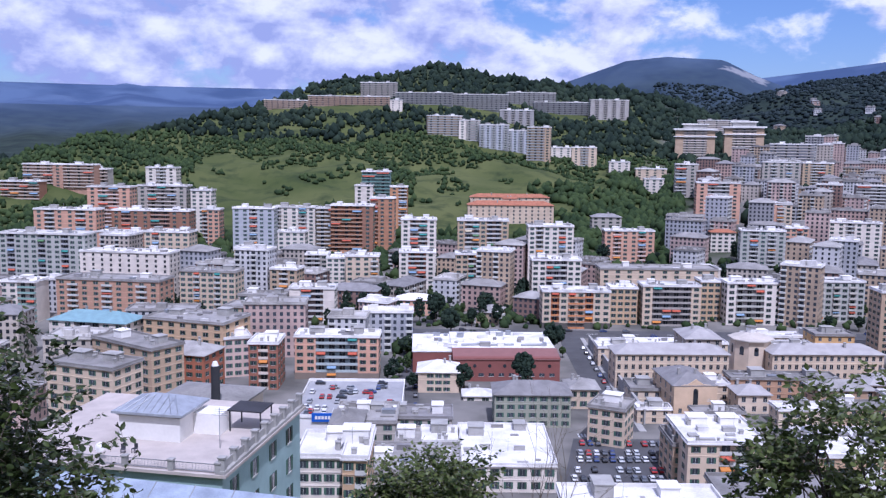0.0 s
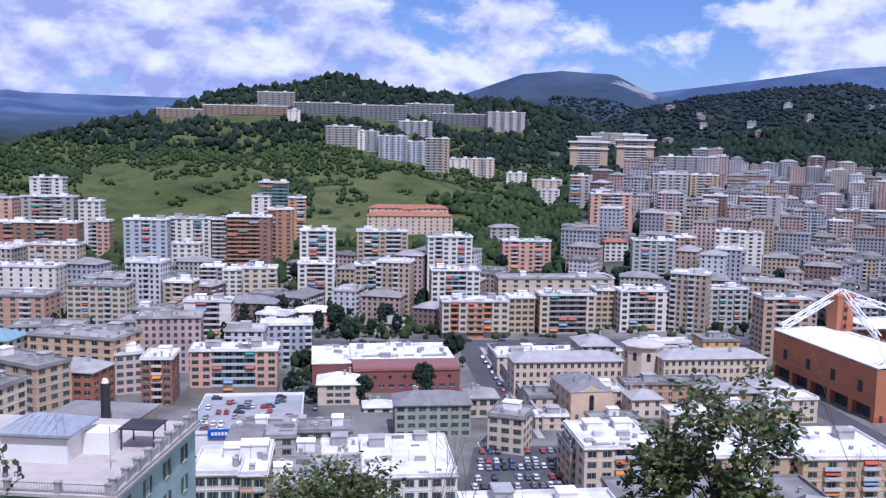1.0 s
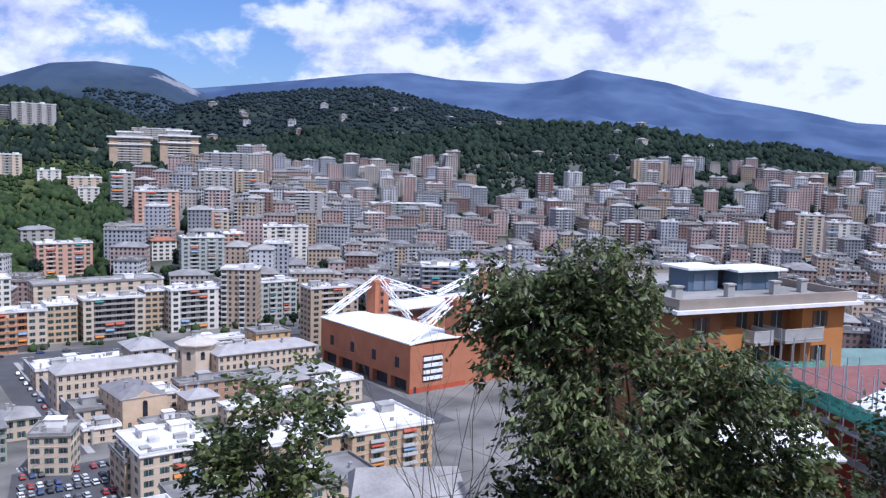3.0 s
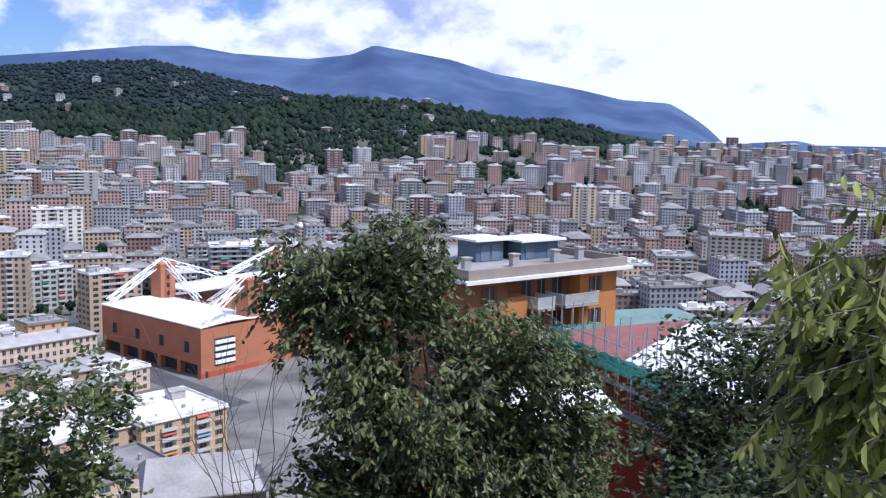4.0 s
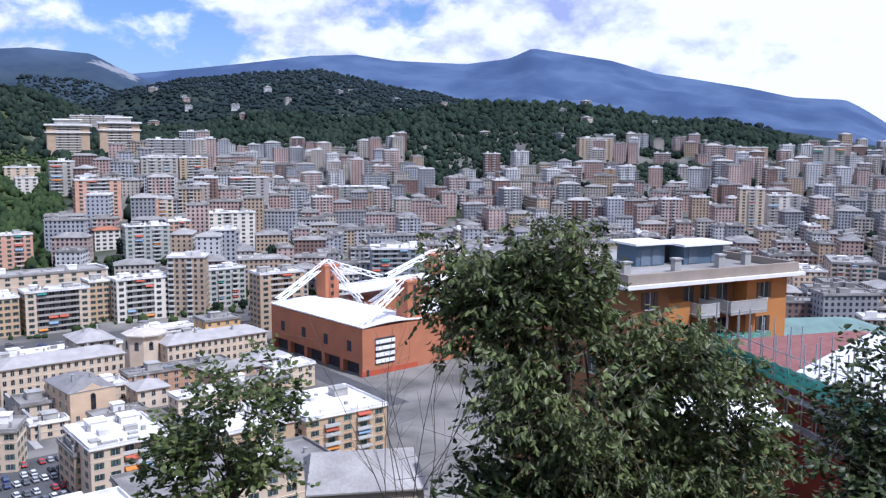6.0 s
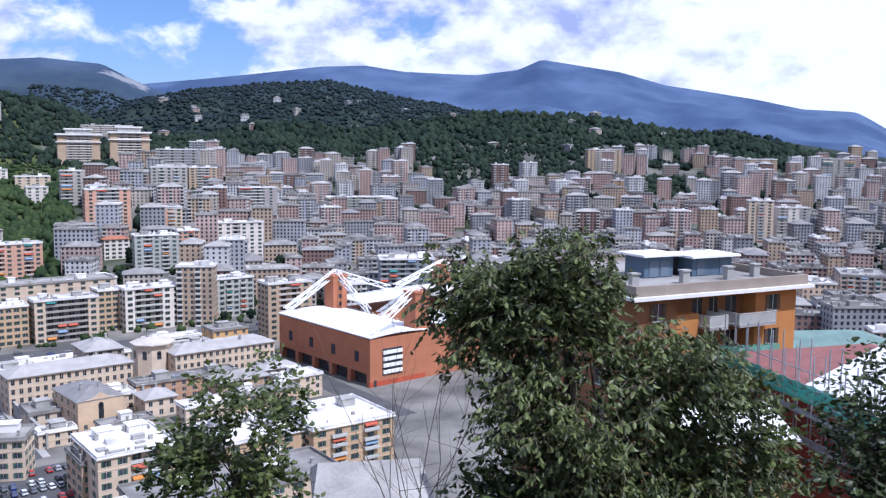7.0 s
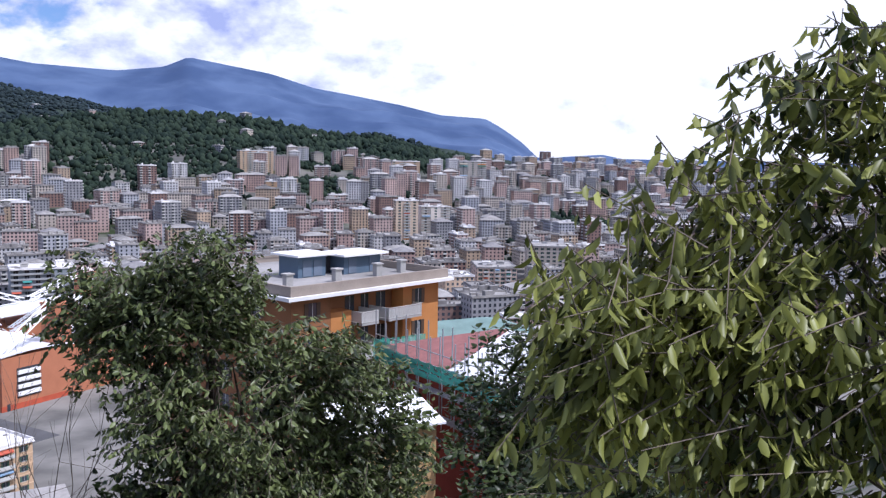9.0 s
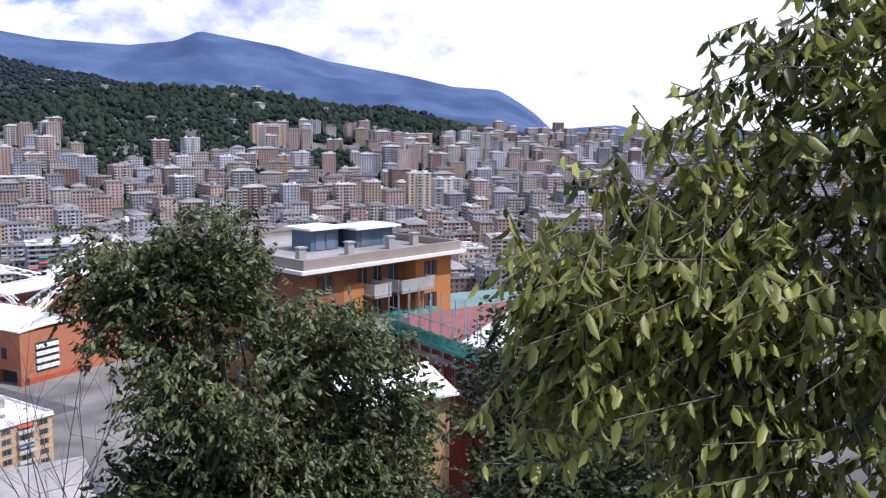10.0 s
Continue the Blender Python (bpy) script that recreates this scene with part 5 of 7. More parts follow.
# ---- the quarters beyond: many alike blocks ----
def far_wall_material(island):
    m = material("hazed_render", (0.55, 0.5, 0.45), 0.9, dirt=0.2, size=0.1, bump=0)
    nt = m.node_tree
    info = nt.nodes.new("ShaderNodeObjectInfo")
    ramp = nt.nodes.new("ShaderNodeValToRGB")
    ramp.color_ramp.interpolation = "CONSTANT"
    cols = ((0.0, (0.68, 0.58, 0.46)), (0.16, (0.62, 0.42, 0.33)), (0.28, (0.80, 0.76, 0.70)), (0.44, (0.42, 0.40, 0.38)), (0.54, (0.64, 0.47, 0.31)),
            (0.66, (0.36, 0.22, 0.17)), (0.74, (0.56, 0.55, 0.54)), (0.86, (0.70, 0.50, 0.41)))
    while len(ramp.color_ramp.elements) < len(cols):
        ramp.color_ramp.elements.new(0.5)
    for e, (p, c) in zip(ramp.color_ramp.elements, cols):
        e.position, e.color = p, (*c, 1)
    if island:
        nt.links.new(nt.nodes.new("ShaderNodeNewGeometry").outputs["Random Per Island"], ramp.inputs[0])
    else:
        nt.links.new(info.outputs["Random"], ramp.inputs[0])
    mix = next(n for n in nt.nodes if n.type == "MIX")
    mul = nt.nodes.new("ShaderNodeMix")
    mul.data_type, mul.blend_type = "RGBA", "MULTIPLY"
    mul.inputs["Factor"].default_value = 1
    # blue-grey multiplier: haze over the far quarters put into the stained walls
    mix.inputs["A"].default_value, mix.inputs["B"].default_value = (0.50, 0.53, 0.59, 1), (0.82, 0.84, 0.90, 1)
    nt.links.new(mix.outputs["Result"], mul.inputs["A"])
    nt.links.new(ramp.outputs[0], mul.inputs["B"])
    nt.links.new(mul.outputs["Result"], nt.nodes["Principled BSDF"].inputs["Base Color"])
    return m


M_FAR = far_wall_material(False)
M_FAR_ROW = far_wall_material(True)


def pane(bm, a, b, c, d, mat):
    bm.faces.new([bm.verts.new(p) for p in (a, b, c, d)]).material_index = mat


def far_kind(w, d, nf, style, rng):
    """Meshes of one far block: walls with balcony slabs and windows, and the roof with its cabins and chimneys."""
    h = nf * 3.05
    wall, roof = bmesh.new(), bmesh.new()
    box(wall, -w / 2, -d / 2, -14, w / 2, d / 2, h)
    nx, ny = max(3, round(w / 3.2)), max(2, round(d / 3.6))
    for f in range(nf):
        z = f * 3.05 + 0.9
        for i in range(nx):
            x = -w / 2 + (i + 0.5) * w / nx
            wide = 1.45 if (style == 0 or i % 3) else 2.4
            for s in (-1, 1):
                y = s * d / 2
                e, k = y + s * 0.06, -s * wide / 2
                pane(wall, (x - k, e, z), (x + k, e, z), (x + k, e, z + 1.75), (x - k, e, z + 1.75), 2)
                if style and not i % 3:
                    box(wall, x - 1.6, min(y, y + s * 1.3), z - 0.9, x + 1.6, max(y, y + s * 1.3), z + 0.05, 1)
        for j in range(ny):
            y = -d / 2 + (j + 0.5) * d / ny
            for s in (-1, 1):
                x = s * w / 2
                e, k = x + s * 0.06, s * 0.65
                pane(wall, (e, y - k, z), (e, y + k, z), (e, y + k, z + 1.6), (e, y - k, z + 1.6), 2)
    hipped = rng.random() < 0.25
    if hipped:
        hip(roof, -w / 2, -d / 2, w / 2, d / 2, h, min(w, d) * 0.2, 0.6)
    else:
        box(roof, -w / 2 - 0.5, -d / 2 - 0.5, h, w / 2 + 0.5, d / 2 + 0.5, h + 0.4)
        for s in (-1, 1):
            box(roof, -w / 2 - 0.4, s * d / 2 - 0.15, h + 0.4, w / 2 + 0.4, s * d / 2 + 0.15, h + 1.2)
            box(roof, s * w / 2 - 0.15, -d / 2 + 0.2, h + 0.4, s * w / 2 + 0.15, d / 2 - 0.2, h + 1.2)
        for k in range(rng.randint(2, 4)):
            x, y, s = rng.uniform(-w * 0.35, w * 0.35), rng.uniform(-d * 0.3, d * 0.3), rng.uniform(1.0, 2.6)
            box(roof, x - s, y - s * 0.8, h + 0.4, x + s, y + s * 0.8, h + rng.uniform(1.8, 3.4))
        for k in range(6):
            x, y, s = rng.uniform(-w * 0.45, w * 0.45), rng.uniform(-d * 0.4, d * 0.4), rng.uniform(0.25, 0.5)
            box(roof, x - s, y - s, h + 0.4, x + s, y + s, h + rng.uniform(1.2, 2.2))
    rm = rng.choice((M_SLATE, M_ROOF_GREY, M_ROOF_FAR)) if hipped else rng.choice((M_ROOF_FAR, M_ROOF_FAR, M_ROOF_PALE, M_ROOF_GREY))
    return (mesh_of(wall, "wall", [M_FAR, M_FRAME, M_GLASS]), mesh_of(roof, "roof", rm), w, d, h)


def far_block(kind, x, y, z, turn):
    wall, roof, w, d, h = kind
    b = thing("apartment_building", pose(x, y, z, 0, 0, turn), "distant apartment block with small windows on the city slopes", "building", "distant city blocks")
    part("wall", wall, None, b)
    part("roof", roof, None, b)


class Joined:
    """Collects copies of meshes, moved into place, for one mesh."""

    def __init__(self):
        self.v, self.f, self.m, self.n = [], [], [], 0
        self.mats = []

    def add(self, me, mat4, swap=None):
        vs = np.empty(len(me.vertices) * 3)
        me.vertices.foreach_get("co", vs)
        vs = vs.reshape(-1, 3) @ np.array(mat4.to_3x3()).T + np.array(mat4.translation)
        slots = []
        for m in me.materials:
            m = (swap or {}).get(m, m)
            if m not in self.mats:
                self.mats.append(m)
            slots.append(self.mats.index(m))
        for p in me.polygons:
            self.f.append([i + self.n for i in p.vertices])
            self.m.append(slots[p.material_index])
        self.v.append(vs)
        self.n += len(vs)

    def made(self, name):
        me = bpy.data.meshes.new(name)
        me.from_pydata(np.concatenate(self.v).tolist(), [], self.f)
        for m in self.mats:
            me.materials.append(m)
        me.polygons.foreach_set("material_index", self.m)
        return me


def wooded(x, y, az, r, z=None, n=None):
    """Where the slopes carry trees or grass and no houses."""
    if z is None:
        z, n = level(x, y), float(ripple(x, y, 300, 5.0))
    if -50 < az < 15.0:                                  # the grassy hill with its long blocks
        return z > 6 + 5 * n
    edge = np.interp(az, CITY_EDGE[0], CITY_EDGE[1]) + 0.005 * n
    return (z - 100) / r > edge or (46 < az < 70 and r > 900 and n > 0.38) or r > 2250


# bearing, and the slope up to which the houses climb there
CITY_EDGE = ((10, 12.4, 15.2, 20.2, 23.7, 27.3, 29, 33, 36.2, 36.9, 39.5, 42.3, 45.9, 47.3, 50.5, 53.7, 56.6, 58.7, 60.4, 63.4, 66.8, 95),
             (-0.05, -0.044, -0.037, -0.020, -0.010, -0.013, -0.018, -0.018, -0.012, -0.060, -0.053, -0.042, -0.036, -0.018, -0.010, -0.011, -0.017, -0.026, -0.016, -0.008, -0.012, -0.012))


def build_far_city():
    rng = random.Random(11)
    kinds = [[], [], [], []]
    for k in range(32):
        tall = k % 4
        nf = (rng.randint(4, 6), rng.randint(6, 8), rng.randint(9, 12), rng.randint(2, 4))[tall]
        w = (rng.uniform(16, 30), rng.uniform(18, 32), rng.uniform(16, 24), rng.uniform(10, 20))[tall]
        kinds[tall].append(far_kind(w, rng.uniform(12, 17), nf, rng.randint(0, 1), rng))
    r = 205.0
    spots = []
    while r < 2300:
        step = 21 + r * 0.0085
        n = int(radians(140) * r / (step * 1.12))
        for i in range(n):
            az = -46 + 140 * (i + 0.5 + rng.uniform(-0.3, 0.3)) / n
            rr = r + rng.uniform(-0.35, 0.35) * step
            x, y = polar(az, rr)
            if rr < 590 and -27 < az < 27 and 428 < y < 480:
                continue                                  # the valley road and the gardens beside it
            if rr < 300 and (36 < x < 84 or az > 18 or az < -22):
                continue
            if rr < 300 and az > 14:
                continue
            if 300 < rr < 440 and az > 40 or rr < 440 and az > 52:
                continue
            if rr < 440 and (abs(x - (-12.5)) < 12 or 50 < x < 80) and y > 280:
                continue
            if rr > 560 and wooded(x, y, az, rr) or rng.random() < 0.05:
                continue
            room = 8 if rr < 600 else 9
            if any((x - a) ** 2 + (y - b) ** 2 < (c + room) ** 2 for a, b, c in TAKEN):
                continue
            p = rng.random()
            tall = 0 if p < 0.42 else 1 if p < 0.82 else 2
            z = level(x, y)
            if rr > 1100 and z > 30:
                tall = min(2, tall + (rng.random() < 0.3))
            elif rr > 1000 and rng.random() < 0.35:
                tall = 0
            if rr < 340:
                tall = 3
            elif rr < 520:
                tall = rng.choice((0, 0, 3, 1))
            elif az > 27 and rr < 900:
                tall = rng.choice((0, 0, 1, 3))
            turn = rng.choice((-20, -25, 65, -30, 60)) + rng.uniform(-6, 6) + (-18 if az > 45 else 10 if az < 5 else 0)
            if rr < 440:
                turn = rng.choice((0, 90)) + rng.uniform(-4, 4)
            spots.append((rr, x, y, z, turn, tall))
        r += step
    spots.sort()
    for _ in range(46):                                   # villas among the woods
        az, rr = rng.uniform(20, 56), rng.uniform(1450, 2450)
        x, y = polar(az, rr)
        spots.append((rr, x, y, level(x, y), rng.uniform(-60, 20), 3))
    rest = Joined()
    for k, (rr, x, y, z, turn, tall) in enumerate(spots):
        kind = rng.choice(kinds[tall])
        if k < 190:
            far_block(kind, x, y, z, turn)
        else:
            for me in kind[:2]:
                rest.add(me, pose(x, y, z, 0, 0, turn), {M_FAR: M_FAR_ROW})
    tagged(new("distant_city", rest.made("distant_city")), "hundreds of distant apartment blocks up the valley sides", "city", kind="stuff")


build_far_city()


# ---- woods ----
def leaf_material(name, a, b, trans=0.25, patch=0.35, gloss=0.42):
    m = bpy.data.materials.new(name)
    m.use_nodes = True
    nt = m.node_tree
    p = nt.nodes["Principled BSDF"]
    p.inputs["Roughness"].default_value = gloss
    p.inputs["Specular IOR Level"].default_value = 0.30 if gloss < 0.7 else 0.04
    g = nt.nodes.new("ShaderNodeNewGeometry")
    n = nt.nodes.new("ShaderNodeTexNoise")
    n.inputs["Scale"].default_value = patch
    nt.links.new(g.outputs["Position"], n.inputs["Vector"])
    ad = nt.nodes.new("ShaderNodeMath")
    ad.operation = "MULTIPLY_ADD"
    ad.inputs[1].default_value = 0.6
    nt.links.new(g.outputs["Random Per Island"], ad.inputs[0])
    nt.links.new(n.outputs["Fac"], ad.inputs[2])
    r = nt.nodes.new("ShaderNodeMapRange")
    r.inputs["From Min"].default_value, r.inputs["From Max"].default_value = 0.5, 1.1
    nt.links.new(ad.outputs[0], r.inputs["Value"])
    mx = nt.nodes.new("ShaderNodeMix")
    mx.data_type = "RGBA"
    mx.inputs["A"].default_value, mx.inputs["B"].default_value = (*a, 1), (*b, 1)
    nt.links.new(r.outputs[0], mx.inputs["Factor"])
    nt.links.new(mx.outputs["Result"], p.inputs["Base Color"])
    if trans:
        t = nt.nodes.new("ShaderNodeBsdfTranslucent")
        nt.links.new(mx.outputs["Result"], t.inputs["Color"])
        s = nt.nodes.new("ShaderNodeMixShader")
        s.inputs[0].default_value = trans
        nt.links.new(p.outputs[0], s.inputs[1])
        nt.links.new(t.outputs[0], s.inputs[2])
        nt.links.new(s.outputs[0], nt.nodes["Material Output"].inputs["Surface"])
    return m


M_WOOD = leaf_material("woodland_leaves", (0.013, 0.022, 0.018), (0.030, 0.045, 0.030), 0, 0.012, 0.8)
# haze blue is mixed into the leaf colour of the farthest woods
M_WOOD_FAR = leaf_material("hazed_wood_leaves", (0.018, 0.028, 0.031), (0.030, 0.042, 0.045), 0, 0.006, 0.9)
M_SCRUB = leaf_material("scrub_leaves", (0.022, 0.038, 0.018), (0.048, 0.072, 0.028), 0, 0.03, 0.8)
M_BARK = material("bark", (0.09, 0.07, 0.055), 0.95, dirt=0.4, size=6, bump=0.4)


def clump_shape(rng):
    """A ragged clump of foliage, 18 or so faces, one unit in radius."""
    bm = bmesh.new()
    bmesh.ops.create_icosphere(bm, subdivisions=1, radius=1)
    for v in bm.verts:
        v.co *= rng.uniform(0.65, 1.25)
        v.co.z = max(v.co.z, -0.45) * rng.uniform(0.85, 1.2)
    bm.verts.ensure_lookup_table()
    vs = np.array([v.co[:] for v in bm.verts])
    fs = np.array([[v.index for v in f.verts] for f in bm.faces])
    bm.free()
    return vs, fs


def clumps(name, places, mat, label, category, seed):
    """Thousands of crowns as one mesh; places: x, y, z, radius, height."""
    rng = random.Random(seed)
    shapes = [clump_shape(rng) for _ in range(14)]
    V, Fc, k = [], [], 0
    for x, y, z, r, h in places:
        vs, fs = rng.choice(shapes)
        a = rng.uniform(0, 6.28)
        c, s = math.cos(a), math.sin(a)
        q = np.stack([x + r * (vs[:, 0] * c - vs[:, 1] * s), y + r * (vs[:, 0] * s + vs[:, 1] * c), z + h * (vs[:, 2] + 0.42)], -1)
        V.append(q)
        Fc.append(fs + k)
        k += len(vs)
    me = bpy.data.meshes.new(name)
    me.from_pydata(np.concatenate(V).tolist(), [], np.concatenate(Fc).tolist())
    me.polygons.foreach_set("use_smooth", np.ones(len(me.polygons), bool))
    me.materials.append(mat)
    return tagged(new(name, me), label, category, kind="stuff")


def build_woods():
    rng = random.Random(5)
    wood, scrub = [], []
    N = 120000
    azs = np.array([rng.uniform(-40, 92) for _ in range(N)])
    rs = np.sqrt(np.array([rng.uniform(560 ** 2, 1850 ** 2) for _ in range(N)]))
    xs, ys = rs * np.sin(np.radians(azs)), rs * np.cos(np.radians(azs))
    zs, ns = height(xs, ys), ripple(xs, ys, 300, 5.0)
    n2 = ripple(xs, ys, 140, 7.0) + 0.6 * ripple(xs, ys, 60, 9.0)
    for az, r, x, y, z, n, nn in zip(azs.tolist(), rs.tolist(), xs.tolist(), ys.tolist(), zs.tolist(), ns.tolist(), n2.tolist()):
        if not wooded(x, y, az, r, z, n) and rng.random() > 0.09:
            continue
        if z < 1.0 and rng.random() > 0.06:
            continue
        if any((x - a) ** 2 + (y - b) ** 2 < (c + 2) ** 2 for a, b, c in TAKEN):
            continue
        n = nn
        open_hill = -34 < az < 15.0 and r < 1120
        if open_hill:
            # meadow with hedges of scrub between; thick along the foot and the upper edge
            edge = r < 735 + 30 * n or r > 1020 + 70 * n
            gardens = az < -15.5 and n > -0.55 or -4.2 < az < -1.8 and n > -0.3 or az > 5.5 and r < 930 and n > -0.5 or az > 10.5 and r < 1050
            if not edge and not gardens and n < 0.72:
                continue
            big = 1.7 if r < 770 or (gardens and az > 0) else 1.15 if gardens else 1.0
            scrub.append((x, y, z, big * rng.uniform(1.4, 3.4), big * rng.uniform(1.4, 3.8)))
        else:
            if rng.random() < 0.25:
                continue
            if r > 1800 or n < -0.85:
                continue
            s = 1.7 + 4.6 * rng.random() ** 2.2
            if r > 1500:
                s *= 1.25
            wood.append((x, y, z, s, s * rng.uniform(0.9, 1.5)))
    for _ in range(2600):                                 # shrubs and hedges between the blocks of the valley
        x, y = rng.uniform(-190, 300), rng.uniform(400, 660)
        if 443 < y < 467 or y < 443 and abs(x + 20) > 14 or any((x - a) ** 2 + (y - b) ** 2 < (c * 0.72) ** 2 for a, b, c in TAKEN):
            continue
        q = rng.uniform(1.0, 3.0)
        scrub.append((x, y, level(x, y), q, q * rng.uniform(0.8, 1.3)))
    far, beyond = [], []
    for _ in range(14000):
        az, r = rng.uniform(13, 58), math.sqrt(rng.uniform(1800 ** 2, 2620 ** 2))
        far.append((az, r, *polar(az, r)))
    q = np.array(far)
    for (az, r, x, y), z in zip(far, height(q[:, 2], q[:, 3]).tolist()):
        s = 2.5 + 4.5 * rng.random() ** 2
        beyond.append((x, y, z, s, s * rng.uniform(0.6, 1.0)))
    clumps("mountain_woodland", beyond, M_WOOD_FAR, "dark woodland over the mountain behind, coloured with haze blue", "woodland", 6)
    clumps("woodland", wood[:34000], M_WOOD, "dense dark green woodland over the hills", "woodland", 3)
    clumps("hillside_scrub", scrub[:14000], M_SCRUB, "bushes and young trees on the grassy hillside", "scrub", 4)


build_woods()


def valley_tree_kind(rng, k):
    """A garden tree: trunk, a few limbs, and a ragged crown of leafy clumps."""
    t = new("tree")
    tagged(t, "leafy green tree in the gardens between the blocks", "tree", "trees of the valley gardens")
    bm = bmesh.new()
    rod(bm, (0, 0, -1), (0.1, 0, 3.5), 0.28, 0.16, 7)
    for i in range(5):
        a = i * 1.26 + rng.uniform(-0.3, 0.3)
        rod(bm, (0.1, 0, 2.6 + i * 0.2), (1.8 * math.cos(a), 1.8 * math.sin(a), 5.2 + rng.uniform(-0.6, 0.8)), 0.1, 0.03, 5)
    part("trunk", bm, M_BARK, t)
    V, Fc, n = [], [], 0
    tall = 1.0 if k % 3 else 1.7
    for i in range(150):
        vs, fs = clump_shape(rng)
        d = Vector((rng.gauss(0, 1), rng.gauss(0, 1), rng.gauss(0, 1))).normalized() * rng.uniform(0.55, 1.0)
        s = rng.uniform(0.35, 0.75)
        V.append(vs * s + np.array((d.x * 2.7, d.y * 2.7, 5.6 * (1 + (tall - 1) * 0.4) + d.z * 2.5 * tall)))
        Fc.append(fs + n)
        n += len(vs)
    me = bpy.data.meshes.new("crown")
    me.from_pydata(np.concatenate(V).tolist(), [], np.concatenate(Fc).tolist())
    me.materials.append(M_SCRUB if k % 2 else M_WOOD)
    part("crown", me, None, t)
    return t


def build_valley_trees():
    rng = random.Random(77)
    kinds = [valley_tree_kind(rng, k) for k in range(5)]
    made = 0
    zones = ((-60, 60, 468, 560, 60), (-160, -40, 440, 600, 40), (-10, 60, 395, 445, 8), (-22, -14, 330, 445, 14), (-60, 20, 560, 640, 40), (60, 190, 560, 680, 40), (-20, 40, 345, 360, 8), (200, 420, 440, 760, 40))
    for x0, x1, y0, y1, n in zones:
        for _ in range(n):
            for _ in range(6):
                x, y = rng.uniform(x0, x1), rng.uniform(y0, y1)
                if not any((x - a) ** 2 + (y - b) ** 2 < (c * 0.8 + 2) ** 2 for a, b, c in TAKEN) and not 443 < y < 467:
                    break
            else:
                continue
            s = rng.uniform(0.7, 1.35)
            m = pose(x, y, level(x, y) - 0.2, 0, 0, rng.uniform(0, 360)) @ Matrix.Diagonal((s, s, s * rng.uniform(0.85, 1.2), 1))
            if made < len(kinds):
                kinds[made].matrix_basis = m
            else:
                copy_thing(rng.choice(kinds), m)
            made += 1


build_valley_trees()


# ---- houses on the near slope ----
def rail_panel(bm, x0, x1, y, z0, z1, mat=0, step=0.14):
    box(bm, x0, y - 0.03, z1 - 0.06, x1, y + 0.03, z1, mat)
    box(bm, x0, y - 0.03, z0, x1, y + 0.03, z0 + 0.05, mat)
    n = max(2, int((x1 - x0) / step))
    for i in range(n + 1):
        x = x0 + (x1 - x0) * i / n
        box(bm, x - 0.012, y - 0.012, z0 + 0.05, x + 0.012, y + 0.012, z1 - 0.06, mat)


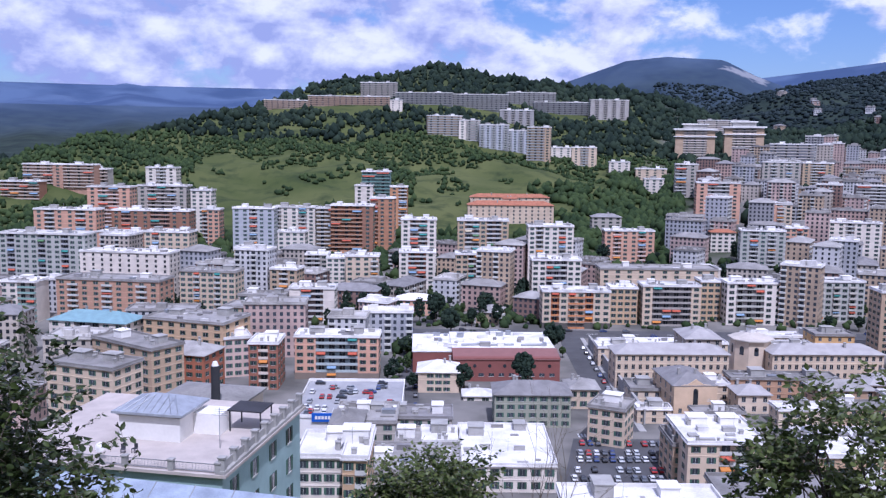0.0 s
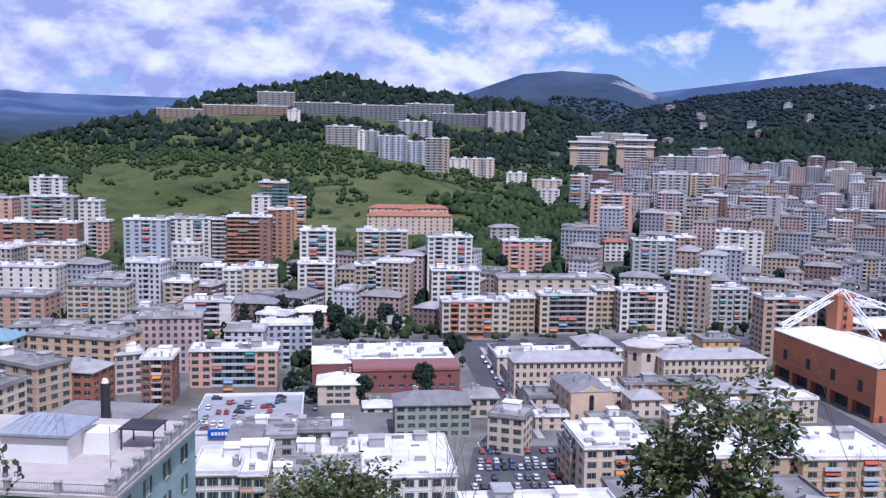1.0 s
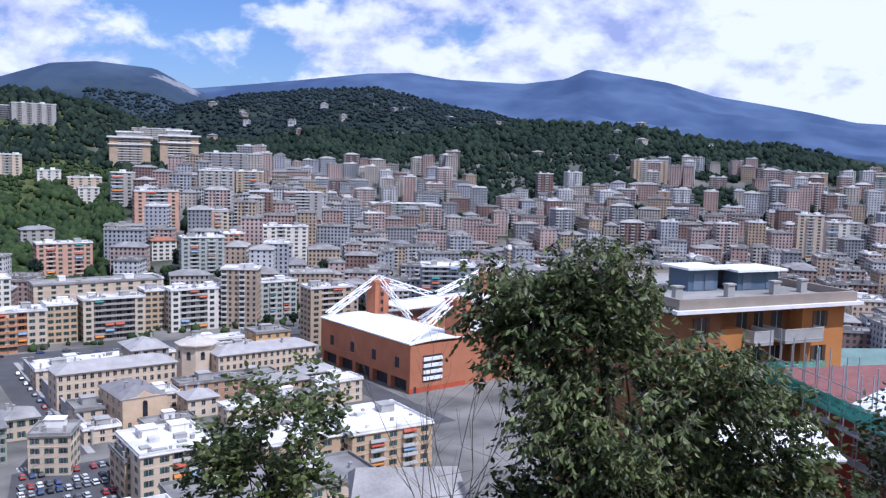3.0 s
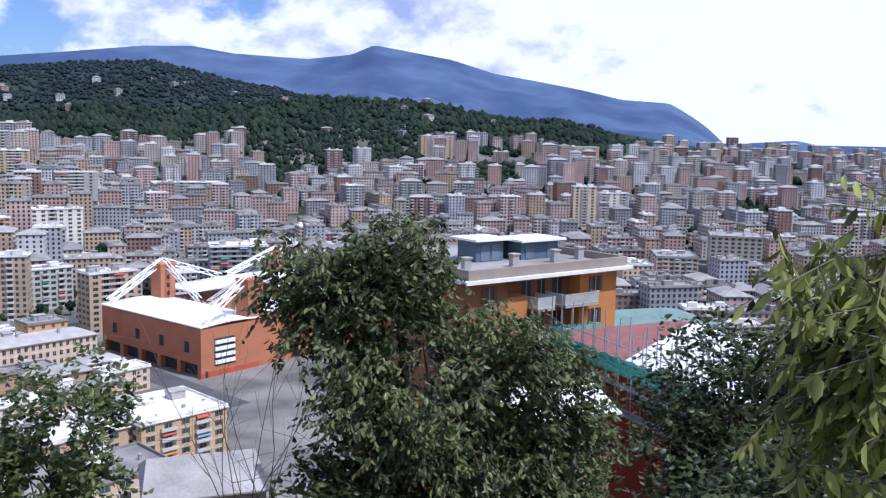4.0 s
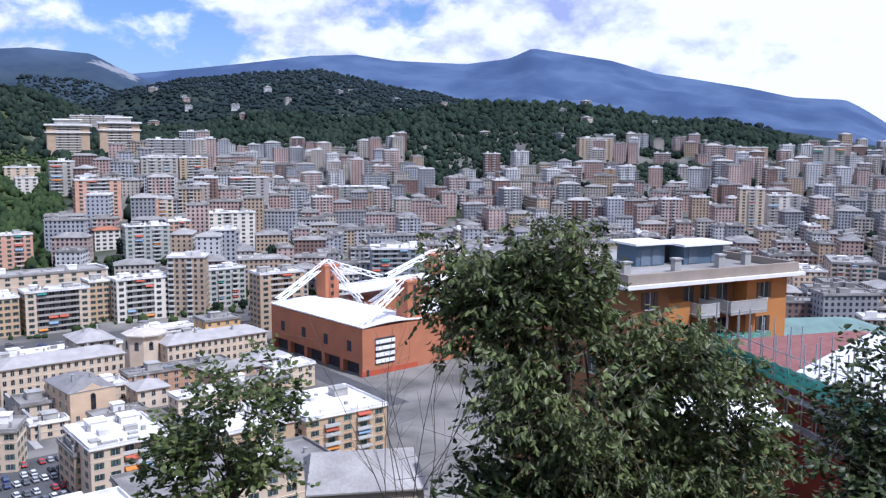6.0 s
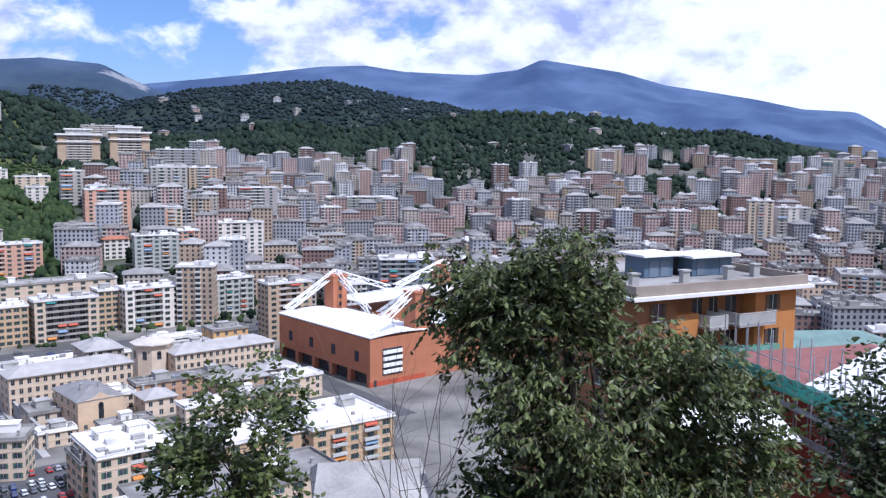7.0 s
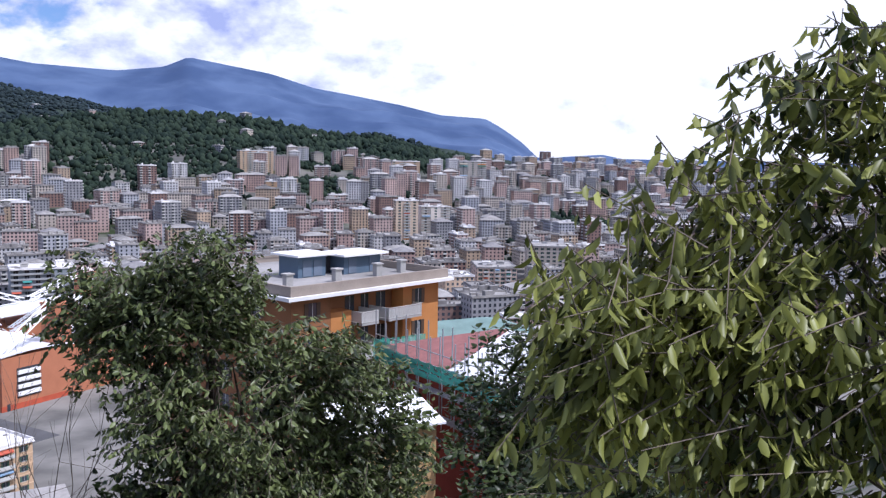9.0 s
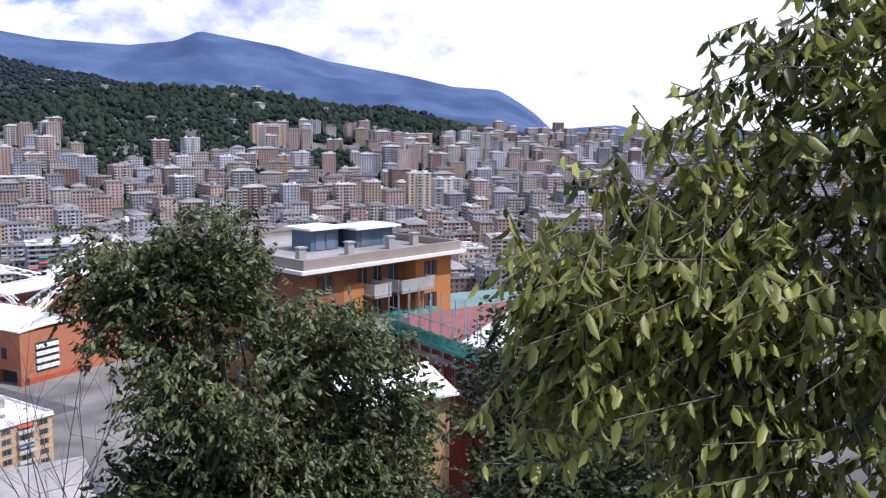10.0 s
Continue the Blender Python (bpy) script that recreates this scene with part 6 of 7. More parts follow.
def terrace_house():
    """Pale green house whose flat roof carries a white hut, pillars and railings."""
    m = pose(-20.1, 79.5, 69, 0, 0, -10.4)
    b = thing("terrace_house", m, "pale green house with a paved roof terrace and white pillars", "house")
    W, D = 24.0, 21.6
    teal = material("pale_green_render", (0.36, 0.50, 0.50), 0.85, dirt=0.25, size=0.35)
    bm = bmesh.new()
    box(bm, -W, 0.3, -24, 0, D, -0.35)
    part("wall", bm, teal, b)
    bm = bmesh.new()
    box(bm, -W - 0.5, -0.2, -0.35, 0.55, D + 0.5, -0.05)
    box(bm, -W, 0.3, -0.05, 0, D, 0.0)
    part("terrace_slab", bm, material("terrace_paving", (0.52, 0.46, 0.42), 0.9, dirt=0.25, size=0.5), b)
    bm = bmesh.new()
    box(bm, -0.05, -0.1, -0.05, 0.45, D + 0.3, 0.28)
    part("kerb", bm, M_CONC, b)
    for i in range(9):
        y = 0.3 + i * 2.63
        bm = bmesh.new()
        box(bm, -0.25, y - 0.28, 0.28, 0.33, y + 0.28, 1.45)
        box(bm, -0.33, y - 0.36, 1.45, 0.41, y + 0.36, 1.6)
        part("pillar", bm, M_CONC, b)
        if i < 8:
            bm = bmesh.new()
            box(bm, -0.02, y + 0.28, 0.28, 0.1, y + 2.35, 1.05)
            part("parapet", bm, M_CONC, b)
    for i in range(6):
        x = -W + 0.3 + i * (W - 0.6) / 5
        bm = bmesh.new()
        box(bm, x - 0.25, -0.05, 0, x + 0.25, 0.45, 0.95)
        box(bm, x - 0.32, -0.12, 0.95, x + 0.32, 0.52, 1.08)
        part("pillar", bm, M_CONC, b)
        if i < 5:
            bm = bmesh.new()
            rail_panel(bm, x + 0.25, x + (W - 0.6) / 5 - 0.25, 0.2, 0.08, 0.85)
            part("railing", bm, M_METAL, b)
    # white hut with a metal roof
    h = bmesh.new()
    box(h, -14.3, 7.2, 0, -7.6, 12.5, 2.5)
    box(h, -7.6, 10.2, 0, -4.6, 13.0, 2.2)
    part("hut", h, M_WHITE, b)
    bm = bmesh.new()
    hip(bm, -14.3, 7.2, -7.6, 12.5, 2.75, 1.25, 0.55)
    roof = part("hut_roof", bm, material("zinc_sheet", (0.42, 0.45, 0.5), 0.45, metal=0.3, dirt=0.3, size=1.2), b)
    bm = bmesh.new()
    box(bm, -14.45, 7.05, 2.5, -7.45, 12.65, 2.74)
    part("hut_cornice", bm, M_CONC, b)
    for i in range(10):
        bm = bmesh.new()
        x = -14.4 + i * 0.76
        rod(bm, (x, 6.75, 3.05), (x + (0.0 if 2 < i < 8 else 1.6 * (1 if i < 3 else -1)), 9.5, 4.2), 0.035, n=4)
        part("seam", bm, M_METAL, roof)
    bm = bmesh.new()
    box(bm, -7.62, 11.0, 0, -7.5, 12.0, 2.0)
    part("hut_door", bm, M_DARK, b)
    bm = bmesh.new()
    box(bm, -4.4, 11.5, 2.2, -0.6, 15.0, 2.35)
    for x, y in ((-4.2, 11.7), (-0.8, 11.7), (-4.2, 14.8), (-0.8, 14.8)):
        box(bm, x - 0.06, y - 0.06, 0, x + 0.06, y + 0.06, 2.2)
    part("pergola", bm, M_DARK, b)
    for i, (zz, n) in enumerate(((-3.4, 4), (-6.8, 4), (-10.2, 4))):
        for k in range(n):
            y = 3 + k * 5
            part("window", window_mesh(1.1, 1.7, 1), None, b, at=pose(0, y, zz + 0.3, 0, 0, 90))
    bm = bmesh.new()
    rod(bm, (-3.0, 6.5, 0), (-3.0, 6.5, 4.2), 0.04, n=5)
    for k in range(4):
        rod(bm, (-3.8 + k * 0.1, 6.5, 3.4 + k * 0.2), (-2.2 - k * 0.1, 6.5, 3.4 + k * 0.2), 0.025, n=4)
    part("aerial", bm, M_METAL, b)
    TAKEN.append((-30, 95, 25))
    # loose things on the terrace
    for x, y, a in ((-11.6, 3.2, 20), (-10.6, 3.6, -15)):
        c = thing("garden_chair", m @ pose(x, y, 0, 0, 0, a), "dark plastic garden chair on the roof terrace", "chair", "terrace chairs")
        bm = bmesh.new()
        box(bm, -0.22, -0.22, 0.4, 0.22, 0.22, 0.45)
        part("seat", bm, M_DARK, c)
        bm = bmesh.new()
        box(bm, -0.22, 0.2, 0.45, 0.22, 0.25, 0.9)
        part("backrest", bm, M_DARK, c)
        for lx in (-0.19, 0.19):
            for ly in (-0.19, 0.19):
                bm = bmesh.new()
                box(bm, lx - 0.02, ly - 0.02, 0, lx + 0.02, ly + 0.02, 0.4)
                part("leg", bm, M_DARK, c)
    d = thing("satellite_dish", m @ pose(-12.8, 1.2, 0), "white satellite dish on a short post", "dish")
    bm = bmesh.new()
    rod(bm, (0, 0, 0), (0, 0, 1.1), 0.04, n=6)
    part("post", bm, M_METAL, d)
    bm = bmesh.new()
    bmesh.ops.create_cone(bm, segments=20, radius1=0.5, radius2=0.12, depth=0.14, cap_ends=True, matrix=pose(0, -0.12, 1.25, 70))
    part("dish_bowl", bm, M_WHITE, d)


terrace_house()


def flue():
    x, y = polar(-14.4, 125)
    f = thing("flue", pose(x, y, 0), "tall sooty black boiler flue with a pale cap", "flue")
    bm = bmesh.new()
    rod(bm, (0, 0, 18), (0, 0, 68.4), 0.66, 0.62, 14)
    part("pipe", bm, material("sooty_metal", (0.05, 0.05, 0.055), 0.7), f)
    bm = bmesh.new()
    rod(bm, (0, 0, 68.4), (0, 0, 69.0), 0.5, 0.3, 12)
    part("cap", bm, M_WHITE, f)
    low = thing("house", pose(x - 3, y + 1.5, 0, 0, 0, -12), "house with a dark sheet roof under the flue", "house")
    bm = bmesh.new()
    box(bm, -6, 0, 10, 6, 9, 62.5)
    part("wall", bm, paint(0.6, 0.56, 0.5), low)
    bm = bmesh.new()
    hip(bm, -6, 0, 6, 9, 62.5, 1.2, 0.5)
    part("roof", bm, M_ROOF_GREY, low)


flue()


def blue_roof_shed():
    b = thing("shed", pose(-14, 49.6, 0, 0, 0, -10), "low shed with a pale blue-grey sheet roof", "shed")
    bm = bmesh.new()
    box(bm, -8, -7, 60, 8, 3, 77.6)
    part("wall", bm, M_CONC, b)
    bm = bmesh.new()
    v = [bm.verts.new(p) for p in ((-8.6, -7.5, 76.6), (8.6, -7.5, 76.1), (8.6, 0, 79.7), (-8.6, 0, 80.2), (8.6, 3.5, 77.8), (-8.6, 3.5, 78.3))]
    lo = [bm.verts.new((p.co.x, p.co.y, p.co.z - 0.2)) for p in v]
    bm.faces.new((v[0], v[1], v[2], v[3]))
    bm.faces.new((v[3], v[2], v[4], v[5]))
    bm.faces.new((lo[3], lo[2], lo[1], lo[0]))
    bm.faces.new((lo[5], lo[4], lo[2], lo[3]))
    for i, j in ((0, 1), (1, 2), (2, 4), (4, 5), (5, 3), (3, 0)):
        bm.faces.new((v[i], lo[i], lo[j], v[j]))
    r = part("roof", bm, material("blue_grey_sheet", (0.36, 0.42, 0.52), 0.7, dirt=0.45, size=0.8), b)
    for i in range(7):
        bm = bmesh.new()
        x = -7.2 + i * 2.4
        z0 = 76.35 - 0.029 * x
        rod(bm, (x, -7.4, z0 + 0.02), (x, 0, z0 + 3.62), 0.04, n=4)
        part("roof_seam", bm, M_METAL, r)


blue_roof_shed()


def orange_house():
    """Tall orange apartment house on the slope: deep white eaves, balconies, a blue-grey roof pavilion."""
    b = thing("apartment_house", pose(61.1, 51.4, 0.45, 0, 0, -11), "orange apartment house, brown where shaded, with deep white eaves", "building")
    W, D, R = 19.5, 20.0, 86.6
    # shade under the eaves and in the recess is put into this brown
    brown = material("shaded_brown_render", (0.30, 0.135, 0.06), 0.9, dirt=0.25, size=0.4)
    bm = bmesh.new()
    box(bm, 0, 1.6, 40, W, D, R)
    part("wall", bm, brown, b)
    for x0, x1, m in ((0, 4.6, brown), (14.2, W, M_ORANGE)):
        bm = bmesh.new()
        box(bm, x0, 0, 40, x1, 1.597, R)
        part("wing_wall", bm, m, b)
    for f in range(5):
        z = R - 3.3 * (f + 1) + 0.3
        bm = bmesh.new()
        box(bm, 4.6, -0.02, z - 1.5, 7.2, 1.6, z + 1.2)
        part("orange_panel", bm, M_ORANGE, b)
        for x0, x1 in ((7.4, 9.6), (11.0, 15.6)):
            g = bmesh.new()
            box(g, x0, -1.3, z - 0.22, x1, 1.6, z)
            k = part("balcony", g, M_CONC, b)
            g = bmesh.new()
            rail_panel(g, x0, x1, -1.26, z + 0.05, z + 1.1, step=0.11)
            box(g, x0 + 0.05, -1.24, z + 0.1, x1 - 0.05, -1.22, z + 0.98)
            part("railing", g, M_FRAME, k)
            for xe in (x0, x1):
                g = bmesh.new()
                box(g, xe - 0.03, -1.26, z + 0.05, xe + 0.03, 1.55, z + 1.1)
                part("side_panel", g, M_FRAME, k)
        for x, ww in ((8.4, 1.2), (10.4, 1.0), (12.6, 1.3)):
            part("window", window_mesh(ww, 2.2, 0), None, b, at=pose(x, 1.6, z + 0.05))
        part("window", window_mesh(1.0, 1.5, 2), None, b, at=pose(16.4, 0, z + 0.9))
        part("window", window_mesh(1.0, 1.5, 2), None, b, at=pose(2.4, 0, z + 0.9))
        for y in (5, 10, 15):
            part("window", window_mesh(1.1, 1.6, 2), None, b, at=pose(0, y, z + 0.8, 0, 0, -90))
    bm = bmesh.new()
    box(bm, -1.3, -1.3, R, W + 1.0, D + 1, R + 0.32)
    part("eave_slab", bm, material("white_fascia", (0.8, 0.79, 0.77), 0.6, dirt=0.15), b)
    bm = bmesh.new()
    for x0, y0, x1, y1 in ((-0.8, -0.9, W + 0.5, -0.6), (-0.8, -0.6, -0.5, D), (W + 0.2, -0.6, W + 0.5, D), (-0.8, D, W + 0.5, D + 0.3)):
        box(bm, x0, y0, R + 0.32, x1, y1, R + 1.25)
    part("parapet", bm, material("beige_parapet", (0.34, 0.29, 0.245), 0.9, dirt=0.3, size=0.4), b)
    bm = bmesh.new()
    box(bm, -0.5, -0.6, R + 0.32, W + 0.2, D, R + 0.5)
    part("roof_deck", bm, M_ROOF_GREY, b)
    blue = material("blue_grey_cladding", (0.10, 0.15, 0.21), 0.6, dirt=0.2)
    for x0, x1, y0, y1, zt in ((6.6, 10.2, 7.2, 10.2, 2.65), (12.0, 17.2, 6.4, 9.6, 2.4)):
        bm = bmesh.new()
        box(bm, x0, y0, R + 0.5, x1, y1, R + zt)
        p = part("roof_pavilion", bm, blue, b)
        bm = bmesh.new()
        box(bm, x0 - 0.6, y0 - 0.7, R + zt, x1 + 0.6, y1 + 0.6, R + zt + 0.22)
        part("pavilion_roof", bm, M_STEEL, p)
        for k in range(2):
            bm = bmesh.new()
            xx = x0 + 0.6 + k * (x1 - x0 - 2.2)
            box(bm, xx, y0 - 0.06, R + 0.6, xx + 1.1, y0 + 0.05, R + 2.2)
            part("glazed_door", bm, material("pale_glass", (0.16, 0.20, 0.26), 0.15, bump=0), p)
    bm = bmesh.new()
    box(bm, 10.2, 8.5, R + 0.5, 12.0, 11, R + 2.2)
    part("link", bm, M_DARK, b)
    for x, y in ((2, 3), (3, 14), (18, 4), (14, 3.5), (8, 3)):
        bm = bmesh.new()
        box(bm, x - 0.4, y - 0.3, R + 0.5, x + 0.4, y + 0.3, R + 1.7)
        box(bm, x - 0.5, y - 0.4, R + 1.7, x + 0.5, y + 0.4, R + 1.85)
        part("chimney", bm, M_CONC, b)
    bm = bmesh.new()
    rail_panel(bm, 0.3, W - 0.3, D - 0.2, R + 1.25, R + 2.0, step=0.5)
    part("roof_railing", bm, M_METAL, b)
    # lower wing behind with white roofs
    c = thing("rear_wing", pose(72, 69, 0, 0, 0, -11), "rear wing with white flat roof and skylights", "building")
    bm = bmesh.new()
    box(bm, 3, 0, 40, 22, 14, 84.2)
    part("wall", bm, M_ORANGE, c)
    bm = bmesh.new()
    box(bm, 2.5, -0.5, 84.2, 22.5, 14.5, 84.6)
    part("roof", bm, M_ROOF_PALE, c)


orange_house()


def red_house():
    """Dark red house under repair: maroon roof, scaffold with green netting, white sheeting."""
    m = pose(61.5, 31.3, 5.2, 0, 0, -24.1)
    b = thing("house", m, "dark red house under repair with a maroon roof", "house")
    bm = bmesh.new()
    box(bm, 0.6, -12, 45, 15, 16.2, 76.6)
    part("wall", bm, material("deep_red_render", (0.26, 0.05, 0.03), 0.9, dirt=0.25, size=0.4), b)
    bm = bmesh.new()
    hip(bm, 0.6, -12, 15, 16.2, 76.7, 2.2, 0.9)
    part("roof", bm, material("maroon_tiles", (0.30, 0.13, 0.12), 0.85, dirt=0.3, size=1.5), b)
    bm = bmesh.new()
    v = [bm.verts.new(p) for p in ((-0.4, -12.8, 77.1), (-0.4, 5.5, 77.1), (7.8, 7.5, 79.35), (7.8, -5.0, 79.35), (16.0, 7.5, 77.1), (16.0, -12.8, 77.1))]
    lo = [bm.verts.new((p.co.x, p.co.y, p.co.z - 0.25)) for p in v]
    bm.faces.new((v[0], v[3], v[2], v[1]))
    bm.faces.new((v[3], v[5], v[4], v[2]))
    bm.faces.new((v[0], v[5], v[3]))
    for i, j in ((0, 1), (1, 2), (2, 4), (4, 5), (5, 0)):
        bm.faces.new((v[i], v[j], lo[j], lo[i]))
    part("roof_sheeting", bm, material("white_tarpaulin", (0.78, 0.79, 0.82), 0.5, dirt=0.2, size=1.2, bump=0.6), b, "white tarpaulin over the roof")
    s = thing("scaffold", m, "steel scaffold with green safety netting", "scaffold")
    for i in range(13):
        y = -5 + i * 1.78
        for x in (-0.9, 0.1):
            bm = bmesh.new()
            rod(bm, (x, y, 72.0), (x, y, 79.6 if i % 2 else 80.6), 0.06, n=6)
            part("pole", bm, M_METAL, s)
    for z in (73.2, 75.0, 76.2, 77.2, 78.3):
        bm = bmesh.new()
        rod(bm, (-0.9, -5.2, z), (-0.9, 16.4, z), 0.05, n=6)
        part("rail", bm, M_METAL, s)
    for z in (72.6, 74.8):
        bm = bmesh.new()
        box(bm, -0.85, -5, z, 0.1, 16.4, z + 0.08)
        part("board_deck", bm, M_CONC, s)
    net = bpy.data.materials.new("green_netting")
    net.use_nodes = True
    nt = net.node_tree
    p = nt.nodes["Principled BSDF"]
    p.inputs["Base Color"].default_value = (0.03, 0.32, 0.24, 1)
    p.inputs["Roughness"].default_value = 0.7
    wv = nt.nodes.new("ShaderNodeTexNoise")
    wv.inputs["Scale"].default_value = 2.5
    rr = nt.nodes.new("ShaderNodeMapRange")
    rr.inputs["To Min"].default_value, rr.inputs["To Max"].default_value = 0.35, 0.95
    nt.links.new(wv.outputs["Fac"], rr.inputs["Value"])
    nt.links.new(rr.outputs[0], p.inputs["Alpha"])
    for i in range(12):
        bm = bmesh.new()
        y0 = -5 + i * 1.78
        zt = 77.4 + (0.5 if i > 9 else 0.0)
        grid = [[bm.verts.new((-0.98 - 0.08 * math.sin(k * 1.9 + i) * (1 - abs(q - 1.5) / 3), y0 + q * 0.59, 75.9 + (zt - 75.9) * k / 4 - 0.15 * math.sin(q * 1.1) * (k == 4))) for q in range(4)] for k in range(5)]
        for k in range(4):
            for q in range(3):
                bm.faces.new((grid[k][q], grid[k][q + 1], grid[k + 1][q + 1], grid[k + 1][q]))
        part("netting", bm, net, s)
    # net on the gable end
    bm = bmesh.new()
    for q in range(6):
        y = 16.8 + 0.15 * math.sin(q * 1.7)
        v = [bm.verts.new((q * 1.0 - 0.9, y, 75)), bm.verts.new((q * 1.0 + 0.1, y + 0.1, 75)), bm.verts.new((q * 1.0 + 0.1, y + 0.1, 77.6)), bm.verts.new((q * 1.0 - 0.9, y, 77.7))]
        bm.faces.new(v)
    part("netting", bm, net, s)
    g = thing("greenhouse_roof", pose(110, 62, 0, 0, 0, -30), "low green-roofed hall beyond the scaffold", "hall")
    bm = bmesh.new()
    box(bm, -10, -6, 40, 10, 6, 75)
    part("wall", bm, M_CONC, g)
    bm = bmesh.new()
    hip(bm, -10, -6, 10, 6, 75, 1.6, 0.6)
    part("roof", bm, material("verdigris_roof", (0.17, 0.26, 0.24), 0.7, dirt=0.3, size=0.5), g)


red_house()


def small_sheds():
    b = thing("lean_to", pose(56.0, 37.2, 0.9, 0, 0, -30), "ochre outbuilding with a white sheet roof", "shed")
    bm = bmesh.new()
    box(bm, -4, 0, 50, 4, 4.4, 78.4)
    part("wall", bm, paint(0.55, 0.4, 0.2), b)
    bm = bmesh.new()
    v = [bm.verts.new(p) for p in ((-4.5, -0.7, 78.3), (4.5, -0.7, 78.3), (4.5, 4.8, 79.6), (-4.5, 4.8, 79.6))]
    lo = [bm.verts.new((p.co.x, p.co.y, p.co.z - 0.15)) for p in v]
    bm.faces.new(v)
    bm.faces.new(lo[::-1])
    for i in range(4):
        bm.faces.new((v[i], lo[i], lo[(i + 1) % 4], v[(i + 1) % 4]))
    r = part("roof", bm, M_STEEL, b)
    for i in range(9):
        bm = bmesh.new()
        x = -4.2 + i * 1.05
        rod(bm, (x, -0.7, 78.33), (x, 4.8, 79.63), 0.05, n=4)
        part("rib", bm, M_STEEL, r)
    b = thing("gabled_house", pose(66, 101, -4.5, 0, 0, -28), "house with a worn grey gabled roof", "house")
    bm = bmesh.new()
    box(bm, -8, 0, 10, 8, 14, 55.5)
    part("wall", bm, paint(0.5, 0.46, 0.4), b)
    bm = bmesh.new()
    hip(bm, -8, 0, 8, 14, 55.5, 3.4, 0.5, ridge=1.0)
    part("roof", bm, M_ROOF_GREY, b)


small_sheds()


# ---- trees by the camera ----
# M_LEAF_DARK, M_LEAF_YEL: lit tips and shaded insides are put into the colours
M_LEAF_DARK = leaf_material("glossy_dark_leaves", (0.014, 0.024, 0.007), (0.155, 0.190, 0.066), 0.22, 1.3)
M_LEAF_MID = leaf_material("green_leaves", (0.034, 0.056, 0.014), (0.125, 0.155, 0.045), 0.28, 0.9)
M_LEAF_YEL = leaf_material("yellow_green_leaves", (0.020, 0.032, 0.007), (0.34, 0.36, 0.085), 0.32, 2.6)
M_LEAF_BUSH = leaf_material("bush_leaves", (0.014, 0.024, 0.007), (0.062, 0.088, 0.024), 0.2, 0.8)
M_TWIG = material("grey_twig", (0.16, 0.13, 0.10), 0.9, dirt=0.3, size=20)
LEAF_UV = np.array([(0, 0, 0), (0.28, 0.40, 0.05), (0.66, 0.34, 0.0), (1, 0, -0.22), (0.66, -0.34, 0.0), (0.28, -0.40, 0.05), (0.28, 0, -0.03), (0.66, 0, -0.09)])
LEAF_F = ((0, 6, 1), (0, 5, 6), (1, 6, 7, 2), (6, 5, 4, 7), (2, 7, 3), (7, 4, 3))


def leaf_block(P, A, S, L, Wd):
    """Vertices of leaves at P, along A, across S."""
    N = np.cross(A, S)
    u, v, h = LEAF_UV[:, 0], LEAF_UV[:, 1], LEAF_UV[:, 2]
    return P[:, None] + A[:, None] * (u[None, :, None] * L[:, None, None]) + S[:, None] * (v[None, :, None] * Wd[:, None, None]) + N[:, None] * (h[None, :, None] * L[:, None, None])


def leaves_mesh(name, V, mat):
    n = len(V)
    fs = []
    for i in range(n):
        o = i * 8
        fs.extend([[o + k for k in f] for f in LEAF_F])
    me = bpy.data.meshes.new(name)
    me.from_pydata(V.reshape(-1, 3).tolist(), [], fs)
    me.polygons.foreach_set("use_smooth", np.ones(len(fs), bool))
    me.materials.append(mat)
    return me


def unit(v):
    return v / (np.linalg.norm(v, axis=-1, keepdims=True) + 1e-9)


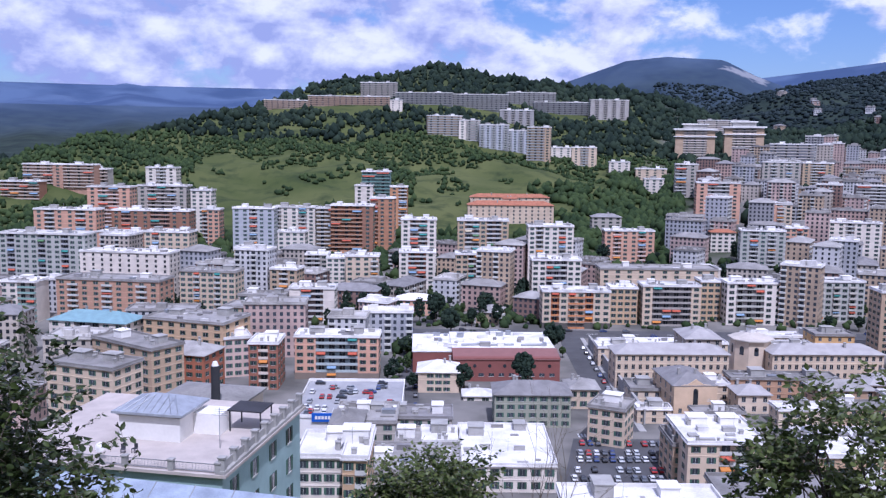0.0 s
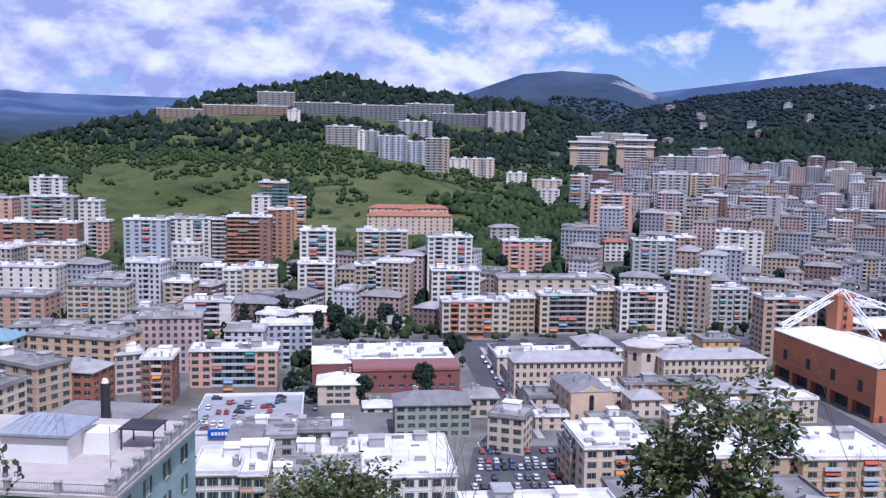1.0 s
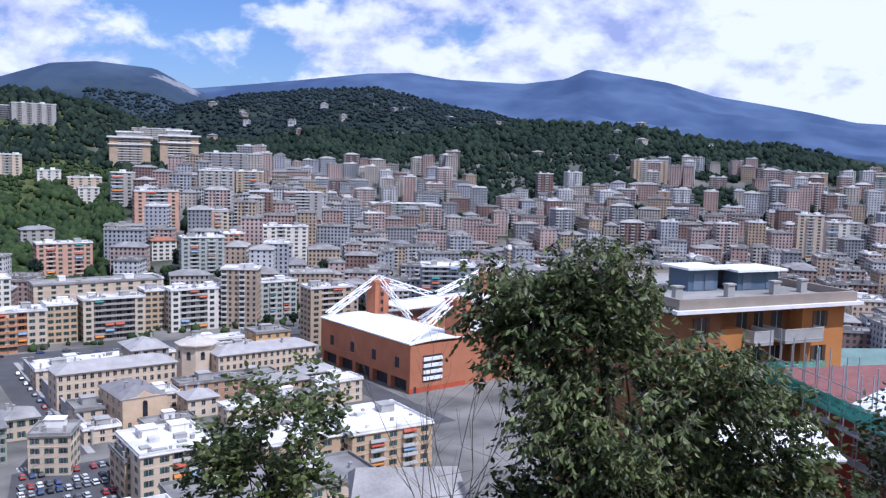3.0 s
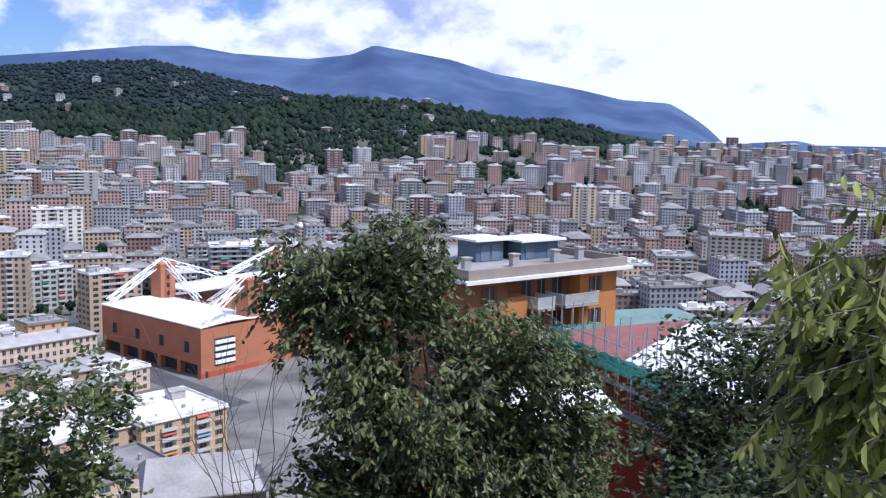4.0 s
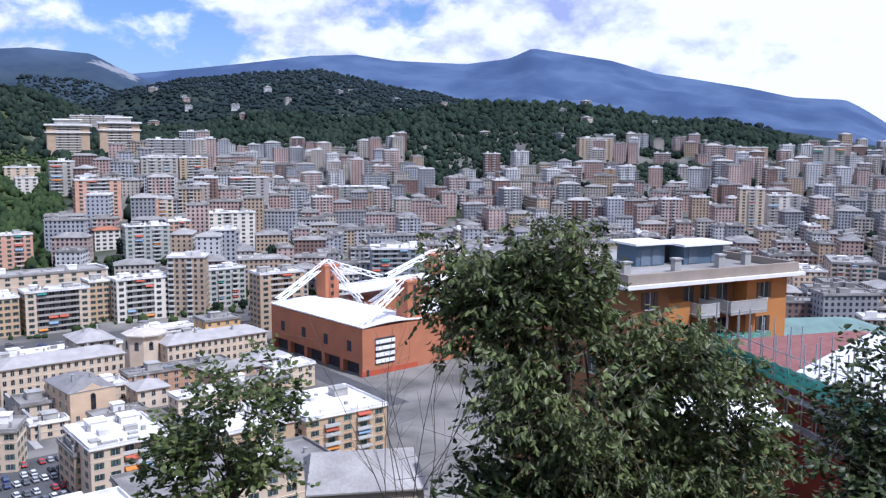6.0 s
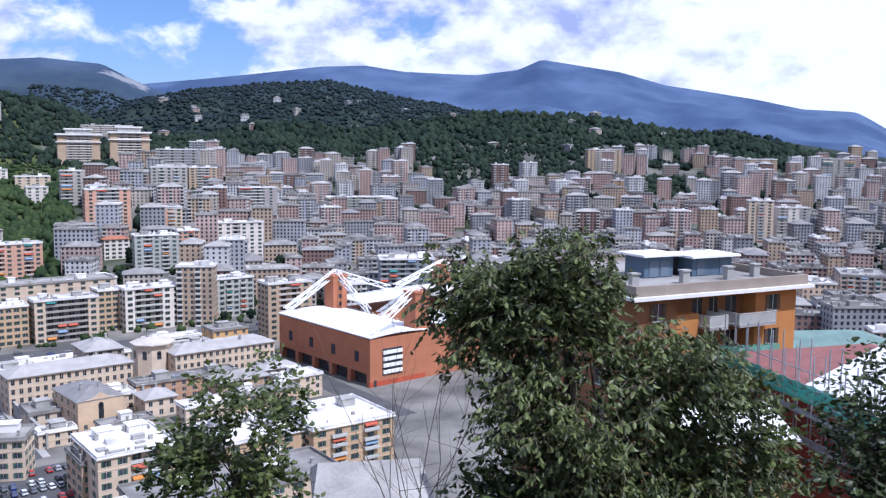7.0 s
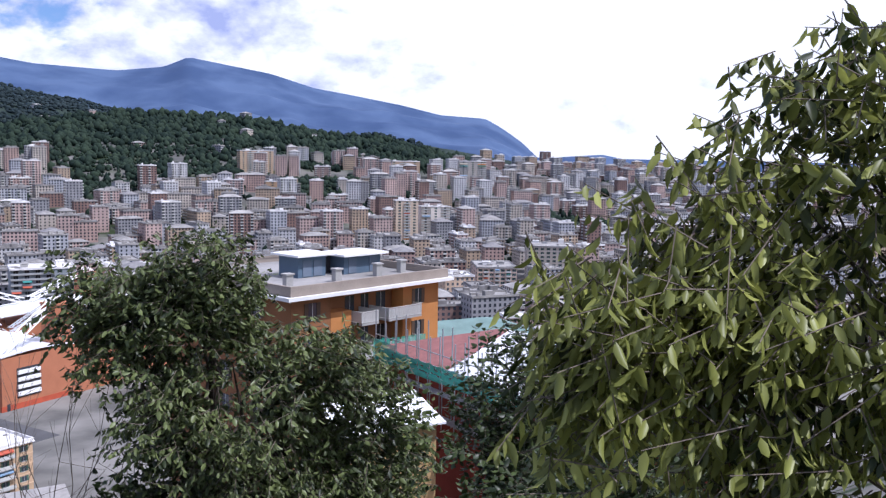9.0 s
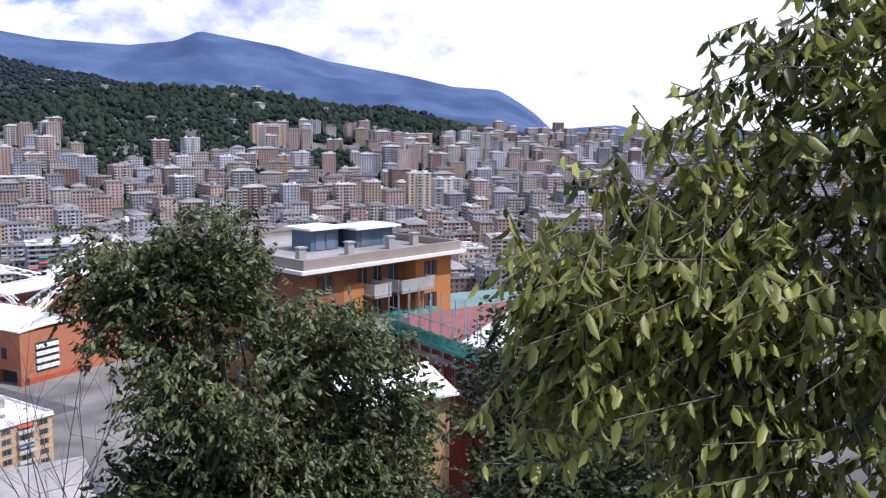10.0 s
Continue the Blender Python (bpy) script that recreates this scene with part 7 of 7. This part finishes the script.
def tree(name, label, foot, fork, centre, radii, limbs, twigs, per_twig, leaf, mat, seed, trunk=0.09, droop=0.6, twig_len=0.45, single=0, category="tree", lobe=0.2, limb_step=2, narrow=1.0, lobes=()):
    """A trunk from foot to fork, bent limbs into the crown's lobes, twigs on them, and leaves on both sides of each twig."""
    rng = np.random.default_rng(seed)
    t = thing(name, pose(*foot), label, category)
    foot, fork, centre, radii = (np.array(a, float) for a in (foot, fork, centre, radii))
    bm = bmesh.new()
    mid = (foot + fork) / 2 + rng.uniform(-0.08, 0.08, 3)
    rod(bm, (0, 0, -0.4), mid - foot, trunk, trunk * 0.85, 9)
    rod(bm, mid - foot, fork - foot, trunk * 0.85, trunk * 0.65, 9)
    part("trunk", bm, M_BARK, t)
    ends = []
    for i in range(limbs):
        d = unit(rng.normal(size=3) * (1, 1, 0.95))
        mid_of, size_of = (centre, radii) if not lobes or i % (len(lobes) + 1) == 0 else (np.array(v) for v in lobes[i % (len(lobes) + 1) - 1])
        end = mid_of + d * size_of * (0.86 if i % 3 else 0.5) * rng.uniform(0.72, 1.12)
        ends.append(end)
        if i % limb_step:
            continue
        a = fork + (centre - fork) * rng.uniform(0, 0.7) + rng.uniform(-0.05, 0.05, 3)
        b = a + (end - a) * 0.5 + rng.normal(size=3) * 0.09 * radii.mean()
        e = a + (end - a) * 0.85
        bm = bmesh.new()
        rod(bm, fork - foot, a - foot, trunk * 0.5, trunk * 0.42, 6)
        rod(bm, a - foot, b - foot, trunk * 0.42, trunk * 0.25, 6)
        rod(bm, b - foot, e - foot, trunk * 0.25, trunk * 0.07, 5)
        part("limb", bm, M_BARK, t)
    bm = bmesh.new()
    P, A, S, L, W = [], [], [], [], []
    spread = radii * lobe
    for i in range(twigs):
        p = ends[rng.integers(limbs)] + np.clip(rng.normal(size=3), -1.7, 1.7) * spread
        d = unit(rng.normal(size=3) * 0.9 + 0.9 * unit(p - centre) + np.array((0, 0, 0.1)))
        ln = twig_len * rng.uniform(0.6, 1.4)
        p = p - d * ln * 0.5
        q = p + d * ln + np.array((0, 0, -0.15 * ln))
        rod(bm, p - foot, q - foot, max(0.0025, trunk * 0.04), 0.0015, 3)
        side = unit(np.cross(d, (0, 0, 1.0)) + 1e-6)
        for k in range(per_twig):
            g = (k + 0.6) / per_twig
            sg = 1 if k % 2 else -1
            ax = unit(d * 0.5 + side * sg * 0.7 + rng.normal(size=3) * 0.3 + np.array((0, 0, -droop)))
            P.append(p + (q - p) * g)
            A.append(ax)
            S.append(unit(np.cross(ax, unit(rng.normal(size=3) * 0.6 + np.array((0, 0, 1.0))))))
            s = leaf * rng.uniform(0.65, 1.2)
            L.append(s)
            W.append(s * rng.uniform(0.6, 0.8) * narrow)
    part("brushwood", bm, M_TWIG, t)["kind"] = "stuff"
    V = leaf_block(np.array(P), np.array(A), np.array(S), np.array(L), np.array(W)) - foot
    order = np.argsort(np.linalg.norm(V.mean(1) + foot - np.array((0.0, 0.0, 100.0)), axis=1))
    for i in order[:single]:
        part("leaf", leaves_mesh("leaf", V[i:i + 1], mat), None, t)
    c = part("crown", leaves_mesh("crown", V[order[single:]], mat), None, t)
    c["kind"] = "stuff"
    return t


def bare_shrub(foot, h, n, seed, label):
    rng = np.random.default_rng(seed)
    t = thing("bare_shrub", pose(*foot), label, "shrub")
    for i in range(n):
        bm = bmesh.new()
        p = np.array((rng.uniform(-0.25, 0.25), rng.uniform(-0.25, 0.25), 0.0))
        d = unit(np.array((rng.normal() * 0.25, rng.normal() * 0.25, 1.0)))
        r = 0.012
        for k in range(5):
            q = p + d * h / 5 * rng.uniform(0.8, 1.15)
            rod(bm, p, q, r, r * 0.75, 5)
            if k > 0:
                for _ in range(2):
                    e = unit(d + rng.normal(size=3) * 0.55) * h * 0.22 * rng.uniform(0.5, 1.2)
                    rod(bm, q, q + e, r * 0.5, 0.002, 3)
                    rod(bm, q + e * 0.6, q + e * 0.6 + unit(e + rng.normal(size=3) * 0.12) * h * 0.1, r * 0.3, 0.001, 3)
            p, r = q, r * 0.75
            d = unit(d + rng.normal(size=3) * 0.13)
        part("stem", bm, M_TWIG, t)


tree("tree", "dense broad-leaved tree with glossy dark green leaves", (7.35, 7.75, 93.2), (7.4, 7.75, 95.2), (7.9, 7.25, 97.0), (1.55, 1.35, 1.5), 98, 3300, 11, 0.098, M_LEAF_DARK, 1,
     trunk=0.11, droop=0.95, twig_len=0.34, lobe=0.17, limb_step=3, narrow=0.78,
     lobes=(((7.1, 8.15, 98.15), (0.5, 0.55, 0.6)), ((7.7, 7.55, 98.35), (0.6, 0.6, 0.55)), ((7.95, 7.2, 96.9), (1.5, 1.25, 1.5)), ((8.6, 6.5, 97.0), (0.95, 0.85, 0.85)), ((8.0, 7.1, 95.9), (1.35, 1.1, 0.9)), ((8.85, 6.2, 96.0), (0.9, 0.8, 0.8))))
tree("tree", "slender broad-leaved tree with lighter leaves beside the dense tree", (9.4, 5.9, 93.2), (9.3, 6.0, 94.6), (9.35, 6.1, 95.7), (0.95, 0.95, 1.2), 20, 520, 8, 0.10, M_LEAF_MID, 12, trunk=0.05, droop=0.45, twig_len=0.4)
tree("tree", "small airy tree with mid-green leaves and a thin trunk", (5.7, 12.8, 90.0), (5.8, 12.7, 93.6), (5.75, 12.7, 95.3), (1.4, 1.1, 1.4), 26, 560, 7, 0.125, M_LEAF_MID, 2, trunk=0.06, droop=0.35, twig_len=0.4, lobe=0.16)
tree("tree", "dark leafy tree at the edge of the slope", (-4.9, 9.2, 91.0), (-4.9, 9.1, 94.2), (-5.05, 9.1, 96.1), (1.4, 1.2, 1.9), 40, 1500, 8, 0.10, M_LEAF_BUSH, 3, trunk=0.09, droop=0.35, twig_len=0.35)
tree("tree", "round-topped young tree with fresh green leaves", (-0.3, 16, 86.5), (-0.3, 16, 92.0), (-0.25, 16, 93.2), (1.15, 1.0, 1.25), 30, 800, 8, 0.115, M_LEAF_MID, 4, trunk=0.07, droop=0.4, twig_len=0.4)
tree("tree", "overhanging tree with long drooping yellow-green leaves", (3.6, -0.4, 98.0), (3.4, -0.25, 98.8), (2.95, 0.0, 99.75), (0.55, 0.5, 0.55), 80, 1150, 9, 0.070, M_LEAF_YEL, 5, trunk=0.03, droop=1.25, twig_len=0.22, single=280, lobe=0.2, limb_step=4, narrow=0.60,
     lobes=(((2.95, 0.05, 100.08), (0.42, 0.40, 0.36)), ((2.66, 0.38, 99.58), (0.30, 0.30, 0.26)), ((2.85, 0.15, 99.3), (0.5, 0.45, 0.4)), ((2.51, 0.66, 99.46), (0.24, 0.20, 0.19))))
# the last bush is an addition that darkens the foot of the dense tree
for x, y, zz, r, h, sd in ((17.4, 5.1, 95.8, 1.7, 1.7, 21), (15.0, 6.4, 93.6, 1.5, 1.3, 22), (12.6, 6.9, 93.2, 1.5, 1.4, 23), (11.0, 6.3, 93.6, 1.1, 1.0, 24), (14.5, 3.4, 95.2, 1.8, 1.6, 25), (19.5, 4.2, 95.6, 1.9, 1.8, 26), (9.6, 3.2, 95.6, 1.2, 1.2, 27),
                           (7.6, 4.2, 95.0, 1.1, 1.0, 28), (12.0, 5.1, 96.2, 1.5, 1.5, 29), (13.0, 4.0, 96.4, 1.6, 1.6, 31), (6.75, 7.45, 95.3, 0.9, 0.85, 32)):
    g = level(x, y)
    tree("bush", "dense dark green bush on the slope", (x, y, g - 0.1), (x, y, max(g + 0.3, zz - 0.8)), (x, y, zz), (r, r, h), 30, 750, 8, 0.115, M_LEAF_MID if sd == 24 else M_LEAF_BUSH, sd, trunk=0.05, droop=0.35, twig_len=0.42, category="bush")
bare_shrub((1.35, 11.9, 93.6), 2.5, 9, 31, "leafless grey shrub with thin twigs")
bare_shrub((6.5, 8.9, 94.4), 3.2, 10, 32, "leafless grey-brown saplings beside the tree")
